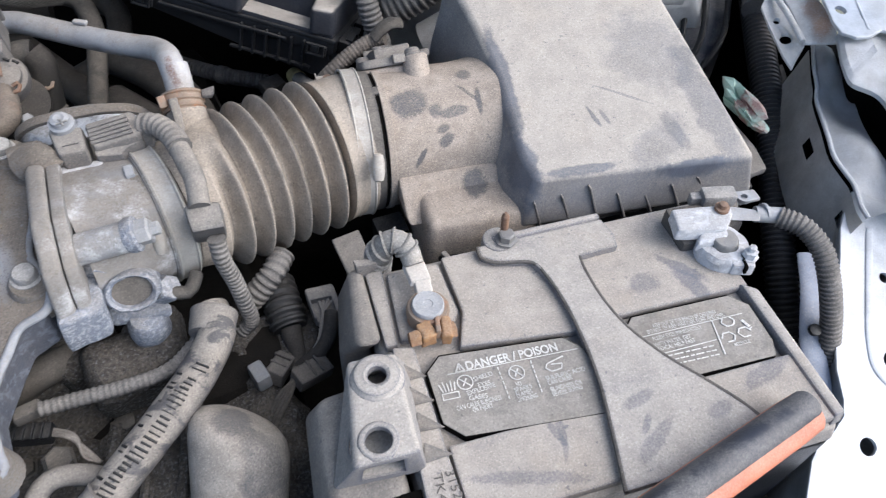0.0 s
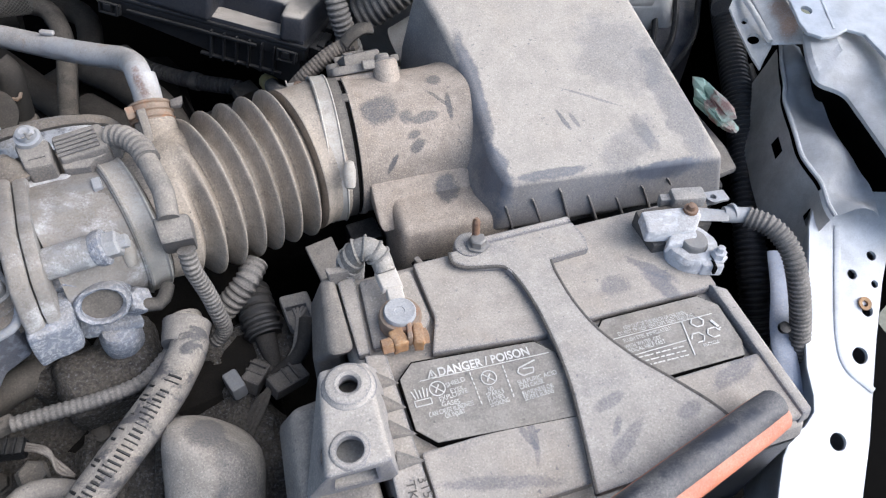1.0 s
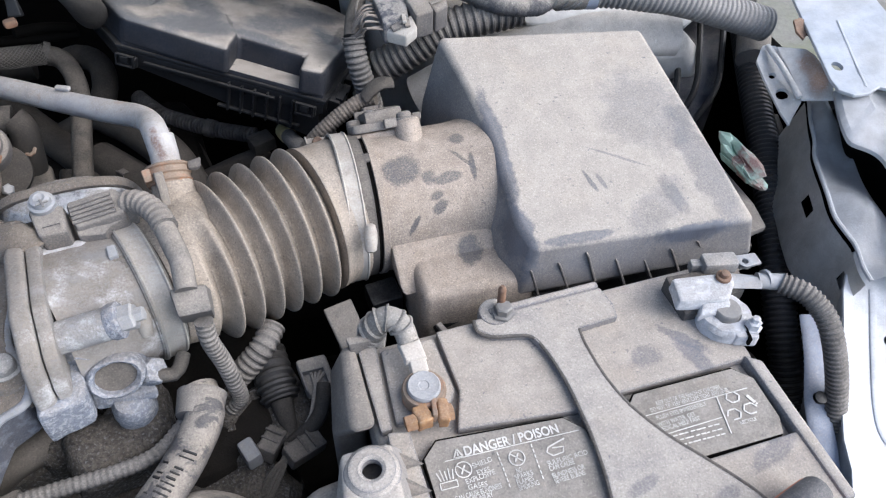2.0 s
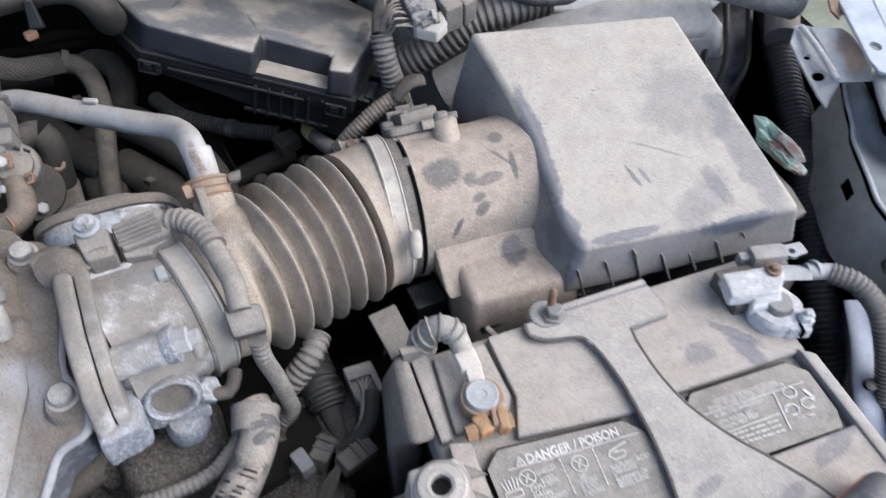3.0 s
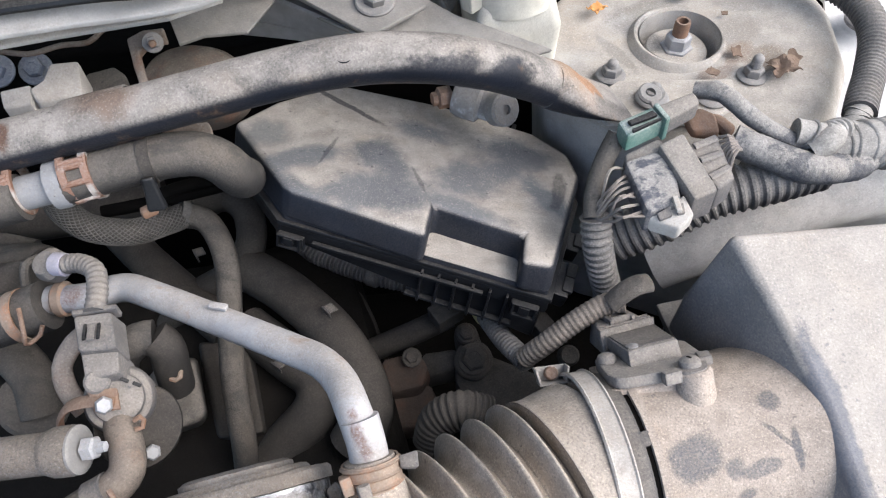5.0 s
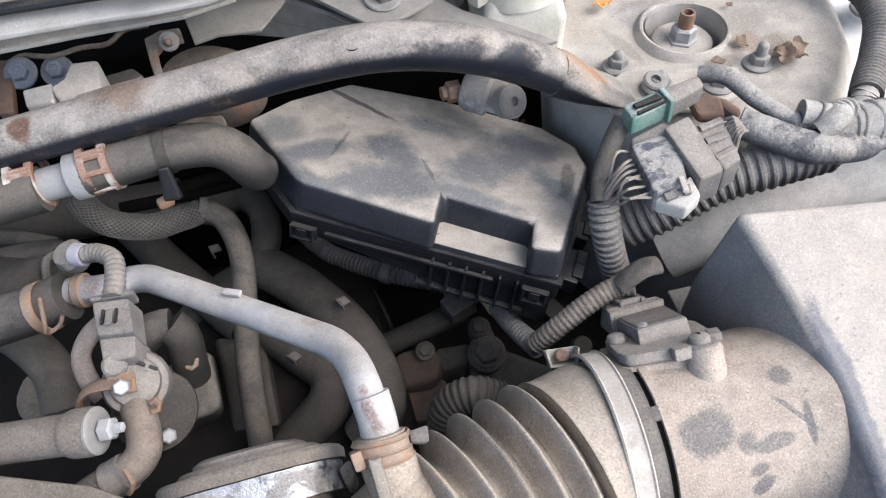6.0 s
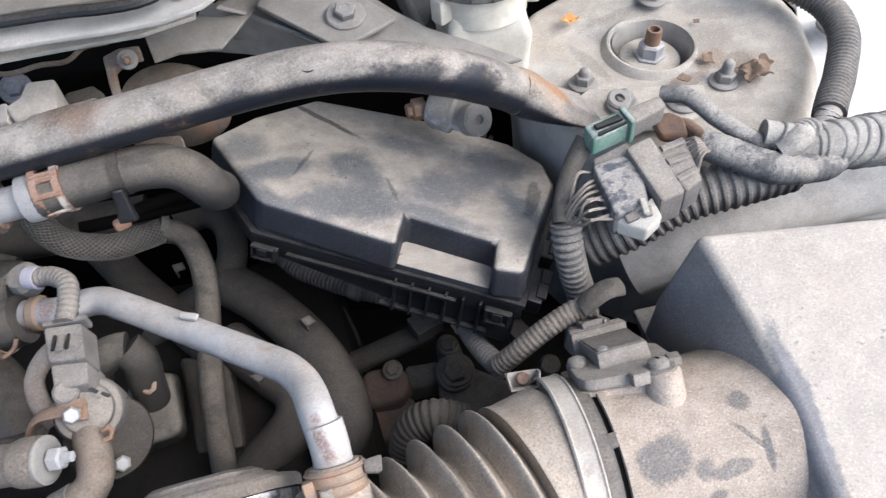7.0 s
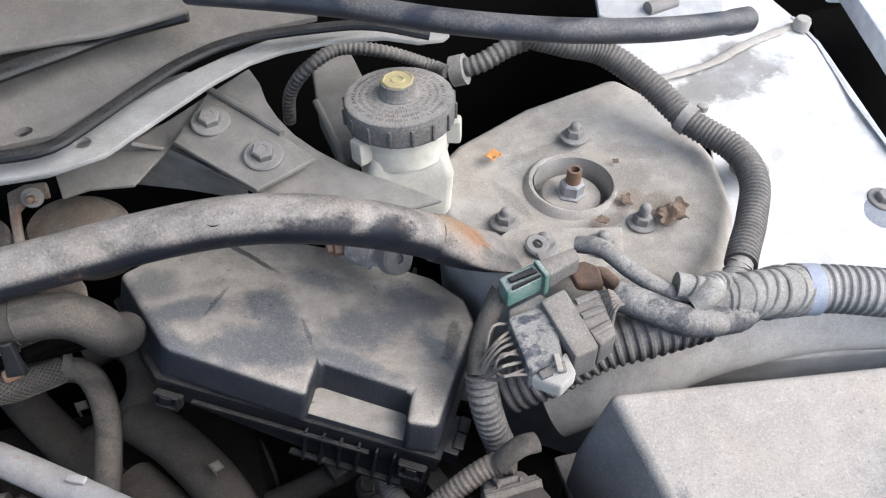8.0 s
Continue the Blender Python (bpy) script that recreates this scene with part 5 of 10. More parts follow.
def flow_sensor():
    # the seat slopes down behind the tube
    lean = pose(-0.070, 0.190, 0.933, -40.4, 0, 0)

    def laid(bm):
        bmesh.ops.transform(bm, matrix=lean, verts=bm.verts)
        return bm

    root = thing("air_flow_sensor", (-0.070, 0.195, 0.925), "dusty grey air flow sensor screwed on the intake tube", "sensor")
    part("seat", laid(loft([(-0.026, -0.008, -0.024), (0.020, -0.014, -0.024), (0.027, 0.030, -0.024), (-0.024, 0.032, -0.024)],
                           [(-0.0245, -0.004, -0.0062), (0.016, -0.009, -0.0062), (0.026, 0.028, -0.0062), (-0.0235, 0.030, -0.0062)], bevel=0.002)), "tube", root)
    part("flange", laid(slab([(-0.0215, 0.022, 0), (-0.0225, 0.001, 0), (-0.0200, -0.0045, 0), (-0.0150, -0.0068, 0), (0.004, -0.0095, 0), (0.0225, -0.010, 0), (0.0255, 0.002, 0), (0.0255, 0.020, 0), (0.021, 0.026, 0), (-0.016, 0.027, 0)], 0.006, 0.0012)), "case", root)
    part("housing", laid(loft([(-0.0100, 0.0035, -0.0005), (0.0160, 0.0025, -0.0005), (0.0165, 0.034, -0.0005), (-0.0110, 0.032, -0.0005)],
                              [(-0.0095, 0.0055, 0.0072), (0.0155, 0.0050, 0.0080), (0.0165, 0.034, 0.0065), (-0.0108, 0.032, 0.0065)], bevel=0.0009)), "case", root)
    part("cover", laid(loft([(-0.0086, 0.0075, 0.0070), (0.0146, 0.0070, 0.0077), (0.0160, 0.033, 0.0062), (-0.0100, 0.031, 0.0062)],
                            [(-0.0084, 0.0080, 0.0078), (0.0144, 0.0075, 0.0085), (0.0158, 0.033, 0.0070), (-0.0098, 0.031, 0.0070)], bevel=0.0003)), "case_dark", root, "bare blue-black cover")
    plug = part("plug", laid(loft([(-0.0125, 0.034, -0.006), (0.0170, 0.036, -0.006), (0.0150, 0.058, -0.006), (-0.0125, 0.060, -0.006)],
                                  [(-0.0115, 0.034, 0.0075), (0.0160, 0.036, 0.0075), (0.0130, 0.056, 0.0085), (-0.0095, 0.058, 0.0085)], bevel=0.0022, segments=3)), "case", root)
    for n in range(3):
        part("rib", laid(block((0.0025, 0.0365 + 0.0032 * n, 0.0030), (0.0305 - 0.0008 * n, 0.0014, 0.0122), (0, 0, 4), 0.0005)), "case", plug)
    part("clip", laid(joined(block((-0.0040, 0.047, 0.0095), (0.0022, 0.014, 0.0035), (0, 0, 3), 0.0006), block((0.0080, 0.048, 0.0095), (0.0022, 0.014, 0.0035), (0, 0, 3), 0.0006),
                             block((0.0020, 0.043, 0.0100), (0.0110, 0.0022, 0.0035), (0, 0, 3), 0.0006), block((0.0020, 0.052, 0.0105), (0.0090, 0.0050, 0.0030), (0, 0, 3), 0.0008))), "case", plug)
    part("rivet", laid(lathe((-0.0055, 0.0100, 0.0074), (0, 0, 1), ((0.0032, 0), (0.0030, 0.0006), (0.0018, 0.0011), (0.0, 0.0013)), 18)), "alu", root, "pale round rivet")
    screw = lathe((-0.0170, 0.0165, -0.0005), (0, 0, 1), ((0.0048, 0), (0.0048, 0.0022), (0.0042, 0.0036), (0.0026, 0.0044), (0.0, 0.0046)), 22)
    part("screw", laid(screw), "case", root)
    head = part("screw", laid(lathe((0.0140, -0.0090, -0.0015), (0, 0, 1), ((0.0076, 0), (0.0076, 0.0012), (0.0052, 0.0016), (0.0048, 0.0042), (0.0036, 0.0052), (0.0, 0.0056)), 22)), "case", root)
    part("slot", laid(block((0.0140, -0.0090, 0.0038), (0.0012, 0.0026, 0.0008), (0, 0, 20), 0.0001)), "deep", head)
    part("post", laid(lathe((0.0150, -0.0100, -0.0260), (0, 0, 1), ((0.0105, 0), (0.0092, 0.008), (0.0085, 0.0235), (0.0070, 0.0250)), 24)), "tube", root)
    part("tab", laid(block((0.0035, -0.0120, -0.0022), (0.0085, 0.0050, 0.0062), (0, 0, 3), 0.0007)), "case", root)
    part("tab", laid(block((0.0235, -0.0040, -0.0005), (0.0060, 0.0080, 0.0045), (0, 0, -12), 0.0007)), "case", root)
    loom = thing("wiring_loom", (-0.09, 0.225, 0.93), "dusty corrugated loom to the air flow sensor", "wiring loom", "wiring looms")
    part("sleeve", tube([(-0.0630, 0.2370, 0.9150), (-0.0730, 0.2400, 0.9120), (-0.0890, 0.2380, 0.9050), (-0.1070, 0.2350, 0.8930), (-0.1180, 0.2360, 0.8800)], 0.0062, 14, pitch=0.003, depth=0.0004), "wrap", loom)
    part("boot", tube([(-0.0710, 0.2370, 0.9170), (-0.0660, 0.2380, 0.9220), (-0.0580, 0.2390, 0.9260), (-0.0500, 0.2400, 0.9240)], 0.0058, 12, 0.003, flat=0.6, wobble=0.1), "rubber", loom)
    part("sleeve", tube([(-0.1160, 0.2360, 0.8760), (-0.1230, 0.2600, 0.8650), (-0.1270, 0.2910, 0.8500), (-0.1270, 0.3240, 0.8300)], 0.0065, 14, pitch=0.003, depth=0.0009), "loom", loom)
    part("yellow_tape", tube([(-0.1270, 0.2850, 0.8540), (-0.1290, 0.3050, 0.8430)], 0.0072, 12, 0.003), "yellow", loom, "patch of yellow tape")


flow_sensor()


def bellows():
    root = thing("intake_bellows", (-0.165, 0.13, 0.85), "dusty black rubber intake bellows with deep folds", "intake hose")
    a, b, c = AX1 + (AX0 - AX1).normalized() * 0.002, (AX1 + AX2) / 2 + Vector((0, 0.003, -0.0015)), AX2 + (AX2 - AX1).normalized() * 0.002
    path = even_path([a, b, c], 0.0009)
    bm = bmesh.new()
    total = len(path) - 1
    rings, sides = [], 56
    for n, p in enumerate(path):
        d = (path[min(n + 1, total)] - path[max(n - 1, 0)]).normalized()
        side, upv, _ = frame_of(d)
        f = n / total
        row = []
        for k in range(sides):
            q = 2 * math.pi * k / sides
            out = side * math.cos(q) + upv * math.sin(q)
            # the last fold runs out into the neck on the upper, rear side
            low = min(1.0, max(0.0, (out.dot(Vector((0.1, -0.85, -0.5))) + 0.45) / 0.7))
            if f < 0.193:
                r = 0.0488 + 0.0015 * max(0.0, f - 0.15) / 0.05
            elif f < 0.835:
                wave = 1 - abs(2 * (((f - 0.086) / 0.107) % 1.0) - 1)
                fold = 0.0130 * min(1.0, wave / 0.90) ** 1.5
                r = 0.0376 + 0.0018 * (0.728 - f) / 0.535 + fold
                if f > 0.728:
                    smooth = 0.0388 + 0.0060 * math.sin(math.pi / 2 * min(1.0, (f - 0.728) / 0.047))
                    r = smooth + (r - smooth) * low
            else:
                r = 0.0448 - 0.0048 * (f - 0.835) / 0.165
                if f < 0.87:
                    r += (0.0370 - r) * low * (0.87 - f) / 0.035
            row.append(p + out * r)
        rings.append(row)
    part("hose", skin(bm, rings), "bellows", root, angle=70)
    # nipple for the pipe, and the swelling under it
    part("nipple", tube([(-0.202, 0.138, 0.918), (-0.205, 0.152, 0.928), (-0.208, 0.166, 0.9375), (-0.2085, 0.174, 0.943)], 0.0145, 20, 0.003, r_end=0.0112), "bellows", root)
    part("shoulder", tube([(-0.197, 0.122, 0.91), (-0.200, 0.142, 0.924), (-0.204, 0.152, 0.928)], 0.020, 18, 0.004, r_end=0.013), "bellows", root)
    worm_clamp(AX1 + (AX0 - AX1).normalized() * 0.001, AX1 - AX0, 0.0500, 0.011, "hose_clamp", "steel band clamp at the bellows' wide end", (-0.0985, 0.1085, 0.9115), (0.15, 0.55, 0.75))
    ear = thing("clamp_screw", (-0.1125, 0.207, 0.906), "rusty clamp screw in a folded steel lug", "screw")
    tip = pose(-0.1125, 0.2065, 0.9060, -52, 0, -6)
    lug = joined(block((0, 0, -0.0005), (0.015, 0.010, 0.001), (0, 0, 0), 0.0003), block((-0.0075, 0, 0.0035), (0.001, 0.010, 0.008), (0, -12, 0), 0.0003),
                 block((0.0075, 0, 0.0035), (0.001, 0.010, 0.008), (0, 12, 0), 0.0003), block((0, 0.0048, 0.0035), (0.015, 0.001, 0.008), (8, 0, 0), 0.0003))
    bmesh.ops.transform(lug, matrix=tip, verts=lug.verts)
    part("lug", lug, "band", ear)
    bolt = lathe((0, 0.004, 0.0035), (0, -1, 0.15), ((0.0036, 0), (0.0036, 0.004), (0.0028, 0.0048), (0.0012, 0.0042)), 12)
    bmesh.ops.transform(bolt, matrix=tip, verts=bolt.verts)
    part("screw", bolt, "rust", ear)
    worm_clamp(AX2 + (AX2 - AX1).normalized() * 0.009, AX2 - AX1, 0.0418, 0.013, "hose_clamp", "dull steel band clamp at the throttle body", (-0.2330, 0.0780, 0.9190), (0.1, 0.3, 0.95))


bellows()


# ---- fuse box ----
def fuse_box():
    root = thing("fuse_box", (-0.14, 0.33, 0.80), "black fuse box with a dusty smeared lid", "fuse box")
    up = Vector((0.251, 0.136, 1.0)).normalized()
    top = [Vector(p) for p in ((-0.2528, 0.3990, 0.9493), (-0.2269, 0.4228, 0.9396), (-0.1863, 0.4442, 0.9265), (-0.1232, 0.4190, 0.9141), (-0.0676, 0.3845, 0.9048), (-0.0512, 0.3597, 0.9041), (-0.0519, 0.3366, 0.9074), (-0.0947, 0.2602, 0.9281), (-0.1122, 0.2660, 0.9313), (-0.1045, 0.2865, 0.9274), (-0.1485, 0.3139, 0.9347), (-0.1574, 0.2900, 0.9398), (-0.2270, 0.3332, 0.9514))]
    whole = top[:8] + top[12:]
    mid = sum(top, Vector()) / len(top)

    def ring(points, grow, drop):
        return [p + (p - mid).normalized() * grow - up * drop for p in points]
    lid = part("lid", loft(ring(top, 0.0020, 0.0215), ring(top, 0.0010, 0.0080), ring(top, 0, 0), bevel=0.0042, segments=4, angle=22), "fuse", root, "dusty black lid with a notch")
    part("lid_step", slab(ring(whole, 0.0012, 0.0180), 0.006, 0.0015, up), "fuse", lid)
    part("lid_flange", slab(ring(whole, 0.0052, 0.0215), 0.0035, 0.001, up), "black", root)
    part("lid_skirt", slab(ring(whole, 0.0038, 0.0250), 0.009, 0.0012, up), "black", root)
    part("base", loft([p + (p - mid).normalized() * 0.0003 - up * (0.0365 + 0.0210 * min(1.0, max(0.0, (p.x + 0.215) / 0.12))) for p in whole], ring(whole, 0.0005, 0.033), bevel=0.003), "black", root)
    fr, fl = whole[7], whole[8]
    along = fr - fl
    run = along.normalized()
    out = along.cross(up).normalized()
    axes = Matrix((run, -out, up)).transposed().to_4x4()

    def bit(f, off, drop, size, bevel=0.0005):
        """A small moulding on the front wall."""
        bm = block((0, 0, 0), size, (0, 0, 0), bevel)
        bmesh.ops.transform(bm, matrix=Matrix.Translation(fl.lerp(fr, f) + out * off - up * drop) @ axes, verts=bm.verts)
        return bm
    for f in (0.545, 0.61, 0.675, 0.74, 0.805, 0.87):
        part("rib", bit(f, 0.0032, 0.0385, (0.0016, 0.005, 0.023)), "black", root)
    part("ledge", bit(0.45, 0.0056, 0.0290, (along.length * 0.66, 0.003, 0.0020)), "black", root)
    part("ledge", bit(0.70, 0.0030, 0.0480, (along.length * 0.42, 0.004, 0.0018)), "black", root)
    for f, w in ((0.04, 0.016), (0.94, 0.016)):
        latch = part("latch", bit(f, 0.0070, 0.0300, (w, 0.004, 0.008), 0.001), "black", root)
        part("latch_loop", joined(bit(f - 0.4 * w / along.length, 0.0100, 0.0290, (0.0014, 0.003, 0.009)), bit(f + 0.4 * w / along.length, 0.0100, 0.0290, (0.0014, 0.003, 0.009)),
                                  bit(f, 0.0100, 0.0250, (w * 0.9, 0.003, 0.0014)), bit(f, 0.0100, 0.0330, (w * 0.9, 0.003, 0.0014))), "black", latch)
        part("latch_hook", bit(f, 0.0100, 0.0280, (w * 0.36, 0.004, 0.005)), "black", latch)
    right = (whole[6] - fr)
    for f in (0.16, 0.30, 0.62):
        p = fr.lerp(whole[6], f) + up.cross(right).normalized() * -0.007 - up * 0.029
        side = part("side_latch", block(p, (0.010, 0.014, 0.012), (0, 13, math.degrees(math.atan2(right.y, right.x)) - 90), 0.0015), "black", root)
        part("latch_tab", block(p + up * 0.006 - up.cross(right).normalized() * 0.004, (0.006, 0.010, 0.003), (0, 13, math.degrees(math.atan2(right.y, right.x)) - 90), 0.0008), "black", side)
    for f in (0.3, 0.72):
        p = whole[3].lerp(whole[4], f) - up * 0.010 + Vector((0.004, 0.007, 0))
        part("back_clip", joined(*[block(p + Vector((0.004 * k, -0.0022 * k, -0.001 * k)), (0.0028, 0.006, 0.008), (0, 13, -30), 0.0006) for k in (-1, 0, 1)]), "black", root)
    return root


fuse_box()


def loom_below_fuse_box():
    loom = thing("wiring_loom", (-0.19, 0.38, 0.77), "dusty corrugated loom sagging below the fuse box", "wiring loom", "wiring looms")
    part("sleeve", tube([(-0.2510, 0.4300, 0.8100), (-0.2410, 0.4130, 0.8100), (-0.2300, 0.3970, 0.8100), (-0.2160, 0.3850, 0.8100), (-0.2030, 0.3750, 0.8100), (-0.1870, 0.3640, 0.8100), (-0.1690, 0.3540, 0.8100), (-0.1520, 0.3450, 0.8100)], 0.0074, 14, pitch=0.0032, depth=0.0009), "case", loom)
    part("tape_band", tube([(-0.1870, 0.3640, 0.8100), (-0.1934, 0.3684, 0.8100)], 0.0086, 12, 0.003), "case", loom)


loom_below_fuse_box()


# ---- strut tower, inner wing, cowl ----
def strut_tower():
    c = Vector((0.0340, 0.4020, 0.9440))
    root = thing("strut_tower", (c.x, c.y, 0.80), "dusty silver strut tower with a round opening", "strut tower")
    outline = [(-0.0480, 0.4460, 0.9440), (-0.0270, 0.4640, 0.9480), (0.0310, 0.4860, 0.9530), (0.1040, 0.4950, 0.9580), (0.1260, 0.4510, 0.9570), (0.1290, 0.3990, 0.9530), (0.1180, 0.3600, 0.9480), (0.0940, 0.3290, 0.9430), (0.0580, 0.3130, 0.9400),
               (0.0010, 0.3290, 0.9360), (-0.0380, 0.3530, 0.9380), (-0.0550, 0.3930, 0.9400)]
    outline = [Vector(p) for p in outline]
    mid = sum(outline, Vector()) / len(outline)
    out1 = [p + (p - mid) * (0.13 if p.x > mid.x else 0.03) - Vector((0, 0, 0.012)) for p in outline]
    # the wall towards the engine drops steeply
    out2 = [p + (p - mid) * (0.24 if p.x > mid.x else 0.02) - Vector((0, 0, 0.045)) for p in outline]
    out3 = [p + (p - mid) * (0.30 if p.x > mid.x else -0.06) - Vector((0, 0, 0.20)) for p in outline]
    body = loft(out3, out2, out1, outline, bevel=0.007, segments=4, angle=8)
    body = cut(body, lathe(c - Vector((0, 0, 0.030)), (0.02, -0.04, 1), ((0.0262, 0), (0.0262, 0.06)), 48))
    part("dome", body, "paint_dirty", root, angle=50)
    part("opening_rim", lathe(c + Vector((0, 0, 0.002)), (0.02, -0.04, 1), ((0.0258, -0.014), (0.0262, 0.0005), (0.0272, 0.002), (0.0288, 0.0022), (0.0302, 0.001), (0.033, -0.003)), 56, ring=True), "paint_dirty", root)
    part("mount_cup", lathe(c - Vector((0, 0, 0.009)), (0.02, -0.04, 1), ((0.0256, 0.012), (0.0252, -0.006), (0.0225, -0.009), (0.0205, -0.008), (0.0200, 0.0020), (0.019, 0.0030), (0.010, 0.0034), (0.004, 0.0034)), 48, cup=True), "paint_dirty", root)
    cc = c - Vector((0, 0, 0.0055))
    nut = part("centre_nut", lathe(cc, (0.02, -0.04, 1), ((0.0105, 0), (0.0105, 0.0012), (0.0082, 0.0016), (0.0082, 0.009), (0.0066, 0.0102)), 6), "steel_bright", root)
    part("rod_end", lathe(cc, (0.02, -0.04, 1), ((0.0050, 0.009), (0.0050, 0.019), (0.0046, 0.0205), (0.0032, 0.0205), (0.003, 0.016)), 18), "rust", nut, "rusty hollow rod end")
    for at, r in (((0.0500, 0.4400, 0.9540), 0.0062), ((-0.0200, 0.3810, 0.9440), 0.0060), ((0.0620, 0.3560, 0.9440), 0.0060)):
        stud_nut(at, (0.02, -0.03, 1), r, root, length=2.3 if at[0] > 0.055 else 1.6)
    # mounting plate at the end of the strut bar
    plate = part("bar_plate", slab([(-0.0430, 0.3580, 0.9490), (-0.0200, 0.3700, 0.9490), (0.0460, 0.3520, 0.9490), (0.0370, 0.3300, 0.9490), (0.0180, 0.3230, 0.9470), (-0.0380, 0.3410, 0.9450)], 0.004, 0.0012), "paint_dirty", root)
    for at in ((-0.0070, 0.3490, 0.9490), (0.0270, 0.3400, 0.9490)):
        stud_nut(at, (0.02, -0.05, 1), 0.0064, plate, length=1.4)
    # stains of soil, leaves
    for n, (at, size) in enumerate((((0.0790, 0.3520, 0.9480), 0.017), ((0.0870, 0.3580, 0.9480), 0.011), ((0.0590, 0.3750, 0.9470), 0.007), ((0.0370, 0.3610, 0.9460), 0.007), ((0.0670, 0.4090, 0.9500), 0.004))):
        bm = bmesh.new()
        bmesh.ops.create_grid(bm, x_segments=9, y_segments=7, size=size / 2)
        for v in bm.verts:
            v.co.z += 0.28 * size * noise.noise(v.co * 180 + Vector((n, 0, 0))) + 0.0025 + size * 0.10
            v.co.x *= 1 + 0.5 * noise.noise(v.co * 260 + Vector((0, n, 0)))
            v.co.y *= 0.8 + 0.5 * noise.noise(v.co * 200 + Vector((0, 0, n)))
        bmesh.ops.transform(bm, matrix=pose(*at, 8, -6, 40 * n), verts=bm.verts)
        single("dry_leaf", solid(bm, 0.0005), "leaf", "curled brown dead leaf on the strut tower", "leaf", "dead leaves")
    bm = bmesh.new()
    bmesh.ops.create_grid(bm, x_segments=6, y_segments=5, size=0.0055)
    for v in bm.verts:
        v.co.z += 0.003 * noise.noise(v.co * 300) + 0.0025 + 25 * v.co.x ** 2
        v.co.y *= 0.6 + 50 * abs(v.co.x)
    bmesh.ops.transform(bm, matrix=pose(*(-0.0090, 0.4380, 0.9510), 0, 0, 30), verts=bm.verts)
    single("dry_leaf", solid(bm, 0.0005), "orange_leaf", "small curled orange leaf scrap on the strut tower", "leaf", "dead leaves")


def solid(bm, thick):
    bmesh.ops.solidify(bm, geom=bm.faces[:], thickness=thick)
    return bm


strut_tower()


def strut_bar():
    root = thing("strut_brace_bar", (-0.18, 0.35, 0.98), "dark blue strut brace tube under thick dust, rusty at its end", "brace bar")
    part("bar_tube", tube([(-0.4520, 0.3590, 0.9900), (-0.3870, 0.3500, 1.0000), (-0.3330, 0.3480, 1.0060), (-0.2730, 0.3440, 1.0140), (-0.2140, 0.3430, 1.0200), (-0.1740, 0.3400, 1.0220), (-0.1400, 0.3360, 1.0180), (-0.1110, 0.3370, 1.0060), (-0.0850, 0.3420, 0.9880), (-0.0740, 0.3430, 0.9800)],
                          0.0125, 24, 0.005), "bar", root)
    # the end is pressed flat towards the mounting plate
    a, b = Vector((-0.0760, 0.3430, 0.9810)), Vector((-0.0270, 0.3490, 0.9530))
    d = (b - a).normalized()
    side, upv, _ = frame_of(d)
    rings = []
    for f, w, h in ((0, 0.0128, 0.0127), (0.12, 0.0150, 0.0122), (0.3, 0.0190, 0.0100), (0.5, 0.0205, 0.0062), (0.75, 0.0195, 0.0034), (1.0, 0.0185, 0.0026)):
        p = a.lerp(b, f) - upv * (0.0127 - h) * 0.3
        rings.append([p + side * (w * math.copysign(abs(math.cos(q)) ** 0.8, math.cos(q))) + upv * (h * math.sin(q)) for q in (2 * math.pi * k / 28 for k in range(28))])
    part("flat_end", shaped(skin(bmesh.new(), rings), 0.0008, 60), "bar", root, "flattened rusty end", angle=60)
    part("saddle", lathe((-0.3050, 0.3490, 1.0080), Vector((-0.2730, 0.3440, 1.0140)) - Vector((-0.3330, 0.3480, 1.0060)), ((0.0128, -0.016), (0.0136, -0.015), (0.0138, 0.0), (0.0136, 0.017), (0.0128, 0.018)), 26), "bar", root, "rusty welded saddle")
    part("dent_boss", lathe((-0.1820, 0.3350, 1.0320), (0, -0.25, 1), ((0.0055, -0.003), (0.0052, -0.0010), (0.0046, -0.0006), (0.0042, -0.0012), (0.0026, -0.0012), (0.0022, -0.0008)), 20), "bar", root)


strut_bar()


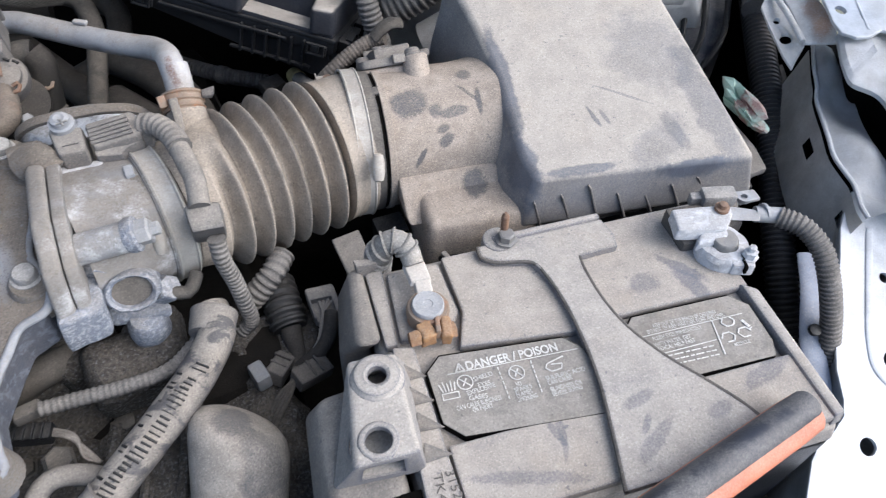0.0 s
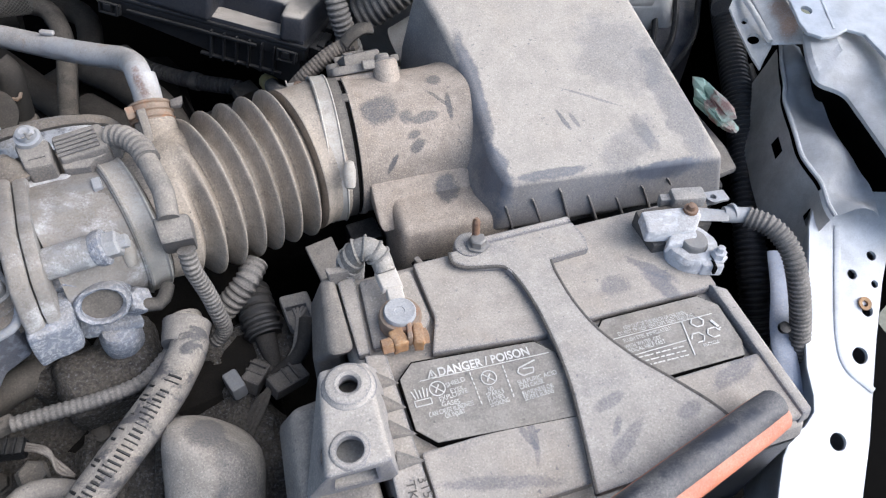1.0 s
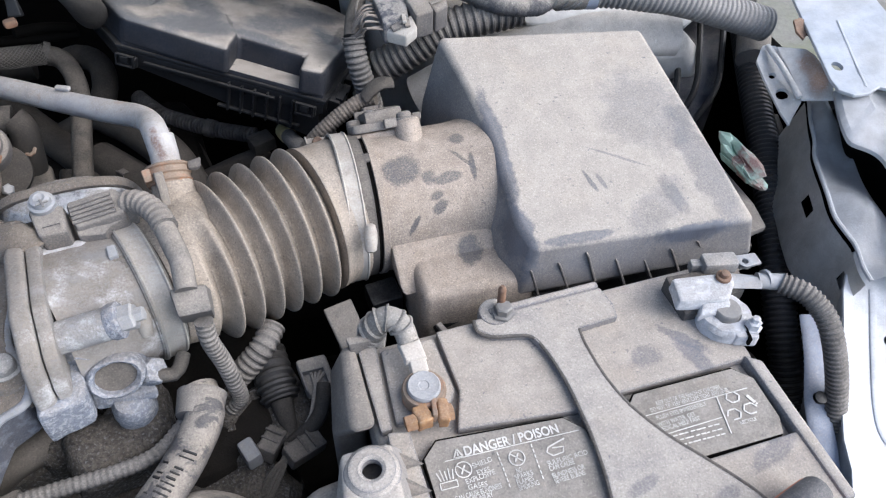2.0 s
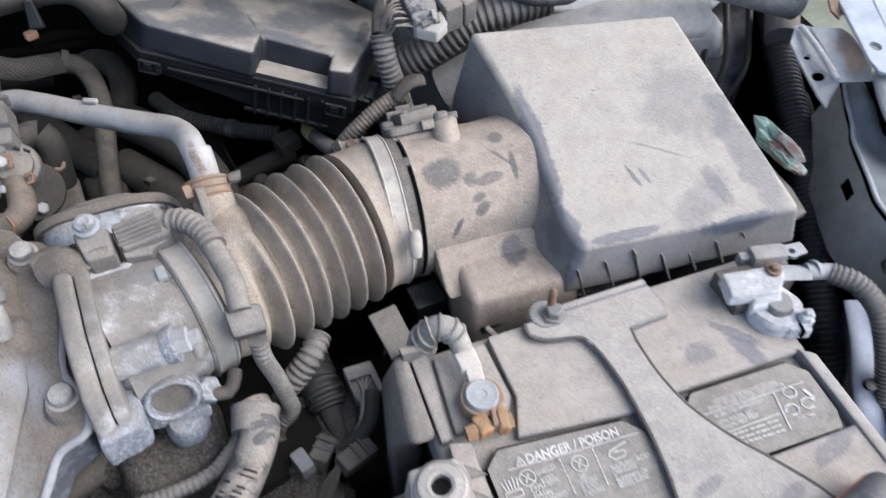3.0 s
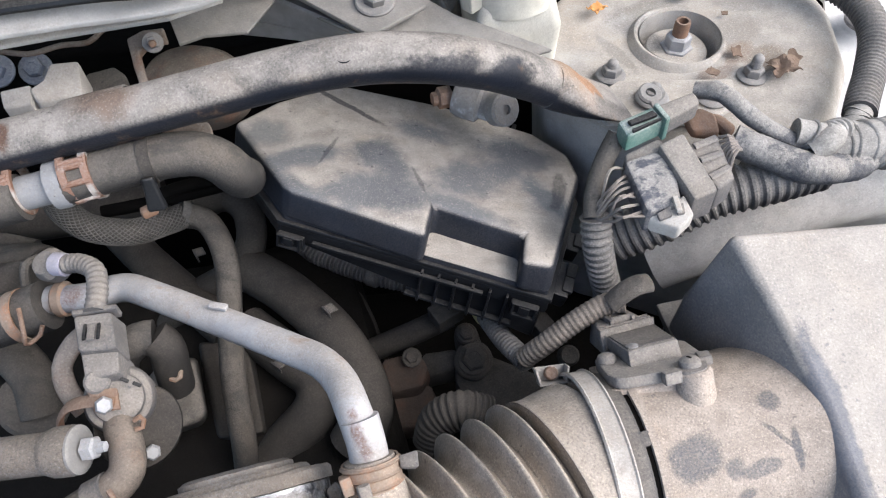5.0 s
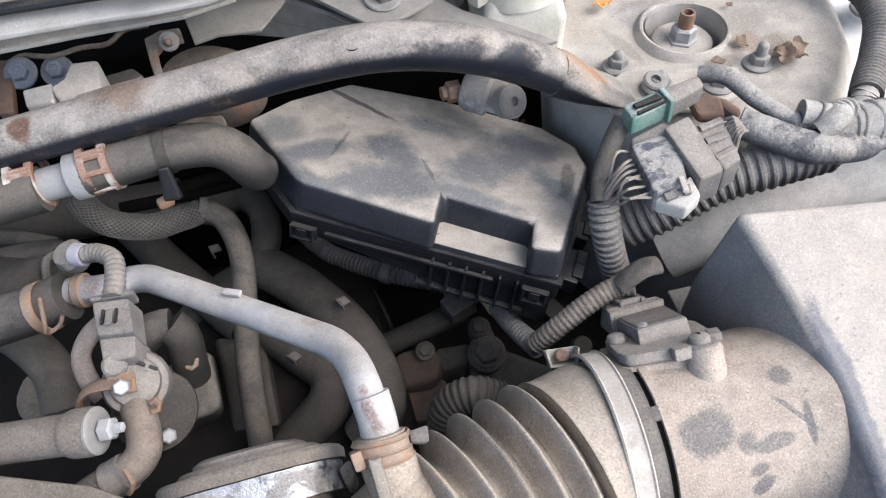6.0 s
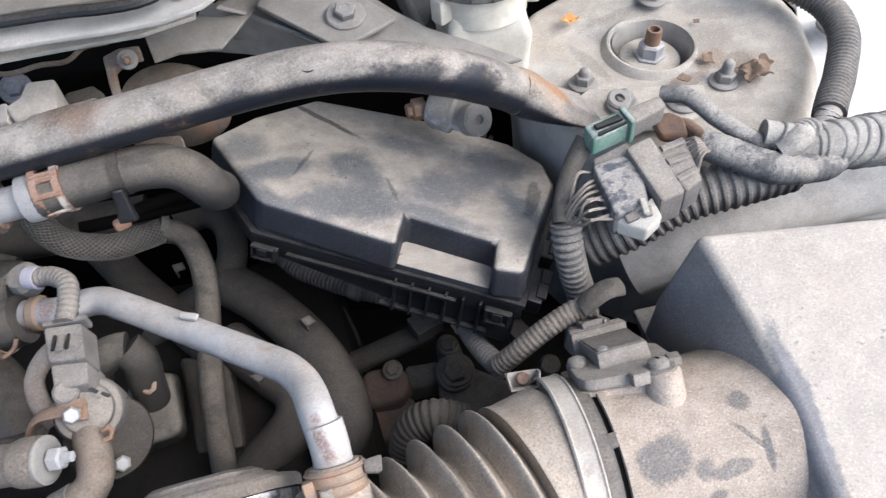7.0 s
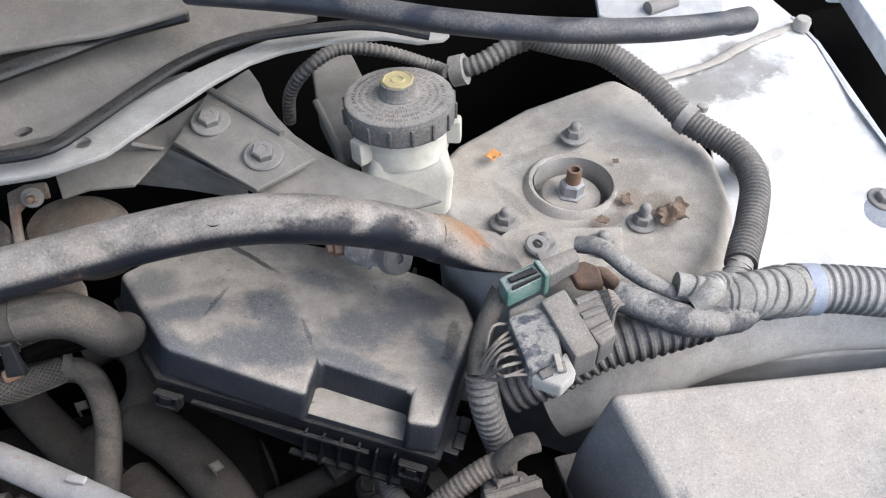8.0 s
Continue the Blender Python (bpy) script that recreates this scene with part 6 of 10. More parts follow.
def cowl():
    root = thing("windscreen_cowl", (-0.25, 0.5, 0.95), "silver-grey cowl panel edge with a black rubber seal", "cowl panel")
    front = [(-0.4510, 0.3730, 1.0500), (-0.3050, 0.3780, 1.0440), (-0.2760, 0.3770, 1.0430), (-0.2480, 0.3770, 1.0430), (-0.2280, 0.3840, 1.0430), (-0.2180, 0.3940, 1.0430), (-0.2010, 0.4100, 1.0430), (-0.1770, 0.4330, 1.0430), (-0.1540, 0.4500, 1.0430), (-0.1340, 0.4570, 1.0430), (-0.1010, 0.4600, 1.0430), (-0.0740, 0.4570, 1.0420), (-0.0550, 0.4490, 1.0400), (-0.0390, 0.4510, 1.0380)]
    rear = [(-0.0340, 0.4540, 1.0390), (-0.0650, 0.4640, 1.0450), (-0.0980, 0.4730, 1.0460), (-0.1250, 0.4730, 1.0460), (-0.1490, 0.4640, 1.0460), (-0.1660, 0.4560, 1.0460), (-0.1880, 0.4430, 1.0460), (-0.2090, 0.4280, 1.0460), (-0.2310, 0.4120, 1.0460), (-0.2530, 0.3950, 1.0460), (-0.2760, 0.3900, 1.0480), (-0.3080, 0.3910, 1.0490), (-0.4540, 0.3860, 1.0540)]
    lip = slab(front + rear, 0.003, 0.0008)
    lip = cut(lip, lathe(Vector((-0.2400, 0.3940, 1.0440)) - Vector((0, 0, 0.02)), (0, 0, 1), ((0.0042, 0), (0.0042, 0.04)), 20))
    part("lip", lip, "paint_mid", root)
    shelf = slab([(-0.4550, 0.3910, 1.0560), (-0.3100, 0.3950, 1.0520), (-0.2750, 0.3910, 1.0520), (-0.2520, 0.3930, 1.0520), (-0.2370, 0.4060, 1.0520), (-0.2070, 0.4320, 1.0520), (-0.1570, 0.4640, 1.0540), (-0.1110, 0.4660, 1.0560), (-0.1080, 0.4680, 1.0750), (-0.2020, 0.4980, 1.0850), (-0.3160, 0.4990, 1.0850), (-0.4720, 0.4740, 1.0880)], 0.003, 0.001)
    shelf = cut(shelf, lathe(Vector((-0.2650, 0.4000, 1.0560)) - Vector((0, 0, 0.03)), (0, 0, 1), ((0.0042, 0), (0.0042, 0.06)), 20))
    part("upper_panel", shelf, "cowl_grey", root)
    part("inner_flange", slab([(-0.2340, 0.4410, 1.0290), (-0.2140, 0.4650, 1.0300), (-0.1920, 0.4740, 1.0300), (-0.1850, 0.4670, 1.0300), (-0.2050, 0.4520, 1.0290)], 0.002, 0.0006), "paint", root, "clean blue-grey flange")
    part("seal", tube([(-0.4500, 0.3840, 1.0580), (-0.3070, 0.3820, 1.0545), (-0.2710, 0.3780, 1.0540), (-0.2510, 0.3790, 1.0540), (-0.2360, 0.3920, 1.0540), (-0.2090, 0.4210, 1.0540), (-0.1860, 0.4410, 1.0545), (-0.1570, 0.4540, 1.0550), (-0.1120, 0.4530, 1.0555), (-0.0820, 0.4460, 1.0560), (-0.0510, 0.4360, 1.0500)], 0.0040, 10, 0.006, flat=0.7), "black", root, "black rubber seal")
    part("top_moulding", tube([(-0.4370, 0.3870, 1.0780), (-0.3020, 0.4070, 1.0750), (-0.2540, 0.4240, 1.0750), (-0.2180, 0.4420, 1.0750), (-0.1790, 0.4420, 1.0800)], 0.006, 12, 0.006, flat=0.6), "black", root)
    part("upper_trim", slab([(-0.4280, 0.3880, 1.0900), (-0.2990, 0.4130, 1.0830), (-0.2670, 0.4270, 1.0830), (-0.2170, 0.4290, 1.0830), (-0.1780, 0.4380, 1.0850), (-0.1760, 0.4630, 1.0900), (-0.3050, 0.4820, 1.1000), (-0.4610, 0.4700, 1.1000)], 0.004, 0.0015), "cowl_grey", root)
    part("inner_face", slab([(-0.4910, 0.4080, 1.0200), (-0.3280, 0.4090, 1.0200), (-0.2680, 0.4080, 1.0200), (-0.2400, 0.4240, 1.0150), (-0.2370, 0.4640, 1.0200), (-0.3320, 0.4490, 1.0300), (-0.5020, 0.4470, 1.0300)], 0.003, 0.001), "paint_dirty", root)
    hose = thing("rubber_seal_strip", (-0.0440, 0.3240, 1.1100), "long dark rubber seal strip lying along the cowl", "seal strip")
    part("strip", tube([(-0.1730, 0.4100, 1.1050), (-0.1120, 0.3720, 1.1080), (-0.0640, 0.3400, 1.1080), (-0.0200, 0.3220, 1.1060), (0.0270, 0.3200, 1.1000), (0.0730, 0.3300, 1.0920), (0.0750, 0.3300, 1.0920)], 0.0054, 16, 0.008), "grip", hose)
    part("end_cap", lathe((0.0740, 0.3300, 1.0920), (1, 0.1, -0.05), ((0.0056, -0.010), (0.0060, -0.008), (0.0060, 0.002), (0.0045, 0.004)), 18), "grip", hose)


cowl()


def gusset():
    root = thing("cowl_gusset", (-0.17, 0.43, 0.95), "grey pressed steel gusset with two hex bolts", "gusset bracket")
    part("plate", slab([(-0.2300, 0.4390, 1.0100), (-0.2070, 0.4610, 1.0080), (-0.1830, 0.4890, 1.0040), (-0.1570, 0.5020, 1.0100), (-0.1520, 0.4860, 1.0080), (-0.1500, 0.4690, 1.0050), (-0.1450, 0.4540, 1.0010), (-0.1370, 0.4400, 0.9960), (-0.1260, 0.4260, 0.9920),
                        (-0.1090, 0.4130, 0.9850), (-0.0850, 0.3970, 0.9800), (-0.0600, 0.3800, 0.9740), (-0.1100, 0.3770, 0.9720), (-0.1660, 0.4020, 0.9890), (-0.1890, 0.4230, 0.9930), (-0.2110, 0.4480, 0.9950)], 0.003, 0.0012), "gusset_metal", root)
    raised = part("raised_plate", slab([(-0.2070, 0.4420, 1.0040), (-0.1830, 0.4790, 1.0120), (-0.1440, 0.4300, 1.0040), (-0.1280, 0.4100, 0.9980), (-0.1640, 0.3910, 0.9980)], 0.0035, 0.0012), "gusset_metal", root)
    part("fold", tube([(-0.1830, 0.4790, 1.0130), (-0.1620, 0.4530, 1.0090), (-0.1440, 0.4300, 1.0050)], 0.0022, 8, 0.005), "gusset_metal", root)
    # rolled channel below, in two steps
    high = [Vector(p) for p in ((-0.2310, 0.4430, 1.0100), (-0.2120, 0.4510, 0.9940), (-0.1880, 0.4250, 0.9920), (-0.1660, 0.4040, 0.9880))]
    low = [Vector(p) for p in ((-0.2680, 0.4630, 0.9750), (-0.2400, 0.4520, 0.9750), (-0.2070, 0.4360, 0.9750), (-0.1780, 0.4250, 0.9700))]
    rows = [[p.lerp(q, f) + Vector((0, -0.3, 1)) * lift for p, q in zip(high, low)] for f, lift in ((0, 0), (0.08, 0.0035), (0.22, 0.0045), (0.34, 0.001), (0.42, -0.003), (0.60, -0.0025), (0.74, 0.001), (0.86, 0.0015), (1.0, -0.004))]
    part("channel", solid(skin(bmesh.new(), rows, cap=False, closed=False), 0.002), "channel_lit", root, "rolled channel, painted lighter for the light on it", angle=60)
    part("back_flange", slab([(-0.2750, 0.4410, 0.9990), (-0.2460, 0.4470, 1.0000), (-0.2300, 0.4610, 1.0010), (-0.2080, 0.4700, 1.0010), (-0.2090, 0.4500, 0.9970), (-0.2320, 0.4220, 0.9930), (-0.2570, 0.4260, 0.9930), (-0.2710, 0.4220, 0.9930)], 0.002, 0.0006), "gusset_metal", root)
    for at in ((-0.1840, 0.4500, 1.0075), (-0.1570, 0.4150, 1.0020)):
        hex_bolt("bolt_head", at, (0.05, -0.25, 1), 0.0066, raised, "steel", 1.75)


gusset()


def brake_reservoir():
    c = Vector((-0.0730, 0.4280, 1.0180))
    root = thing("brake_fluid_reservoir", (c.x, c.y, 0.93), "cloudy white brake fluid reservoir with a dusty black cap", "fluid reservoir")
    ax = (0.0, 0.0, 1)
    part("tank", loft([c + Vector(p) for p in ((-0.026, -0.022, -0.095), (0.024, -0.022, -0.095), (0.030, 0.03, -0.095), (-0.022, 0.03, -0.095))], [c + Vector(p) for p in ((-0.029, -0.026, -0.048), (0.027, -0.026, -0.048), (0.032, 0.03, -0.045), (-0.026, 0.03, -0.045))],
                      [c + Vector(p) for p in ((-0.024, -0.022, -0.026), (0.022, -0.022, -0.026), (0.026, 0.025, -0.026), (-0.024, 0.025, -0.026))], bevel=0.006, segments=3), "white_res", root)
    part("neck", lathe(c, ax, ((0.029, -0.034), (0.029, -0.012)), 40), "white_res", root)
    for a in (-150, -20):
        q = c + Vector((0.031 * math.cos(radians(a)), 0.031 * math.sin(radians(a)), -0.022))
        part("ear", block(q, (0.012, 0.010, 0.016), (0, 0, a), 0.002), "white_res", root)
    cap = part("cap", lathe(c, ax, ((0.0318, -0.014), (0.0332, -0.0135), (0.0334, -0.002), (0.0326, 0.0005), (0.0305, 0.0012), (0.0115, 0.0022)), 64), "cap", root, "round knurled black cap")
    part("knob", lathe(c + Vector((0, 0, 0.0015)), ax, ((0.0128, 0), (0.0112, 0.003), (0.0105, 0.009), (0.0098, 0.0095)), 32), "cap", cap)
    part("knob_mark", lathe(c + Vector((0, 0, 0.0108)), ax, ((0.0098, 0), (0.0098, 0.001), (0.0088, 0.0014), (0.0084, 0.0009), (0.0046, 0.0009), (0.0042, 0.0014), (0.0030, 0.0014), (0.0028, 0.0008)), 8), "yellow", cap, "yellow octagonal mark")
    for k in range(16):
        a = 2 * math.pi * k / 16
        part("grip_rib", block(c + Vector((0.0334 * math.cos(a), 0.0334 * math.sin(a), -0.0075)), (0.0026, 0.0022, 0.011), (0, 0, math.degrees(a)), 0.0007), "cap", cap)
    rnd = random.Random(8)
    for row in range(4):
        r0, marks = 0.0148 + 0.0040 * row, []
        for n in range(56 + 16 * row):
            a = 2 * math.pi * (n + 0.4 * rnd.random()) / (56 + 16 * row)
            if rnd.random() > 0.12:
                marks.append(block(c + Vector((r0 * math.cos(a), r0 * math.sin(a), 0.00200 - 0.0008 * (r0 - 0.0115) / 0.019)), (0.0026 * rnd.uniform(0.5, 1.1), 0.0004, 0.0004), (0, 0, math.degrees(a)), 0.0))
        part("print_row", joined(*marks), "case_dark", cap)
    bb = thing("booster_bracket", (-0.1050, 0.5250, 0.9500), "dusty grey-brown panel beside the brake fluid reservoir", "panel")
    part("panel", slab([(-0.1150, 0.5430, 0.9850), (-0.0840, 0.5470, 0.9850), (-0.0800, 0.5070, 0.9800), (-0.0950, 0.4570, 0.9700), (-0.1090, 0.4410, 0.9650), (-0.1180, 0.4980, 0.9750)], 0.02, 0.003), "paint_grey", bb)
    part("ridge", tube([(-0.1180, 0.5000, 0.9780), (-0.1130, 0.4690, 0.9720), (-0.1090, 0.4400, 0.9670)], 0.0025, 8, 0.005), "paint_grey", bb)
    cyl = thing("master_cylinder", (-0.1050, 0.3970, 0.9300), "grey cast master cylinder end below the strut bar", "master cylinder")
    part("body", lathe((-0.1160, 0.3960, 0.9400), Vector((-0.0840, 0.3750, 0.9350)) - Vector((-0.1160, 0.3960, 0.9400)), ((0.012, 0), (0.0135, 0.004), (0.0135, 0.016), (0.0105, 0.018), (0.0105, 0.028), (0.008, 0.029)), 24), "alu", cyl)
    part("end_plug", lathe((-0.0950, 0.3750, 0.9400), (0.4, -0.75, 0.5), ((0.0105, 0), (0.0105, 0.008), (0.009, 0.0095), (0.003, 0.0095), (0.003, 0.007)), 22), "alu", cyl)
    part("line_nut", lathe((-0.1200, 0.3950, 0.9400), (-1, -0.1, 0.1), ((0.007, 0), (0.007, 0.008), (0.0045, 0.009), (0.0045, 0.012)), 6), "rust", cyl)
    w = thing("wiring_loom", (-0.1270, 0.5030, 1.0000), "black braided wire beside the brake fluid reservoir", "wiring loom", "wiring looms")
    part("sleeve", tube([(-0.1380, 0.4940, 0.9700), (-0.1340, 0.4880, 0.9950), (-0.1200, 0.4820, 1.0150), (-0.0980, 0.4900, 1.0200), (-0.0700, 0.4870, 1.0150), (-0.0400, 0.4870, 1.0000), (-0.0310, 0.4750, 1.0000)], 0.0045, 12, pitch=0.0034, depth=0.0006), "loom", w)


brake_reservoir()


# ---- harness over the wing ----
def harness():
    main = thing("main_harness", (0.08, 0.27, 0.93), "thick dusty corrugated wiring harness with cloth tape", "wiring harness")
    part("sleeve", tube([(0.1090, 0.2730, 0.9550), (0.1300, 0.2680, 0.9550), (0.1570, 0.2590, 0.9530), (0.1970, 0.2500, 0.9450), (0.2670, 0.2380, 0.9200)], 0.0138, 20, pitch=0.0045, depth=0.0011), "loom_grey", main)
    part("band", tube([(0.1140, 0.2720, 0.9550), (0.1220, 0.2700, 0.9550)], 0.0145, 20, 0.004), "blue_band", main, "blue-grey tape band")
    part("taped_joint", tube([(0.0560, 0.2790, 0.9530), (0.0720, 0.2760, 0.9560), (0.0880, 0.2740, 0.9570), (0.1120, 0.2720, 0.9550)], 0.0125, 18, 0.002, r_end=0.0142, wobble=0.13), "tape", main, "cloth tape wrapping")
    part("branch", tube([(0.0100, 0.2890, 0.9660), (0.0220, 0.2790, 0.9640), (0.0430, 0.2670, 0.9580), (0.0700, 0.2660, 0.9530), (0.0850, 0.2710, 0.9550)], 0.0086, 18, pitch=0.0040, depth=0.0002, wobble=0.09), "tape_worn", main)
    part("thin_branch", tube([(-0.0030, 0.3150, 0.9820), (0.0070, 0.3060, 0.9850), (0.0210, 0.2940, 0.9750), (0.0370, 0.2830, 0.9660), (0.0580, 0.2760, 0.9580)], 0.0047, 16, 0.002, wobble=0.10), "tape_worn", main)
    part("under_loom", tube([(-0.0480, 0.2860, 0.9050), (-0.0260, 0.2820, 0.9180), (0.0010, 0.2800, 0.9340), (0.0280, 0.2760, 0.9420), (0.0620, 0.2760, 0.9450)], 0.0138, 18, pitch=0.0055, depth=0.0014), "loom", main)
    part("tower_loom", tube([(0.0910, 0.2960, 0.9580), (0.1000, 0.3070, 0.9580), (0.1170, 0.3270, 0.9580), (0.1350, 0.3550, 0.9620), (0.1370, 0.3820, 0.9660), (0.1190, 0.4120, 0.9720), (0.1030, 0.4420, 0.9850), (0.0780, 0.4660, 1.0000), (0.0500, 0.4690, 1.0100), (0.0220, 0.4730, 1.0200)],
                            0.0092, 16, pitch=0.0032, depth=0.0008), "loom", main)
    part("reservoir_loom", tube([(0.0360, 0.4770, 1.0150), (0.0120, 0.4760, 1.0100), (-0.0070, 0.4760, 1.0020), (-0.0250, 0.4820, 0.9950)], 0.0068, 14, pitch=0.0044, depth=0.0008), "loom", main)
    for a, b in (((0.1150, 0.4170, 0.9740), (0.1190, 0.4110, 0.9720)), ((-0.0250, 0.4820, 0.9950), (-0.0170, 0.4780, 0.9980))):
        part("tape_band", tube([a, b], 0.0102, 14, 0.004, wobble=0.06), "tape", main)
    part("side_tape", tube([(0.0420, 0.2840, 0.9680), (0.0560, 0.2790, 0.9660), (0.0710, 0.2800, 0.9620), (0.0840, 0.2790, 0.9580)], 0.0072, 14, 0.002, wobble=0.2), "tape", main)
    part("side_tape", tube([(0.0470, 0.2730, 0.9630), (0.0560, 0.2740, 0.9680), (0.0650, 0.2810, 0.9660)], 0.0065, 12, 0.002, wobble=0.2), "tape", main)
    part("loom_root", tube([(0.0910, 0.2960, 0.9580), (0.0830, 0.2880, 0.9580), (0.0730, 0.2810, 0.9570), (0.0640, 0.2780, 0.9560)], 0.0070, 14, 0.002, r_end=0.0085, wobble=0.1), "tape", main)
    joint = [ob for ob in main.children if ob.name.startswith("taped_joint")][0]
    wound([(0.0560, 0.2790, 0.9530), (0.0720, 0.2760, 0.9560), (0.0880, 0.2740, 0.9570), (0.1120, 0.2720, 0.9550)], 0.0122, 0.0065, joint, "tape", 0.15, 0.97, 8, 0.0142)
    wound([(0.0910, 0.2960, 0.9580), (0.0830, 0.2880, 0.9580), (0.0730, 0.2810, 0.9570)], 0.0070, 0.003, joint, "tape", 0.05, 0.9, 4)
    wound([(0.0420, 0.2840, 0.9680), (0.0550, 0.2780, 0.9670), (0.0690, 0.2810, 0.9650)], 0.0072, 0.004, joint, "tape", 0.2, 0.9, 5)
    clip = thing("harness_clip", (0.1630, 0.3840, 0.9450), "round grey plastic clip pad under the loom", "clip")
    part("pad", lathe((0.1520, 0.3810, 0.9470), (0.05, -0.05, 1), ((0.013, 0), (0.013, 0.002), (0.011, 0.0035)), 28), "loom_grey", clip)
    part("nub", lathe((0.1470, 0.4390, 0.9580), (0.05, -0.05, 1), ((0.004, 0), (0.004, 0.004), (0.002, 0.005)), 14), "loom_grey", clip)

    # plug block in front of the harness
    block_root = thing("wiring_connector", (-0.04, 0.27, 0.93), "dusty grey multi-pin connector block with a white lever", "connector")
    a = [(-0.0510, 0.2890, 0.9680), (-0.0340, 0.2900, 0.9700), (-0.0260, 0.2830, 0.9690), (-0.0310, 0.2580, 0.9620), (-0.0500, 0.2580, 0.9620)]
    part("cover", slab(a, 0.018, 0.0025), "blotch", block_root, "blotchy dark connector cover")
    part("lever", slab([(-0.0490, 0.2610, 0.9580), (-0.0320, 0.2610, 0.9610), (-0.0280, 0.2640, 0.9630), (-0.0260, 0.2530, 0.9580), (-0.0360, 0.2480, 0.9550), (-0.0470, 0.2570, 0.9550)], 0.009, 0.0015), "white_plastic", block_root, "pale lever")
    part("lever_bar", block((-0.0350, 0.2570, 0.9640), (0.003, 0.010, 0.002), (0, 0, -10), 0.0005), "white_plastic", block_root)
    part("housing", slab([(-0.0330, 0.2900, 0.9740), (-0.0180, 0.2930, 0.9760), (-0.0120, 0.2590, 0.9660), (-0.0260, 0.2570, 0.9650)], 0.020, 0.002), "case", block_root)
    part("housing", slab([(-0.0190, 0.2860, 0.9700), (-0.0000, 0.2890, 0.9720), (0.0010, 0.2660, 0.9640), (-0.0100, 0.2620, 0.9620)], 0.018, 0.002), "case", block_root)
    for k in range(7):
        f = k / 6
        s = Vector((-0.0010, 0.2900, 0.9680)).lerp(Vector((-0.0000, 0.2710, 0.9620)), f)
        part("wire", tube([s, s.lerp(Vector((0.0080, 0.2820, 0.9720)), 0.5) + Vector((0, 0, 0.004)), Vector((0.0130, 0.2850, 0.9660)) + Vector((0, -0.004 * f, 0))], 0.0009, 6, 0.004), "pale_wire", block_root)
    for k in range(9):
        f = k / 8
        s = Vector((-0.0490, 0.2900, 0.9600)).lerp(Vector((-0.0470, 0.2600, 0.9550)), f)
        end = Vector((-0.0710, 0.2730, 0.9470)).lerp(Vector((-0.0680, 0.2680, 0.9470)), f)
        bow = Vector((-0.0610, 0.2820, 0.9660)).lerp(Vector((-0.0600, 0.2580, 0.9600)), f)
        jog = Vector((0.0016 * math.sin(7 * k), 0.0022 * math.sin(4 * k + 1), 0.0020 * math.cos(5 * k)))
        part("wire", tube([s, bow + jog, end.lerp(bow, 0.4) - jog * 0.7, end, end + Vector((0.001, -0.004, -0.012))], 0.00085, 6, 0.003), "pale_wire" if k % 3 else "wire", block_root)
    part("sleeve", tube([(-0.0690, 0.2750, 0.9440), (-0.0690, 0.2670, 0.9300), (-0.0660, 0.2620, 0.9120), (-0.0610, 0.2590, 0.8900), (-0.0590, 0.2590, 0.8600)], 0.0086, 14, pitch=0.004, depth=0.001), "loom", block_root)
    part("riser", tube([(-0.0710, 0.2730, 0.9450), (-0.0660, 0.2860, 0.9530), (-0.0570, 0.2980, 0.9620), (-0.0490, 0.3040, 0.9720)], 0.0055, 12, 0.006), "rubber", block_root)
    part("back_shell", slab([(-0.0480, 0.2950, 0.9660), (-0.0300, 0.2960, 0.9720), (-0.0280, 0.2920, 0.9720), (-0.0260, 0.2830, 0.9670), (-0.0490, 0.2900, 0.9640)], 0.016, 0.0015), "case", block_root)
    for p, q in (((-0.0150, 0.2850, 0.9720), (-0.0020, 0.2870, 0.9730)), ((-0.0150, 0.2770, 0.9700), (-0.0020, 0.2790, 0.9700)), ((-0.0130, 0.2680, 0.9660), (-0.0010, 0.2710, 0.9670))):
        part("housing_step", tube([p, q], 0.0022, 6, 0.004, flat=0.5), "case", block_root)
    for ring in ([(-0.0450, 0.2570, 0.9600), (-0.0380, 0.2580, 0.9620), (-0.0380, 0.2540, 0.9600), (-0.0440, 0.2540, 0.9580)], [(-0.0350, 0.2580, 0.9620), (-0.0310, 0.2580, 0.9630), (-0.0310, 0.2540, 0.9600), (-0.0350, 0.2540, 0.9600)]):
        part("lever_cell", slab(ring, 0.002, 0.0004), "case", block_root)
    eye = part("eyelet", lathe((-0.0170, 0.3360, 0.9650), (0.1, -0.3, 1), ((0.0030, 0), (0.0068, 0), (0.0070, 0.0014), (0.0060, 0.0024), (0.0030, 0.0024)), 24, ring=True), "steel", block_root)
    part("eyelet_tail", slab([(-0.0190, 0.3310, 0.9660), (-0.0140, 0.3310, 0.9660), (-0.0150, 0.3220, 0.9640), (-0.0190, 0.3220, 0.9640)], 0.002, 0.0006), "steel", eye)
    g = thing("green_connector", (-0.0330, 0.3160, 0.9650), "small green plug with a grey socket and wire", "connector")
    part("plug", slab([(-0.0520, 0.3020, 0.9840), (-0.0310, 0.3060, 0.9860), (-0.0270, 0.2970, 0.9840), (-0.0500, 0.2920, 0.9820)], 0.012, 0.0018), "green", g)
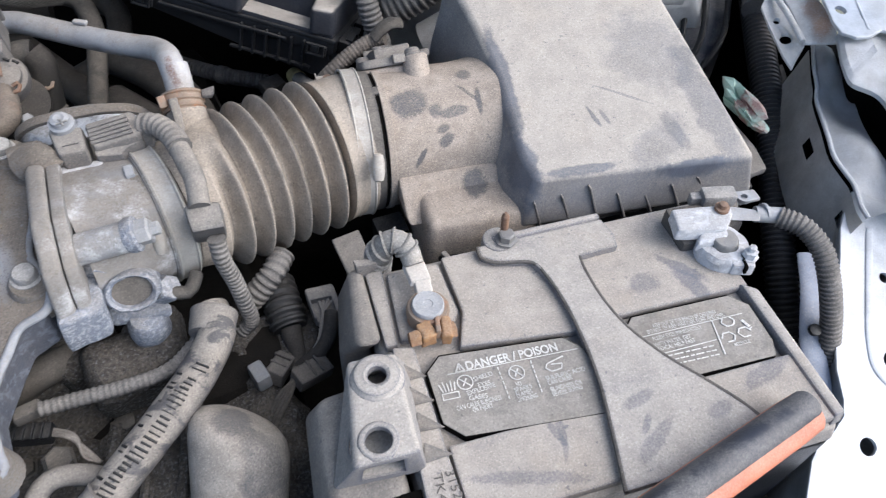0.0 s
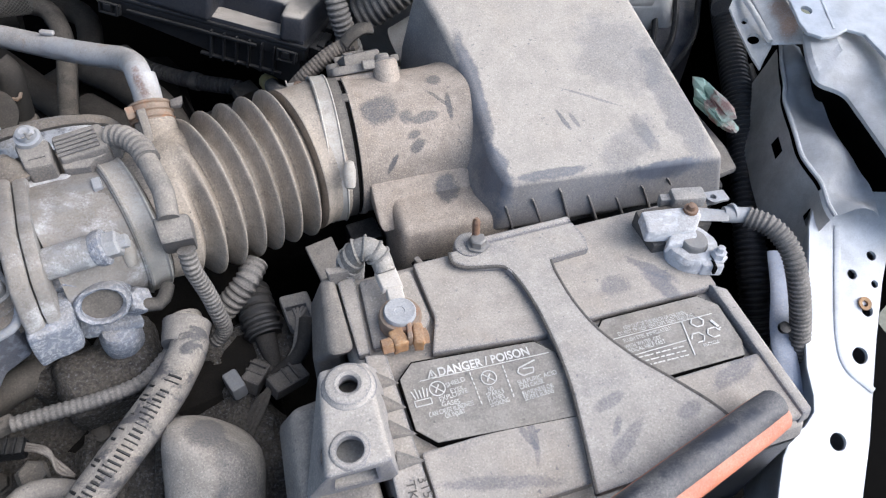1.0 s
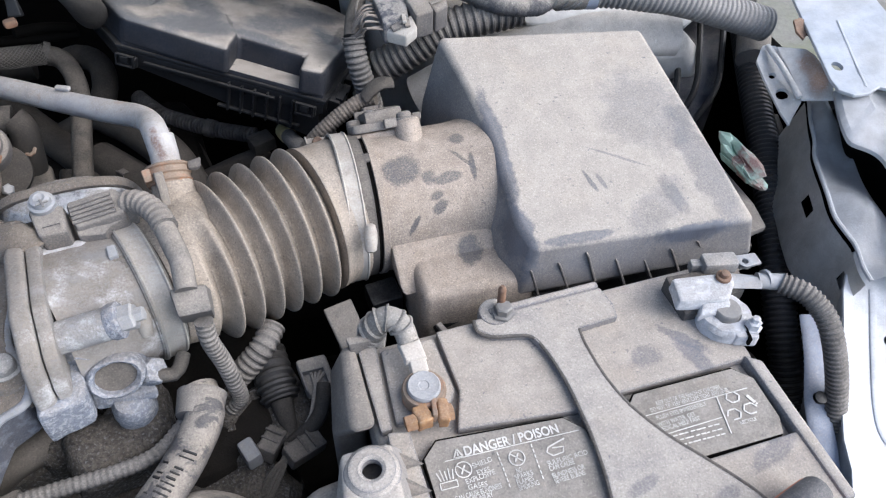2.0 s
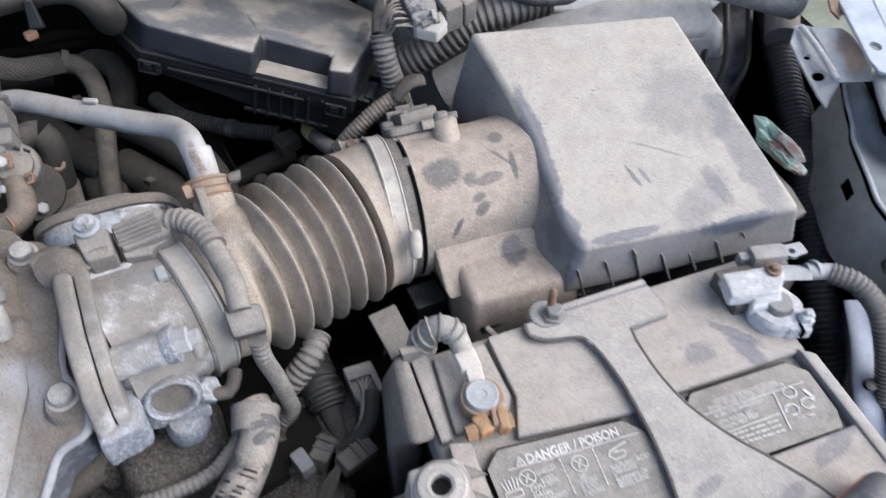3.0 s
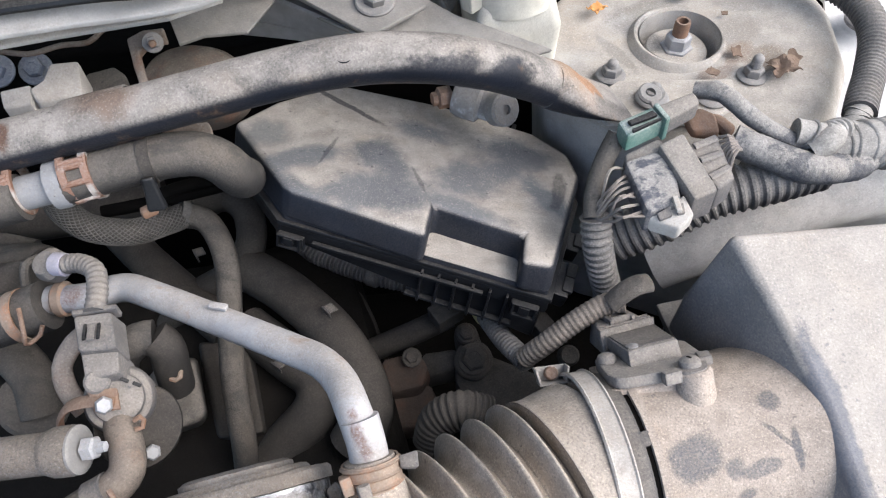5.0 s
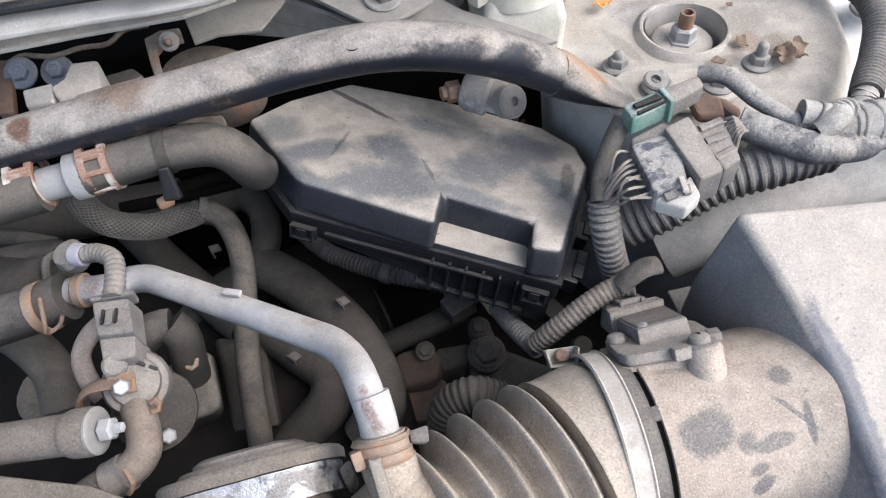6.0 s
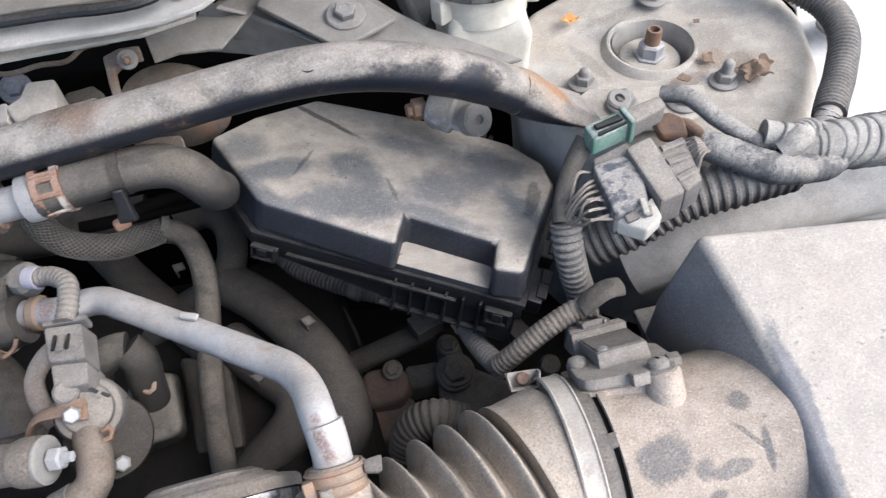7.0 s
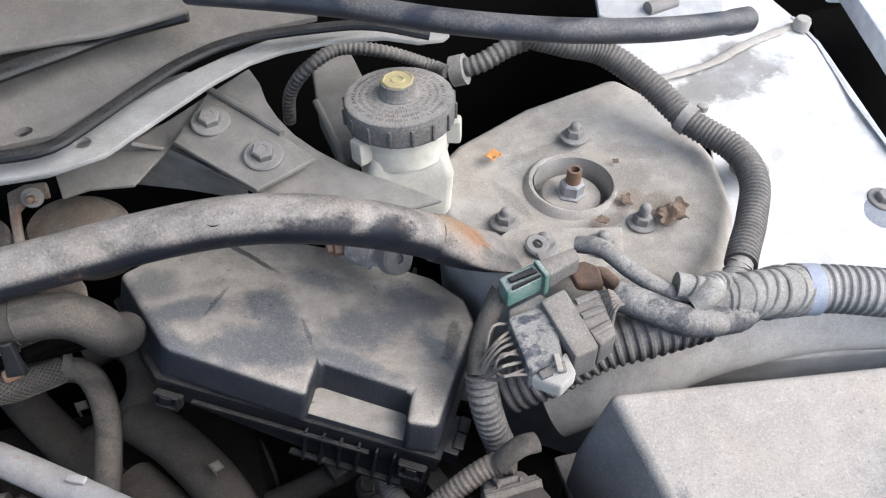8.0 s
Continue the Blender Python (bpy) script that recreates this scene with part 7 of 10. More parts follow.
    part("window", joined(slab([(-0.0480, 0.2990, 0.9860), (-0.0340, 0.3010, 0.9880), (-0.0320, 0.2980, 0.9870), (-0.0470, 0.2960, 0.9860)], 0.002, 0.0005), slab([(-0.0480, 0.2930, 0.9860), (-0.0320, 0.2960, 0.9870), (-0.0310, 0.2950, 0.9870), (-0.0480, 0.2910, 0.9860)], 0.002, 0.0005)), "black", g)
    part("band", slab([(-0.0320, 0.3050, 0.9880), (-0.0290, 0.3060, 0.9880), (-0.0260, 0.2950, 0.9860), (-0.0290, 0.2940, 0.9860)], 0.015, 0.001), "green", g)
    part("socket", slab([(-0.0290, 0.3070, 0.9850), (-0.0070, 0.3100, 0.9870), (-0.0060, 0.3030, 0.9850), (-0.0260, 0.2970, 0.9830)], 0.012, 0.002), "case", g)
    for lift, pts in ((0.0, ((-0.0080, 0.3140, 0.9690), (0.0020, 0.3130, 0.9710), (0.0100, 0.3090, 0.9680), (0.0090, 0.2990, 0.9630), (-0.0060, 0.3020, 0.9650))), (0.004, ((0.0060, 0.3120, 0.9640), (0.0150, 0.3090, 0.9620), (0.0200, 0.3010, 0.9600), (0.0120, 0.2960, 0.9590)))):
        part("rust_bracket", shaped(finer(slab([Vector(p) + Vector((0, 0, lift)) for p in pts], 0.007, 0.0025), 1), 0.0010, 90), "rust", g, "brown rusty bracket beneath the plug")


harness()


# ---- the wing side ----
def wing_side():
    # black looms and pipe between the air box and the wing
    big = thing("wiring_loom", (0.2610, 0.1040, 0.7500), "thick black corrugated loom running along the wing", "wiring loom", "wiring looms")
    part("sleeve", tube([(0.3380, 0.3750, 0.9000), (0.2920, 0.2860, 0.8850), (0.2620, 0.2120, 0.8680), (0.2390, 0.1480, 0.8500), (0.2160, 0.0920, 0.8320), (0.1980, 0.0440, 0.8100), (0.1900, 0.0020, 0.7800), (0.1960, -0.0320, 0.7300)], 0.0125, 18, pitch=0.0042, depth=0.0012), "loom_black", big)
    part("joint", tube([(0.2820, 0.2620, 0.8980), (0.2660, 0.2340, 0.8880)], 0.0140, 18, 0.004), "case", big, "dusty brown loom joint")
    rod = thing("drain_pipe", (0.2960, 0.1380, 0.7800), "thin black pipe beside the wing", "pipe")
    part("pipe", tube([(0.2780, 0.2000, 0.8500), (0.2780, 0.1620, 0.8300), (0.2780, 0.1270, 0.8150), (0.2700, 0.0890, 0.8000), (0.2580, 0.0460, 0.7800), (0.2490, 0.0060, 0.7500)], 0.006, 12, 0.008), "loom_black", rod)
    for at in ((0.2720, 0.1110, 0.8150), (0.2710, 0.1040, 0.8120)):
        part("clip", block(at, (0.012, 0.008, 0.008), (0, 0, 40), 0.001), "black", rod)
    blue = thing("washer_tube", (0.2480, 0.0350, 0.7600), "flat blue-grey plastic strip beside the battery", "strip")
    part("strip", tube([(0.1820, 0.0090, 0.8500), (0.1690, -0.0180, 0.8450), (0.1550, -0.0450, 0.8350), (0.1510, -0.0700, 0.8200), (0.1530, -0.0850, 0.8000)], 0.008, 12, 0.005, flat=0.35), "blue_band", blue)
    part("pin", lathe((0.1520, -0.0440, 0.8450), (0, -0.3, 1), ((0.004, 0), (0.004, 0.003), (0.001, 0.004)), 12), "black", blue)

    # ribbed black duct behind the air box
    duct = thing("air_duct", (0.3110, 0.3390, 0.7800), "black ribbed plastic duct behind the air box", "duct")
    for pts in ([(0.2480, 0.3350, 0.9000), (0.2210, 0.2770, 0.8800), (0.2080, 0.2470, 0.8600), (0.1960, 0.2350, 0.8400)], [(0.2680, 0.3290, 0.9000), (0.2390, 0.2710, 0.8800), (0.2220, 0.2400, 0.8620), (0.2010, 0.2250, 0.8400)], [(0.2890, 0.3220, 0.9000), (0.2580, 0.2650, 0.8800), (0.2390, 0.2340, 0.8620), (0.2070, 0.2150, 0.8400)]):
        part("rib", tube(pts, 0.0028, 8, 0.008), "black", duct)
    part("wall", slab([(0.2670, 0.3700, 0.8900), (0.3180, 0.3540, 0.8900), (0.2640, 0.2630, 0.8680), (0.2440, 0.2360, 0.8500), (0.2120, 0.2190, 0.8320), (0.1950, 0.2370, 0.8320), (0.2180, 0.2780, 0.8680)], 0.05, 0.004), "grip", duct)
    # crumpled wrapper
    bm = bmesh.new()
    bmesh.ops.create_icosphere(bm, subdivisions=3, radius=0.5)
    c = Vector((0.1880, 0.1260, 0.8850))
    for v in bm.verts:
        q = v.co.copy()
        q += noise.noise_vector(q * 2.6) * 0.45 + noise.noise_vector(q * 7) * 0.16
        v.co = c + Vector((q.x * 0.014, q.y * 0.046 - q.x * 0.004, q.z * 0.014))
    single("crumpled_wrapper", bm, "foil_green", "crumpled green and red sweet wrapper stuck beside the air box", "wrapper", angle=14)

    # upper rail of the wing: pressed, holed, bright metal
    wing = thing("wing_rail", (0.3830, 0.0340, 0.6000), "bright silver pressed inner wing rail with punched holes", "car body panel")
    holes = [((0.2164, -0.0200, 0.8562), 0.0036), ((0.2301, -0.0295, 0.8520), 0.0027), ((0.2166, -0.0437, 0.8456), 0.0042), ((0.1592, -0.1101, 0.8157), 0.0058), ((0.2365, -0.0121, 0.8598), 0.0035), ((0.1981, -0.0678, 0.8347), 0.0057)]
    left = [(0.2192, 0.0326, 0.8799), (0.2088, 0.0231, 0.8756), (0.1994, 0.0116, 0.8705), (0.1910, -0.0055, 0.8628), (0.1788, -0.0285, 0.8524), (0.1658, -0.0505, 0.8425), (0.1577, -0.0695, 0.8340), (0.1549, -0.0859, 0.8266), (0.1508, -0.0950, 0.8225), (0.1411, -0.1009, 0.8199), (0.1288, -0.1043, 0.8183), (0.1188, -0.1131, 0.8144), (0.1061, -0.1320, 0.8059), (0.0864, -0.1634, 0.7917)]
    right = [(0.1398, -0.1784, 0.7850), (0.1617, -0.1469, 0.7991), (0.1813, -0.1195, 0.8115), (0.1978, -0.0932, 0.8233), (0.2151, -0.0658, 0.8356), (0.2365, -0.0343, 0.8498), (0.2625, -0.0019, 0.8644), (0.2695, 0.0202, 0.8744)]
    up_r = (0, -0.41, 0.91)
    plate = slab(left + right, 0.0025, 0.0007, up_r)
    plate = cut(plate, *[lathe(Vector(p) - Vector((0, 0, 0.012)), up_r, ((r, 0), (r, 0.03)), 24) for p, r in holes])
    part("front_plate", plate, "paint_clean", wing)
    step = [(0.2196, 0.0066, 0.8693), (0.1991, -0.0338, 0.8512), (0.1873, -0.0597, 0.8395), (0.1852, -0.0768, 0.8318), (0.1967, -0.0941, 0.8240)]
    part("pressed_step", tube(step, 0.0022, 10, 0.004, flat=0.25), "paint_clean", wing)
    part("hole_bush", lathe((0.2157, -0.0441, 0.8465), up_r, ((0.0022, -0.002), (0.0046, 0), (0.0046, 0.0012), (0.0022, 0.0008)), 18, ring=True), "orange_rust", wing, "rusty threaded bush")
    part("skirt", skin(bmesh.new(), [[Vector(p) for p in left], [Vector(p) + Vector((0.002, 0, -0.006)) for p in left], [Vector(p) + Vector((0.012, 0, -0.16)) for p in left]], cap=False, closed=False), "paint", wing)
    part("outer_skirt", skin(bmesh.new(), [[Vector(p) for p in right], [Vector(p) + Vector((0.004, 0, -0.008)) for p in right], [Vector(p) + Vector((0.01, 0, -0.2)) for p in right]], cap=False, closed=False), "paint", wing)
    # upper, dented strip, which laps over the holed plate
    a = [(0.2670, 0.1630, 0.9000), (0.2540, 0.1420, 0.8990), (0.2430, 0.1210, 0.8980), (0.2340, 0.1080, 0.8970), (0.2280, 0.0930, 0.8960), (0.2200, 0.0720, 0.8950), (0.2140, 0.0550, 0.8930), (0.2140, 0.0420, 0.8910), (0.2150, 0.0320, 0.8890), (0.2130, 0.0230, 0.8870), (0.2110, 0.0150, 0.8850), (0.2110, 0.0060, 0.8830)]
    b = [(0.2850, 0.1610, 0.9000), (0.2780, 0.1420, 0.8990), (0.2710, 0.1230, 0.8980), (0.2670, 0.1080, 0.8970), (0.2600, 0.0900, 0.8960), (0.2530, 0.0730, 0.8950), (0.2530, 0.0560, 0.8930), (0.2520, 0.0410, 0.8910), (0.2520, 0.0280, 0.8890), (0.2490, 0.0170, 0.8870), (0.2460, 0.0070, 0.8850), (0.2430, -0.0010, 0.8830)]
    a, b = smooth_path([Vector(p) for p in a], 3), smooth_path([Vector(p) for p in b], 3)
    rows = []
    for n, (p, q) in enumerate(zip(a, b)):
        dish = 0.007 * math.sin(0.42 * n) - 0.003
        rows.append([p.lerp(q, f) + Vector((0, 0, 0.006 * math.sin(math.pi * f) + dish * math.sin(math.pi * f) * (0.4 + f) - 0.004 * f)) for f in (0, 0.1, 0.25, 0.4, 0.55, 0.7, 0.85, 1)])
    part("dented_strip", solid(shaped(skin(bmesh.new(), rows, cap=False, closed=False), 0.0014, 60), 0.0018), "paint_clean", wing, "dented bright strip", angle=60)
    part("strip_edge", tube([p + Vector((-0.001, 0, 0.0006)) for p in a[::3]], 0.0016, 8, 0.004), "paint", wing)
    # inner web below the strip, with a square and a round hole
    web = bmesh.new()
    cols = [[p + Vector((-0.003 - 0.030 * f, 0.004 * f, -0.003 - 0.115 * f)) for f in (0, 0.04, 0.09, 0.16, 0.21, 0.26, 0.31, 0.36, 0.41)] for p in a]
    grid = [[web.verts.new(p) for p in col] for col in cols]
    for n in range(len(grid) - 1):
        for m in range(8):
            if (m == 2 and n in (13, 14)) or (m == 2 and n in (27, 28, 29)):
                continue
            web.faces.new((grid[n][m], grid[n + 1][m], grid[n + 1][m + 1], grid[n][m + 1]))
    part("inner_web", solid(shaped(web, 0.0010, 45), 0.0016), "web_lit", wing, "grey inner web with holes, painted lighter for missing light", angle=60)
    bracket = thing("wing_bracket", (0.3110, 0.2320, 0.8500), "folded silver bracket with two holes and a rust stain", "bracket")
    bk = slab([(0.2380, 0.2020, 0.9290), (0.2250, 0.1890, 0.9260), (0.2210, 0.1680, 0.9220), (0.2200, 0.1420, 0.9140), (0.2240, 0.1330, 0.9080), (0.2270, 0.1360, 0.9140), (0.2340, 0.1410, 0.9220), (0.2410, 0.1750, 0.9280), (0.2440, 0.1950, 0.9320)], 0.0025, 0.0008)
    bk = cut(bk, lathe(Vector((0.2280, 0.1550, 0.9190)) - Vector((0, 0, 0.02)), (0, 0, 1), ((0.0046, 0), (0.0046, 0.04)), 20), lathe(Vector((0.2290, 0.1720, 0.9230)) - Vector((0, 0, 0.02)), (0, 0, 1), ((0.0026, 0), (0.0026, 0.04)), 16))
    part("plate", bk, "bracket_paint", bracket)
    part("top_leaf", slab([(0.2410, 0.1920, 0.9340), (0.2380, 0.1710, 0.9310), (0.2320, 0.1400, 0.9250), (0.2500, 0.1290, 0.9300), (0.2580, 0.1460, 0.9340), (0.2570, 0.1690, 0.9390), (0.2530, 0.1750, 0.9410)], 0.0025, 0.0008), "bracket_paint", bracket, "rust-stained top leaf")
    part("rolled_edge", tube([(0.2370, 0.1960, 0.9320), (0.2320, 0.1680, 0.9320), (0.2300, 0.1410, 0.9260)], 0.0022, 10, 0.004), "bracket_paint", bracket)
    # outer wing panel, curving away
    fender = thing("car_wing", (0.6280, 0.3740, 0.7000), "silver outer wing with its punched inner flange", "car body panel")
    outer = slab([(0.2710, 0.2360, 0.9560), (0.2480, 0.1570, 0.9480), (0.2410, 0.1340, 0.9460), (0.2400, 0.1220, 0.9450), (0.2470, 0.1140, 0.9450), (0.2580, 0.1130, 0.9450), (0.2690, 0.1160, 0.9460), (0.2790, 0.1090, 0.9450), (0.2790, 0.0850, 0.9430), (0.2750, 0.0360, 0.9380), (0.2940, 0.0280, 0.9400), (0.3190, 0.1460, 0.9520), (0.3290, 0.2170, 0.9580)], 0.003, 0.001)
    outer = cut(outer, lathe(Vector((0.2530, 0.1430, 0.9460)) - Vector((0, 0, 0.02)), (0, 0, 1), ((0.0048, 0), (0.0048, 0.04)), 20, squash=0.8))
    part("flange", outer, "wing_metal", fender)
    part("fold_line", tube([(0.2830, 0.1860, 0.9530), (0.2700, 0.1490, 0.9490), (0.2600, 0.1190, 0.9460)], 0.0010, 8, 0.004, flat=0.3), "wing_metal", fender)
    part("rust_flake", slab([(0.2520, 0.1970, 0.9520), (0.2580, 0.1970, 0.9530), (0.2640, 0.1900, 0.9500), (0.2650, 0.1810, 0.9470), (0.2570, 0.1840, 0.9470), (0.2520, 0.1800, 0.9460), (0.2500, 0.1880, 0.9480)], 0.002, 0.0004), "rust", fender, "flaking rust at the edge")
    lip = smooth_path([Vector(p) for p in ((0.2450, 0.1290, 0.9380), (0.2360, 0.1090, 0.9340), (0.2330, 0.0960, 0.9300), (0.2330, 0.0870, 0.9280), (0.2440, 0.0800, 0.9250), (0.2490, 0.0730, 0.9230), (0.2500, 0.0610, 0.9200), (0.2510, 0.0490, 0.9170), (0.2520, 0.0280, 0.9120), (0.2510, -0.0060, 0.9070), (0.2490, -0.0440, 0.9000))], 3)
    sweep = []
    for p in lip:
        p = Vector(p)
        sweep.append([p + Vector((0.004, 0.002, -0.006)), p + Vector((0, 0, -0.003)), p, p + Vector((0.004, 0.002, 0.003)), p + Vector((0.02, 0.010, 0.006)), p + Vector((0.028, 0.014, 0.0095)), p + Vector((0.06, 0.03, 0.006)), p + Vector((0.085, 0.045, -0.004)), p + Vector((0.10, 0.05, -0.04)), p + Vector((0.11, 0.05, -0.3))])
    part("crown", solid(skin(bmesh.new(), sweep, cap=False, closed=False), 0.002), "paint_clean", fender, angle=30)
    # black sheets added for the shade in the gap under the wing
    part("under_wing_shade", skin(bmesh.new(), [[Vector(p) + Vector((0.012, 0.006, -0.004)) for p in lip], [Vector(p) + Vector((0.030, 0.016, -0.03)) for p in lip], [Vector(p) + Vector((0.035, 0.02, -0.30)) for p in lip]], cap=False, closed=False), "deep", fender, "black sheet for the shade under the wing")
    part("shade_floor", slab([(0.4090, 0.2420, 0.7900), (0.5140, 0.2320, 0.7900), (0.4040, 0.0700, 0.7900), (0.3370, 0.0510, 0.7800), (0.3000, 0.0660, 0.7900)], 0.01, 0.002), "deep", fender, "black floor for the shade inside the wing")


wing_side()


def inner_wing():
    """The bright apron beside the strut tower, seen under open sky."""
    root = thing("inner_wing_apron", (0.3, 0.42, 0.8), "bright silver inner wing apron with a worn dust patch", "car body panel")
    top = [(0.0700, 0.3310, 0.9280), (0.1190, 0.3580, 0.9350), (0.1440, 0.4140, 0.9440), (0.1350, 0.4750, 0.9500), (0.1230, 0.5290, 0.9550), (0.1500, 0.5910, 0.9650), (0.2810, 0.5930, 0.9650), (0.2930, 0.5440, 0.9550), (0.2950, 0.5080, 0.9500), (0.2770, 0.4390, 0.9450), (0.2690, 0.3820, 0.9400), (0.2470, 0.2820, 0.9200), (0.2070, 0.2600, 0.9150), (0.1300, 0.2830, 0.9150), (0.0790, 0.2950, 0.9180)]
    bm = slab(top, 0.003, 0.0008)
    part("panel", bm, "apron", root)
    part("weld_blob", tube([(0.1220, 0.4870, 0.9550), (0.1830, 0.4950, 0.9560), (0.2270, 0.5120, 0.9570), (0.2820, 0.5280, 0.9570)], 0.004, 10, 0.003, flat=0.5, wobble=0.35), "white_plastic", root, "lumpy pale seam sealer")
    part("plug", lathe((0.2840, 0.5230, 0.9570), (0, -0.1, 1), ((0.007, 0), (0.007, 0.006), (0.0055, 0.009), (0.003, 0.0095)), 16), "white_plastic", root, "translucent seal blob")
    step = slab([(0.2910, 0.5410, 0.9570), (0.2920, 0.5050, 0.9520), (0.2740, 0.4360, 0.9470), (0.2650, 0.3790, 0.9420), (0.2520, 0.2790, 0.9220), (0.3240, 0.3190, 0.8600), (0.3570, 0.4510, 0.8700), (0.3640, 0.5170, 0.8800), (0.3790, 0.5950, 0.8900), (0.3720, 0.6320, 0.9000)], 0.003, 0.0, (1, -0.4, 0))
    part("flange", step, "paint", root)
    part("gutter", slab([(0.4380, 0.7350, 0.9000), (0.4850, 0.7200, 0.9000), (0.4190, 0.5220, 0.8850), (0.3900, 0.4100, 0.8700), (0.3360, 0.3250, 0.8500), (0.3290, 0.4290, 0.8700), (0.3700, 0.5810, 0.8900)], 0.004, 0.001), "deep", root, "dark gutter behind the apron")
    part("slope", loft([(0.1040, 0.3210, 0.8800), (0.1570, 0.3050, 0.8800), (0.2420, 0.2800, 0.8800), (0.2700, 0.2640, 0.8000), (0.1490, 0.3130, 0.7800), (0.0410, 0.3260, 0.7600)], [(0.0680, 0.3080, 0.9150), (0.1330, 0.2880, 0.9150), (0.2100, 0.2620, 0.9120), (0.2160, 0.2550, 0.8900), (0.0770, 0.2780, 0.8900), (0.0040, 0.2820, 0.8900)], bevel=0.006, segments=3), "apron_rail", root, "sloping rail below the harness")
    part("rail", tube([(-0.0130, 0.2950, 0.8600), (0.0270, 0.2890, 0.8820), (0.0820, 0.2900, 0.8950), (0.1450, 0.2860, 0.9000), (0.2080, 0.2730, 0.9000)], 0.020, 20, 0.008), "apron_rail", root)
    outer = thing("car_wing", (0.4510, 0.6190, 0.9000), "pale silver outer wing edge behind the gutter", "car body panel")
    part("edge", slab([(0.3620, 0.5900, 0.9550), (0.3760, 0.5850, 0.9550), (0.3230, 0.4170, 0.9450), (0.2910, 0.2900, 0.9300), (0.4270, 0.4430, 0.9500), (0.5040, 0.5950, 0.9600)], 0.02, 0.004), "paint_clean", outer)
    hinge = thing("hinge_bracket", (0.1870, 0.6000, 0.9600), "grey hinge bracket behind the strut tower", "hinge")
    part("leaf", slab([(0.1390, 0.6170, 0.9750), (0.1250, 0.5720, 0.9700), (0.1390, 0.5580, 0.9650), (0.2200, 0.5370, 0.9650), (0.2440, 0.5830, 0.9750)], 0.006, 0.002), "paint", hinge)
    part("knuckle", lathe((0.1780, 0.5670, 0.9720), (1, 0.2, 0), ((0.006, -0.014), (0.006, 0.014)), 14), "steel", hinge)
    horn = thing("round_bracket", (0.2580, 0.3570, 0.9000), "dark blue round bracket with a zinc bolt", "bracket")
    part("disc", lathe((0.2380, 0.3390, 0.9220), (0.05, -0.15, 1), ((0.0235, 0), (0.0245, 0.003), (0.0235, 0.006), (0.016, 0.0075)), 40), "blue_metal", horn)
    part("tab", block((0.2240, 0.3520, 0.9260), (0.010, 0.007, 0.004), (0, 0, -20), 0.001), "blue_metal", horn)
    hex_bolt("bolt_head", (0.2350, 0.3440, 0.9300), (0.05, -0.15, 1), 0.0062, horn, "steel", 1.7)


M["apron"] = dusty("apron_paint", (0.60, 0.61, 0.625), (0.54, 0.535, 0.52), 0.8, 0.32, 0.1, wipe=0.4, wipe_scale=9, up=0.5, grit=0.2,
                   spots=(((0.1900, 0.4780, 0.9550), (0.058, 0.022, 0.04), 0.25, (0.17, 0.16, 0.14)), ((0.2080, 0.5020, 0.9550), (0.03, 0.016, 0.04), 0.5, (0.19, 0.18, 0.16)), ((0.1560, 0.3880, 0.9460), (0.012, 0.012, 0.03), 0.0, (0.32, 0.32, 0.32)), ((0.1870, 0.3980, 0.9460), (0.010, 0.004, 0.03), 0.9, (0.40, 0.39, 0.36))))
M["blue_metal"] = dusty("blue_grey_metal", (0.10, 0.13, 0.19), (0.36, 0.36, 0.36), 0.5, 0.45, 0.3, wipe=0.5, up=0.7)
inner_wing()


# ---- throttle body and manifold ----
TB = (AX2 - AX1).normalized()


def on_bore(along, back, up):
    """A place by its distance along the bore, behind it and above it."""
    s, u, d = frame_of(TB)
    return AX2 + d * (along - back * 0.22) + s * (back if s.y > 0 else -back) + u * up


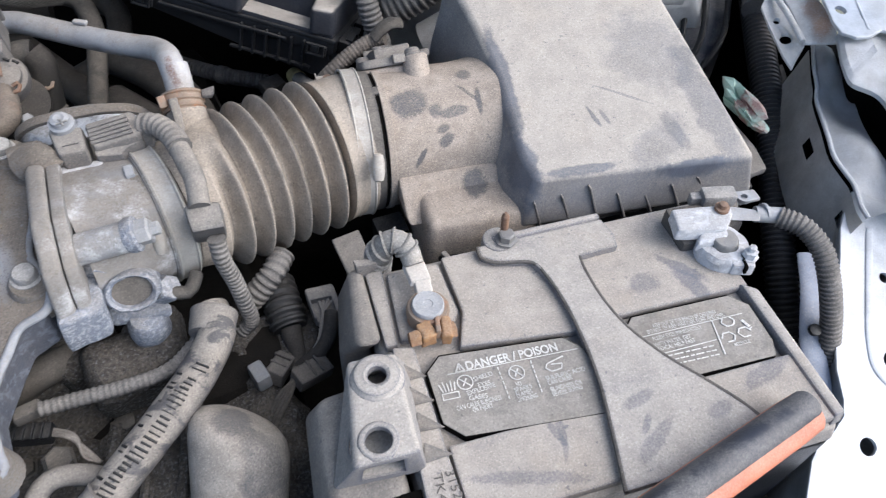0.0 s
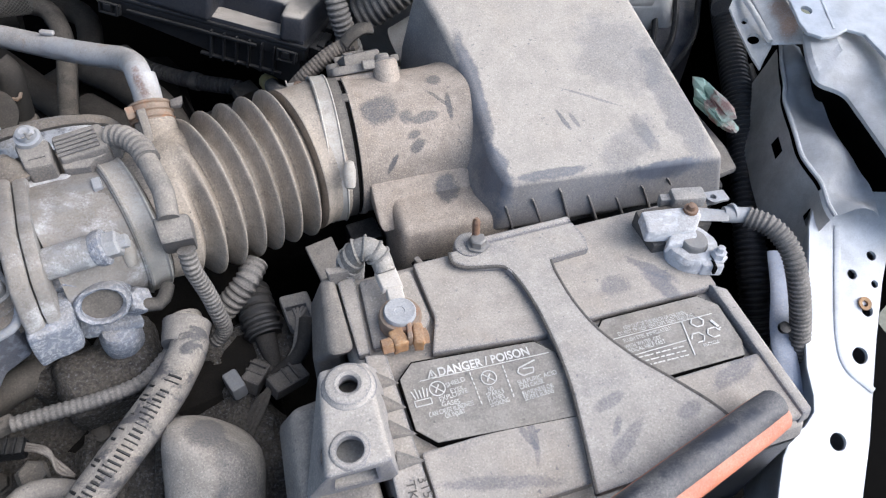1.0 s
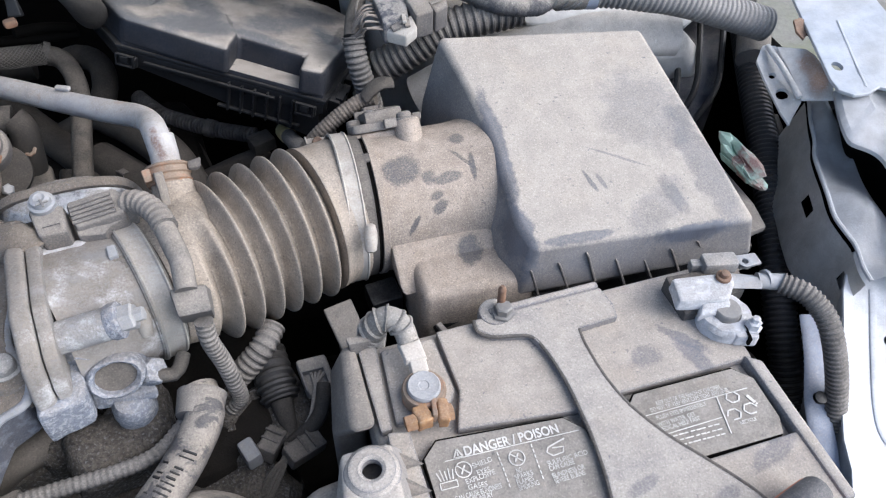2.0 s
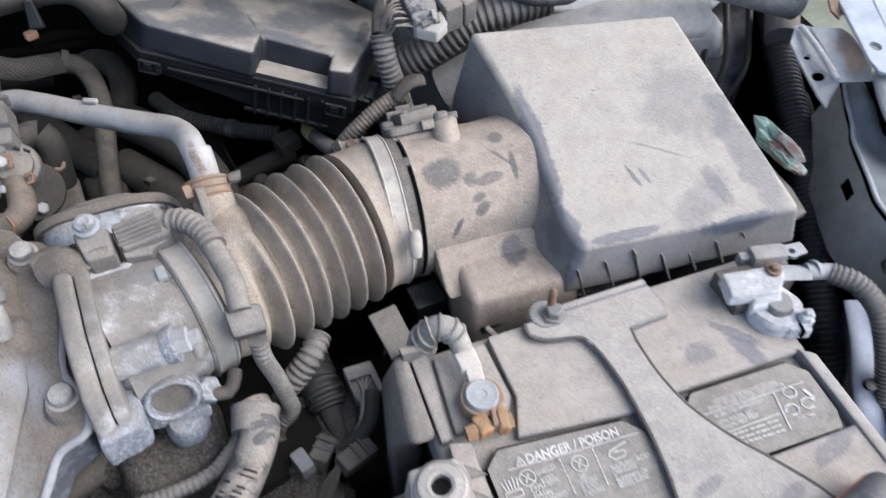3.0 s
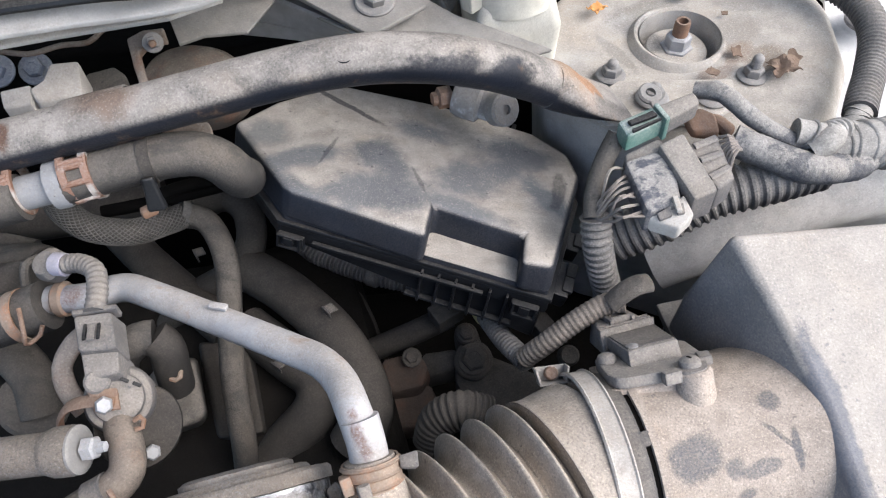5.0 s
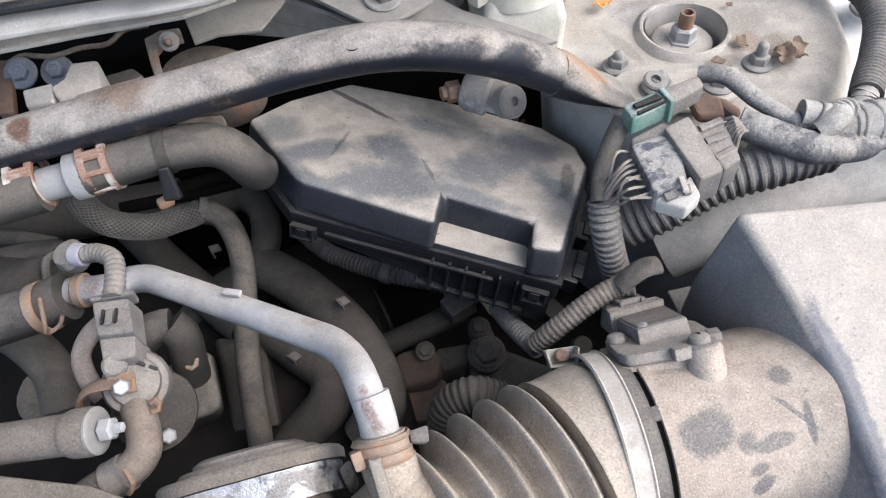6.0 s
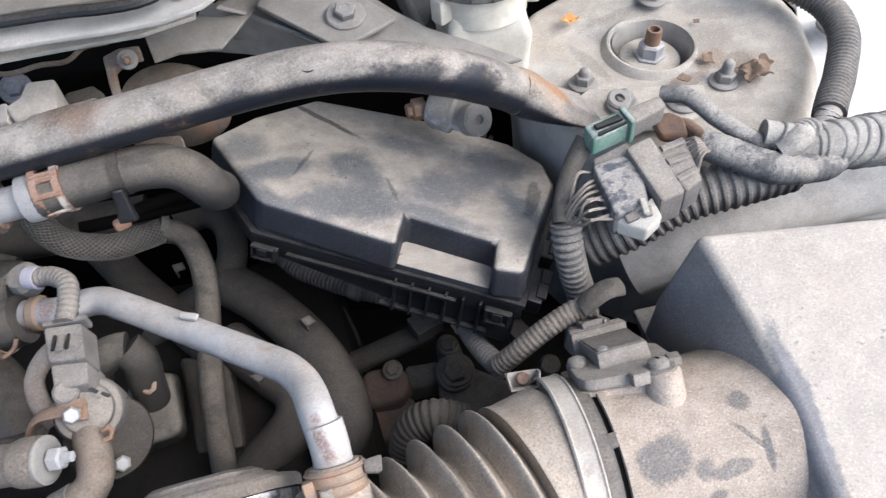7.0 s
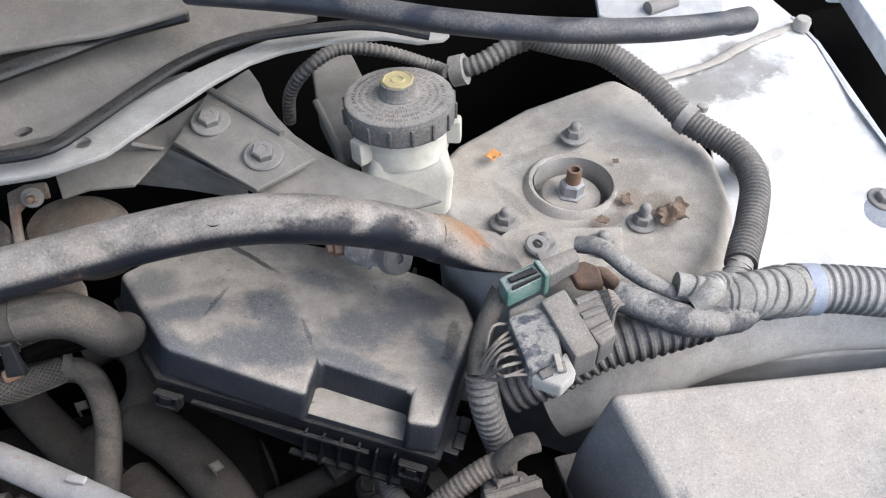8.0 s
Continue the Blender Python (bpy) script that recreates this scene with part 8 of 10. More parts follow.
def throttle_body():
    root = thing("intake_throttle", (-0.255, 0.11, 0.84), "dusty corroded aluminium throttle body", "throttle body")
    part("bore", lathe(AX2, TB, ((0.0385, -0.010), (0.0385, 0.001), (0.0416, 0.0015), (0.0416, 0.0165), (0.0400, 0.0170), (0.0400, 0.0185), (0.0410, 0.0200), (0.0410, 0.060)), 48), "alu", root)
    # two flanges, bolted face to face
    face = ((-0.050, -0.020), (-0.052, 0.014), (-0.045, 0.031), (-0.022, 0.0450), (0.018, 0.0450), (0.042, 0.034), (0.045, -0.040))
    part("flange", loft([on_bore(0.0560, a, b) for a, b in face], [on_bore(0.0635, a, b) for a, b in face], bevel=0.002), "alu", root)
    wide = [(a * 1.03, b * 1.03) for a, b in face]
    part("mating_flange", loft([on_bore(0.0640, a, b) for a, b in wide], [on_bore(0.0740, a, b) for a, b in wide], bevel=0.003, segments=3), "alu", root)
    for x, y, z in ((-0.2910, 0.1300, 0.9430), (-0.2870, 0.0970, 0.9300), (-0.2960, 0.0860, 0.9160)):
        part("boss", lathe(Vector((x, y, z)), (-0.1, -0.45, 0.9), ((0.0085, -0.012), (0.0085, 0.002), (0.0068, 0.0045), (0.003, 0.005)), 18), "alu_dusty", root)
    part("lobe", tube([(-0.3040, 0.1380, 0.9400), (-0.2980, 0.1390, 0.9410), (-0.2890, 0.1370, 0.9430)], 0.0095, 16, 0.004), "alu_dusty", root)
    # coolant passage along the lower front, and its bolt
    a, b = Vector((-0.2800, 0.0700, 0.9310)), Vector((-0.2400, 0.0690, 0.9370))
    part("passage", tube([a, a.lerp(b, 0.5), b], 0.0088, 18, 0.005, wobble=0.02), "alu_pale", root)
    part("passage_collar", lathe(b, b - a, ((0.0090, -0.006), (0.0100, -0.004), (0.0100, 0.0), (0.0085, 0.001)), 24), "alu_blue", root)
    part("passage_nut", lathe(b, b - a, ((0.0074, 0.0), (0.0074, 0.007), (0.0062, 0.008), (0.0040, 0.008), (0.0040, 0.012), (0.003, 0.0125)), 6), "steel_bright", root)
    # corroded front of the flanges
    fr = ((-0.054, -0.026), (-0.0565, 0.004), (-0.030, 0.004), (-0.030, -0.026))
    part("flange_front", shaped(finer(loft([on_bore(0.0500, a, b) for a, b in fr], [on_bore(0.0750, a, b) for a, b in fr], bevel=0.003), 2), 0.0009, 120), "alu_blue", root, "blue-grey corroded front")
    back = Vector((0.0, 0.03, 0.0))
    # air valve housing with its open port, which faces forward
    top = [(-0.2750, 0.0800, 0.9160), (-0.2370, 0.0780, 0.9180), (-0.2340, 0.0640, 0.9120), (-0.2720, 0.0650, 0.9100)]
    low = [(-0.2760, 0.0720, 0.8740), (-0.2390, 0.0690, 0.8740), (-0.2380, 0.0650, 0.8720), (-0.2750, 0.0680, 0.8720)]
    step = Vector((0.0, 0.009, 0.0))
    top, low = [Vector(q) + step for q in top], [Vector(q) + step for q in low]
    housing = loft([Vector(top[0]) + back, Vector(top[1]) + back, top[1], top[2], top[3], top[0]], [Vector(low[0]) + back, Vector(low[1]) + back, low[1], low[2], low[3], low[0]], bevel=0.004, segments=2)
    p = Vector((-0.2530, 0.0570, 0.9030))
    ax = Vector((0.08, -0.86, 0.50))
    part("valve_housing", shaped(finer(housing, 1), 0.0013, 110), "alu_blue", root, "white corroded housing")
    part("port", shaped(lathe(p, ax, ((0.0165, -0.030), (0.0158, -0.004), (0.0148, 0.0), (0.0132, 0.0012), (0.0116, 0.0), (0.0110, -0.003), (0.0100, -0.008), (0.006, -0.0095), (0.0, -0.0098)), 36, squash=0.80), 0.0005, 200), "alu_blue", root, "thick white rim round a dark bore")
    part("port_bore", shaped(lathe(p, ax, ((0.0112, -0.0035), (0.0104, -0.0060), (0.006, -0.0075), (0.0, -0.0078)), 30, squash=0.80), 0.0004, 200), "mount_dusty", root, "stained brown bore")
    part("valve_tab", shaped(slab([(-0.2780, 0.0680, 0.8800), (-0.2450, 0.0660, 0.8820), (-0.2370, 0.0620, 0.8800), (-0.2390, 0.0590, 0.8760), (-0.2720, 0.0620, 0.8740)], 0.006, 0.002), 0.0006, 150), "alu_blue", root)
    part("valve_foot", shaped(lathe((-0.2550, 0.0640, 0.8620), (0.1, -0.25, 1), ((0.012, -0.03), (0.0125, -0.004), (0.0115, 0.008), (0.009, 0.012)), 22), 0.0006, 120), "alu_blue", root)
    for at in ((-0.2660, 0.0710, 0.9180), (-0.2360, 0.0640, 0.8920)):
        part("lug", shaped(lathe(at, (0.6, -0.4, 0.6), ((0.0085, -0.010), (0.0085, 0.002), (0.0070, 0.004), (0.003, 0.004)), 6), 0.0005, 150), "alu_blue", root)
    part("nozzle", tube([(-0.2350, 0.0620, 0.8900), (-0.2260, 0.0610, 0.8880), (-0.2220, 0.0660, 0.8880), (-0.2200, 0.0730, 0.8880)], 0.0042, 12, 0.004), "rubber", root)
    part("lever", loft([(-0.2430, 0.1110, 0.9380), (-0.2370, 0.1130, 0.9380), (-0.2320, 0.0960, 0.9280), (-0.2360, 0.0970, 0.9260)], [(-0.2420, 0.1060, 0.9430), (-0.2360, 0.1080, 0.9430), (-0.2300, 0.0910, 0.9330), (-0.2350, 0.0910, 0.9310)], bevel=0.001), "alu_dusty", root)
    part("clip_tab", block((-0.2410, 0.1110, 0.9430), (0.005, 0.009, 0.004), (0, 0, 10), 0.0008), "steel_bright", root)
    part("white_patch", shaped(finer(block((-0.2680, 0.1230, 0.9380), (0.026, 0.014, 0.006), (15, 0, -8), 0.003), 1), 0.0014, 120), "white_crust", root, "white corrosion crust")
    # layered cover on the rear side, a rounded box in outline, its axis pointing back and up
    c, ax = Vector((-0.272, 0.186, 0.909)), Vector((-0.03, 0.92, 0.38)).normalized()
    sd, uv, _ = frame_of(ax)

    def layer(name, w, h, h0, h1, taper, mat, rough=0.0004):
        def ring(k, at):
            pts = []
            for q in (2 * math.pi * n / 44 for n in range(44)):
                cq, sq = math.cos(q), math.sin(q)
                pts.append(c + ax * at + sd * (w * k * math.copysign(abs(cq) ** 0.62, cq)) + uv * (h * k * math.copysign(abs(sq) ** 0.75, sq)))
            return pts
        part(name, shaped(skin(bmesh.new(), [ring(1, h0), ring(1, h1 - 0.0015), ring(taper, h1), ring(taper * 0.5, h1 + 0.0006)]), rough, 90), mat, root)
    for row in (("cover_base", 0.033, 0.031, -0.034, -0.012, 1.0, "alu_dusty"), ("cover_band", 0.0405, 0.0355, -0.017, -0.0035, 0.995, "alu_worn"), ("cover_lid", 0.0425, 0.0375, -0.003, 0.0035, 0.97, "alu_dusty"),
                ("cover_step", 0.0330, 0.0330, 0.0035, 0.0065, 0.96, "alu_dusty"), ("cover_cap", 0.0255, 0.0285, 0.0065, 0.0105, 0.9, "alu_dusty")):
        layer(*row)
    part("cover_foot", shaped(finer(block((-0.3060, 0.1620, 0.9080), (0.016, 0.012, 0.018), (20, 0, 12), 0.003), 1), 0.0008, 120), "alu_dusty", root)
    part("cover_screw", lathe((-0.2910, 0.1690, 0.9260), (0.0, -0.3, 1), ((0.004, -0.004), (0.004, 0.001), (0.0022, 0.001), (0.0020, -0.0006)), 14), "steel", root)
    part("cover_ear", slab([(-0.2320, 0.1740, 0.9200), (-0.2260, 0.1780, 0.9200), (-0.2240, 0.1690, 0.9180), (-0.2290, 0.1650, 0.9180)], 0.012, 0.002), "alu_dusty", root)
    return root


throttle_body()


def throttle_sensor():
    root = thing("throttle_sensor", (-0.2700, 0.1490, 0.9400), "dusty grey throttle sensor with a screw and plug", "sensor")
    ring = [(-0.2820, 0.1450, 0.9550), (-0.2630, 0.1440, 0.9550), (-0.2610, 0.1240, 0.9530), (-0.2760, 0.1240, 0.9530)]
    hole = [(-0.2740, 0.1300, 0.9600), (-0.2650, 0.1310, 0.9600), (-0.2630, 0.1200, 0.9600), (-0.2710, 0.1190, 0.9600)]
    part("mount", cut(slab(ring, 0.020, 0.0022), slab(hole, 0.007, 0.0)), "case", root)
    part("mount_skirt", loft([(-0.2840, 0.1410, 0.9360), (-0.2630, 0.1410, 0.9360), (-0.2630, 0.1320, 0.9340), (-0.2800, 0.1310, 0.9340)], [(-0.2790, 0.1310, 0.9480), (-0.2630, 0.1300, 0.9480), (-0.2620, 0.1250, 0.9460), (-0.2780, 0.1260, 0.9460)], bevel=0.0015), "case", root)
    part("screw", lathe((-0.2730, 0.1450, 0.9570), (0.05, -0.2, 1), ((0.0072, -0.002), (0.0072, 0.0015), (0.0055, 0.0018), (0.0052, 0.005), (0.003, 0.006), (0.0016, 0.0052)), 22), "steel_bright", root)
    part("screw_slot", joined(*[block((-0.2710, 0.1390, 0.9630), (0.0065, 0.0012, 0.0008), (12, 0, r), 0.0002) for r in (20, 110)]), "steel", root)
    plug = part("plug", slab([(-0.2620, 0.1440, 0.9560), (-0.2350, 0.1470, 0.9580), (-0.2320, 0.1430, 0.9570), (-0.2310, 0.1310, 0.9530), (-0.2580, 0.1280, 0.9510)], 0.016, 0.0022), "case", root)
    part("plug_lip", slab([(-0.2590, 0.1310, 0.9480), (-0.2320, 0.1340, 0.9500), (-0.2320, 0.1310, 0.9480), (-0.2420, 0.1280, 0.9460), (-0.2440, 0.1240, 0.9460), (-0.2580, 0.1260, 0.9460)], 0.008, 0.001), "case", plug)
    part("plug_nose", slab([(-0.2350, 0.1440, 0.9550), (-0.2270, 0.1450, 0.9550), (-0.2260, 0.1330, 0.9510), (-0.2330, 0.1330, 0.9510)], 0.013, 0.002), "case", plug)
    for k in range(5):
        f = 0.14 + 0.18 * k
        p = Vector((-0.2600, 0.1420, 0.9560)).lerp(Vector((-0.2580, 0.1280, 0.9520)), f)
        q = Vector((-0.2380, 0.1450, 0.9580)).lerp(Vector((-0.2350, 0.1300, 0.9540)), f)
        part("plug_rib", tube([p, p.lerp(q, 0.5), q], 0.0011, 6, 0.004), "case", plug)
    loom = thing("wiring_loom", (-0.2100, 0.1320, 0.9200), "dusty corrugated sensor lead with a square sleeve", "wiring loom", "wiring looms")
    part("sleeve", tube([(-0.2300, 0.1390, 0.9520), (-0.2220, 0.1340, 0.9540), (-0.2140, 0.1220, 0.9550), (-0.2100, 0.1100, 0.9550)], 0.0070, 16, pitch=0.0046, depth=0.0012), "case", loom)
    part("sleeve", tube([(-0.2120, 0.1160, 0.9550), (-0.2080, 0.1000, 0.9530), (-0.2050, 0.0870, 0.9500), (-0.2050, 0.0730, 0.9440)], 0.0058, 14, 0.003, wobble=0.09), "case", loom)
    part("square_sleeve", shaped(loft([(-0.2160, 0.0910, 0.9180), (-0.1960, 0.0930, 0.9180), (-0.1960, 0.0780, 0.9080), (-0.2150, 0.0800, 0.9080)], [(-0.2140, 0.0760, 0.9440), (-0.1950, 0.0750, 0.9440), (-0.1940, 0.0620, 0.9360), (-0.2120, 0.0620, 0.9360)], bevel=0.002), 0.0008, 80), "case", loom)
    part("lead", tube([(-0.2010, 0.0650, 0.9250), (-0.2010, 0.0610, 0.9120), (-0.1980, 0.0600, 0.8900), (-0.1960, 0.0570, 0.8700), (-0.1960, 0.0580, 0.8500), (-0.2040, 0.0580, 0.8400)], 0.0052, 14, pitch=0.0032, depth=0.0007), "loom", loom)


throttle_sensor()


def manifold():
    root = thing("intake_manifold", (-0.3960, 0.2390, 0.8000), "dusty cast aluminium intake manifold with flange bolts", "intake manifold")
    edge = [(-0.3020, 0.1490, 0.9350), (-0.2980, 0.1210, 0.9300), (-0.2980, 0.0780, 0.9300), (-0.2890, 0.0610, 0.9250), (-0.2910, 0.0460, 0.9200), (-0.3060, 0.0410, 0.9150), (-0.3130, 0.0310, 0.9100), (-0.3220, 0.0070, 0.9050), (-0.3190, -0.0180, 0.9000), (-0.3180, -0.0280, 0.8950), (-0.3350, -0.0350, 0.8900), (-0.3460, -0.0480, 0.8850), (-0.3660, -0.0700, 0.8800)]
    far = [(-0.4180, -0.0580, 0.8800), (-0.4410, 0.0790, 0.9150), (-0.4360, 0.1950, 0.9450), (-0.3750, 0.1980, 0.9450), (-0.3360, 0.1850, 0.9400), (-0.3190, 0.1750, 0.9380)]
    part("flange", slab(edge + far, 0.006, 0.002, segments=3), "alu_dusty", root)
    part("flange_rim", tube([Vector(p) + Vector((-0.0006, 0, -0.0020)) for p in edge], 0.0024, 12, 0.003, wobble=0.10), "casting_edge", root, "pale worn casting edge")
    part("lower_flange", slab([Vector(p) + Vector((-0.0045, 0.0015, -0.0060)) for p in edge + far], 0.028, 0.002), "casting_wall", root, "blue-grey corroded casting wall")
    mid = [Vector(p) for p in ((-0.3130, 0.1490, 0.9300), (-0.3110, 0.0700, 0.9300), (-0.3290, 0.0200, 0.9100), (-0.3550, -0.0260, 0.8950), (-0.4140, -0.0150, 0.9000), (-0.4360, 0.0940, 0.9200), (-0.4120, 0.1840, 0.9450), (-0.3350, 0.1740, 0.9400))]
    c = sum(mid, Vector()) / len(mid)
    up = Vector((-0.02, 0.0, 0.035))
    part("plenum", loft(mid, [p + (c - p) * 0.18 + up * 0.7 for p in mid], [p + (c - p) * 0.45 + up for p in mid], bevel=0.012, segments=4), "alu_dusty", root)
    for at in ((-0.3130, 0.1540, 0.9380), (-0.3000, 0.0640, 0.9250), (-0.3290, -0.0210, 0.8970)):
        part("bolt_head", shaped(lathe(at, (0.1, -0.1, 1), ((0.0080, 0), (0.0080, 0.0012), (0.0062, 0.0018), (0.0061, 0.0052), (0.0054, 0.0062), (0.0030, 0.0066), (0.0, 0.0067)), 22), 0.0003, 160), "loom_grey", root)
        part("boss", lathe(Vector(at) - Vector((0, 0, 0.02)), (0.1, -0.1, 1), ((0.0140, 0), (0.0118, 0.018), (0.0104, 0.0202)), 24), "alu_dusty", root)
    part("web", tube([(-0.2990, 0.1350, 0.9400), (-0.2880, 0.1320, 0.9450), (-0.2810, 0.1250, 0.9400)], 0.010, 14, 0.005), "alu_dusty", root)
    plug = thing("sensor_plug", (-0.3320, 0.1380, 0.9300), "dusty hose stub with a white rod end on the manifold", "sensor")
    part("stub", tube([(-0.3230, 0.1530, 0.9720), (-0.3220, 0.1380, 0.9680), (-0.3210, 0.1250, 0.9620), (-0.3220, 0.1160, 0.9550)], 0.0062, 16, 0.005), "case", plug)
    part("stub_collar", lathe((-0.3220, 0.1150, 0.9550), Vector((-0.3220, 0.1160, 0.9550)) - Vector((-0.3210, 0.1250, 0.9620)), ((0.0064, -0.004), (0.0074, -0.003), (0.0074, 0.003), (0.0064, 0.004)), 20), "case", plug)
    part("base", shaped(lathe((-0.3250, 0.1030, 0.9360), (0, -0.1, 1), ((0.016, -0.006), (0.013, 0.0), (0.0085, 0.003), (0.004, 0.004)), 22), 0.0008, 100), "alu_dusty", plug)
    part("rod_end", tube([(-0.3200, 0.1080, 0.9560), (-0.3210, 0.1010, 0.9460), (-0.3220, 0.1000, 0.9420)], 0.0045, 16, 0.004, r_end=0.0060), "loom_grey", plug, "pale worn tip")


manifold()


def coolant_pipe():
    root = thing("breather_pipe", (-0.25, 0.24, 0.93), "bent silver metal breather pipe with rust flecks", "pipe")
    part("pipe", tube([(-0.3640, 0.3120, 0.9250), (-0.3450, 0.3080, 0.9260), (-0.3240, 0.3090, 0.9260), (-0.3060, 0.2970, 0.9280), (-0.2660, 0.2650, 0.9320), (-0.2370, 0.2400, 0.9380), (-0.2230, 0.2260, 0.9430), (-0.2150, 0.2110, 0.9480), (-0.2110, 0.1930, 0.9530), (-0.2085, 0.176, 0.9445), (-0.2085, 0.164, 0.936)],
                      0.0079, 22, 0.003), "silver", root)
    part("sleeve", tube([(-0.2090, 0.1880, 0.9540), (-0.2082, 0.180, 0.9478), (-0.2082, 0.174, 0.9435)], 0.0086, 22, 0.003), "silver", root)
    part("weld_tab", block((-0.2700, 0.2720, 0.9410), (0.010, 0.004, 0.003), (0, 0, -25), 0.001), "silver", root)
    part("end_collar", lathe((-0.3580, 0.3110, 0.9250), Vector((-0.3450, 0.3080, 0.9260)) - Vector((-0.3640, 0.3120, 0.9250)), ((0.0079, -0.003), (0.0098, -0.001), (0.0098, 0.003), (0.0079, 0.005)), 22), "tan_clip", root)
    clamp = thing("spring_clamp", (-0.2080, 0.1650, 0.9450), "rusty spring clamp on the bellows nipple", "hose clamp", "hose clamps")
    c, ax = Vector((-0.2083, 0.1685, 0.9395)), Vector((0.0, 0.80, 0.60))
    part("band", lathe(c, ax, ((0.0118, -0.006), (0.0127, -0.006), (0.0127, 0.006), (0.0118, 0.006)), 28, ring=True), "tan_clip", clamp)
    for h in (-0.0045, 0.0, 0.0045):
        part("wire", lathe(c + ax * h, ax, ((0.0127, -0.0009), (0.0136, 0.0), (0.0127, 0.0009)), 28, ring=True), "tan_clip", clamp)
    part("tab", loft([(-0.196, 0.166, 0.942), (-0.190, 0.164, 0.943), (-0.189, 0.170, 0.944), (-0.196, 0.171, 0.943)], [(-0.196, 0.166, 0.945), (-0.188, 0.163, 0.947), (-0.187, 0.171, 0.948), (-0.196, 0.171, 0.946)], bevel=0.001), "case", clamp)
    part("tongue", tube([c + Vector((-0.004, -0.009, 0.012)), c + Vector((-0.0035, -0.016, 0.004)), c + Vector((-0.003, -0.024, -0.002))], 0.0028, 8, 0.003, flat=0.5), "case", clamp)
    part("tab", block(c + Vector((-0.011, -0.005, 0.006)), (0.005, 0.008, 0.009), (35, 0, 10), 0.001), "tan_clip", clamp)
    h = thing("coolant_hose", (-0.4080, 0.3300, 0.9000), "dusty black rubber hose with a spring clip", "hose")
    part("hose", tube([(-0.4900, 0.3200, 0.9000), (-0.4320, 0.3130, 0.9100), (-0.3880, 0.3090, 0.9200), (-0.3650, 0.3090, 0.9250)], 0.0138, 18, 0.005), "rubber", h)
    cc = Vector((-0.3790, 0.3070, 0.9230))
    part("spring_clip", lathe(cc, Vector((-0.3650, 0.3090, 0.9250)) - Vector((-0.3880, 0.3090, 0.9200)), ((0.0138, -0.003), (0.0147, -0.003), (0.0147, 0.003), (0.0138, 0.003)), 26, ring=True), "tan_clip", h)
    part("clip_ear", tube([(-0.3730, 0.3000, 0.9380), (-0.3710, 0.2860, 0.9330), (-0.3730, 0.2850, 0.9260), (-0.3670, 0.2890, 0.9260), (-0.3640, 0.2920, 0.9300)], 0.0012, 8, 0.003), "rust", h)


coolant_pipe()


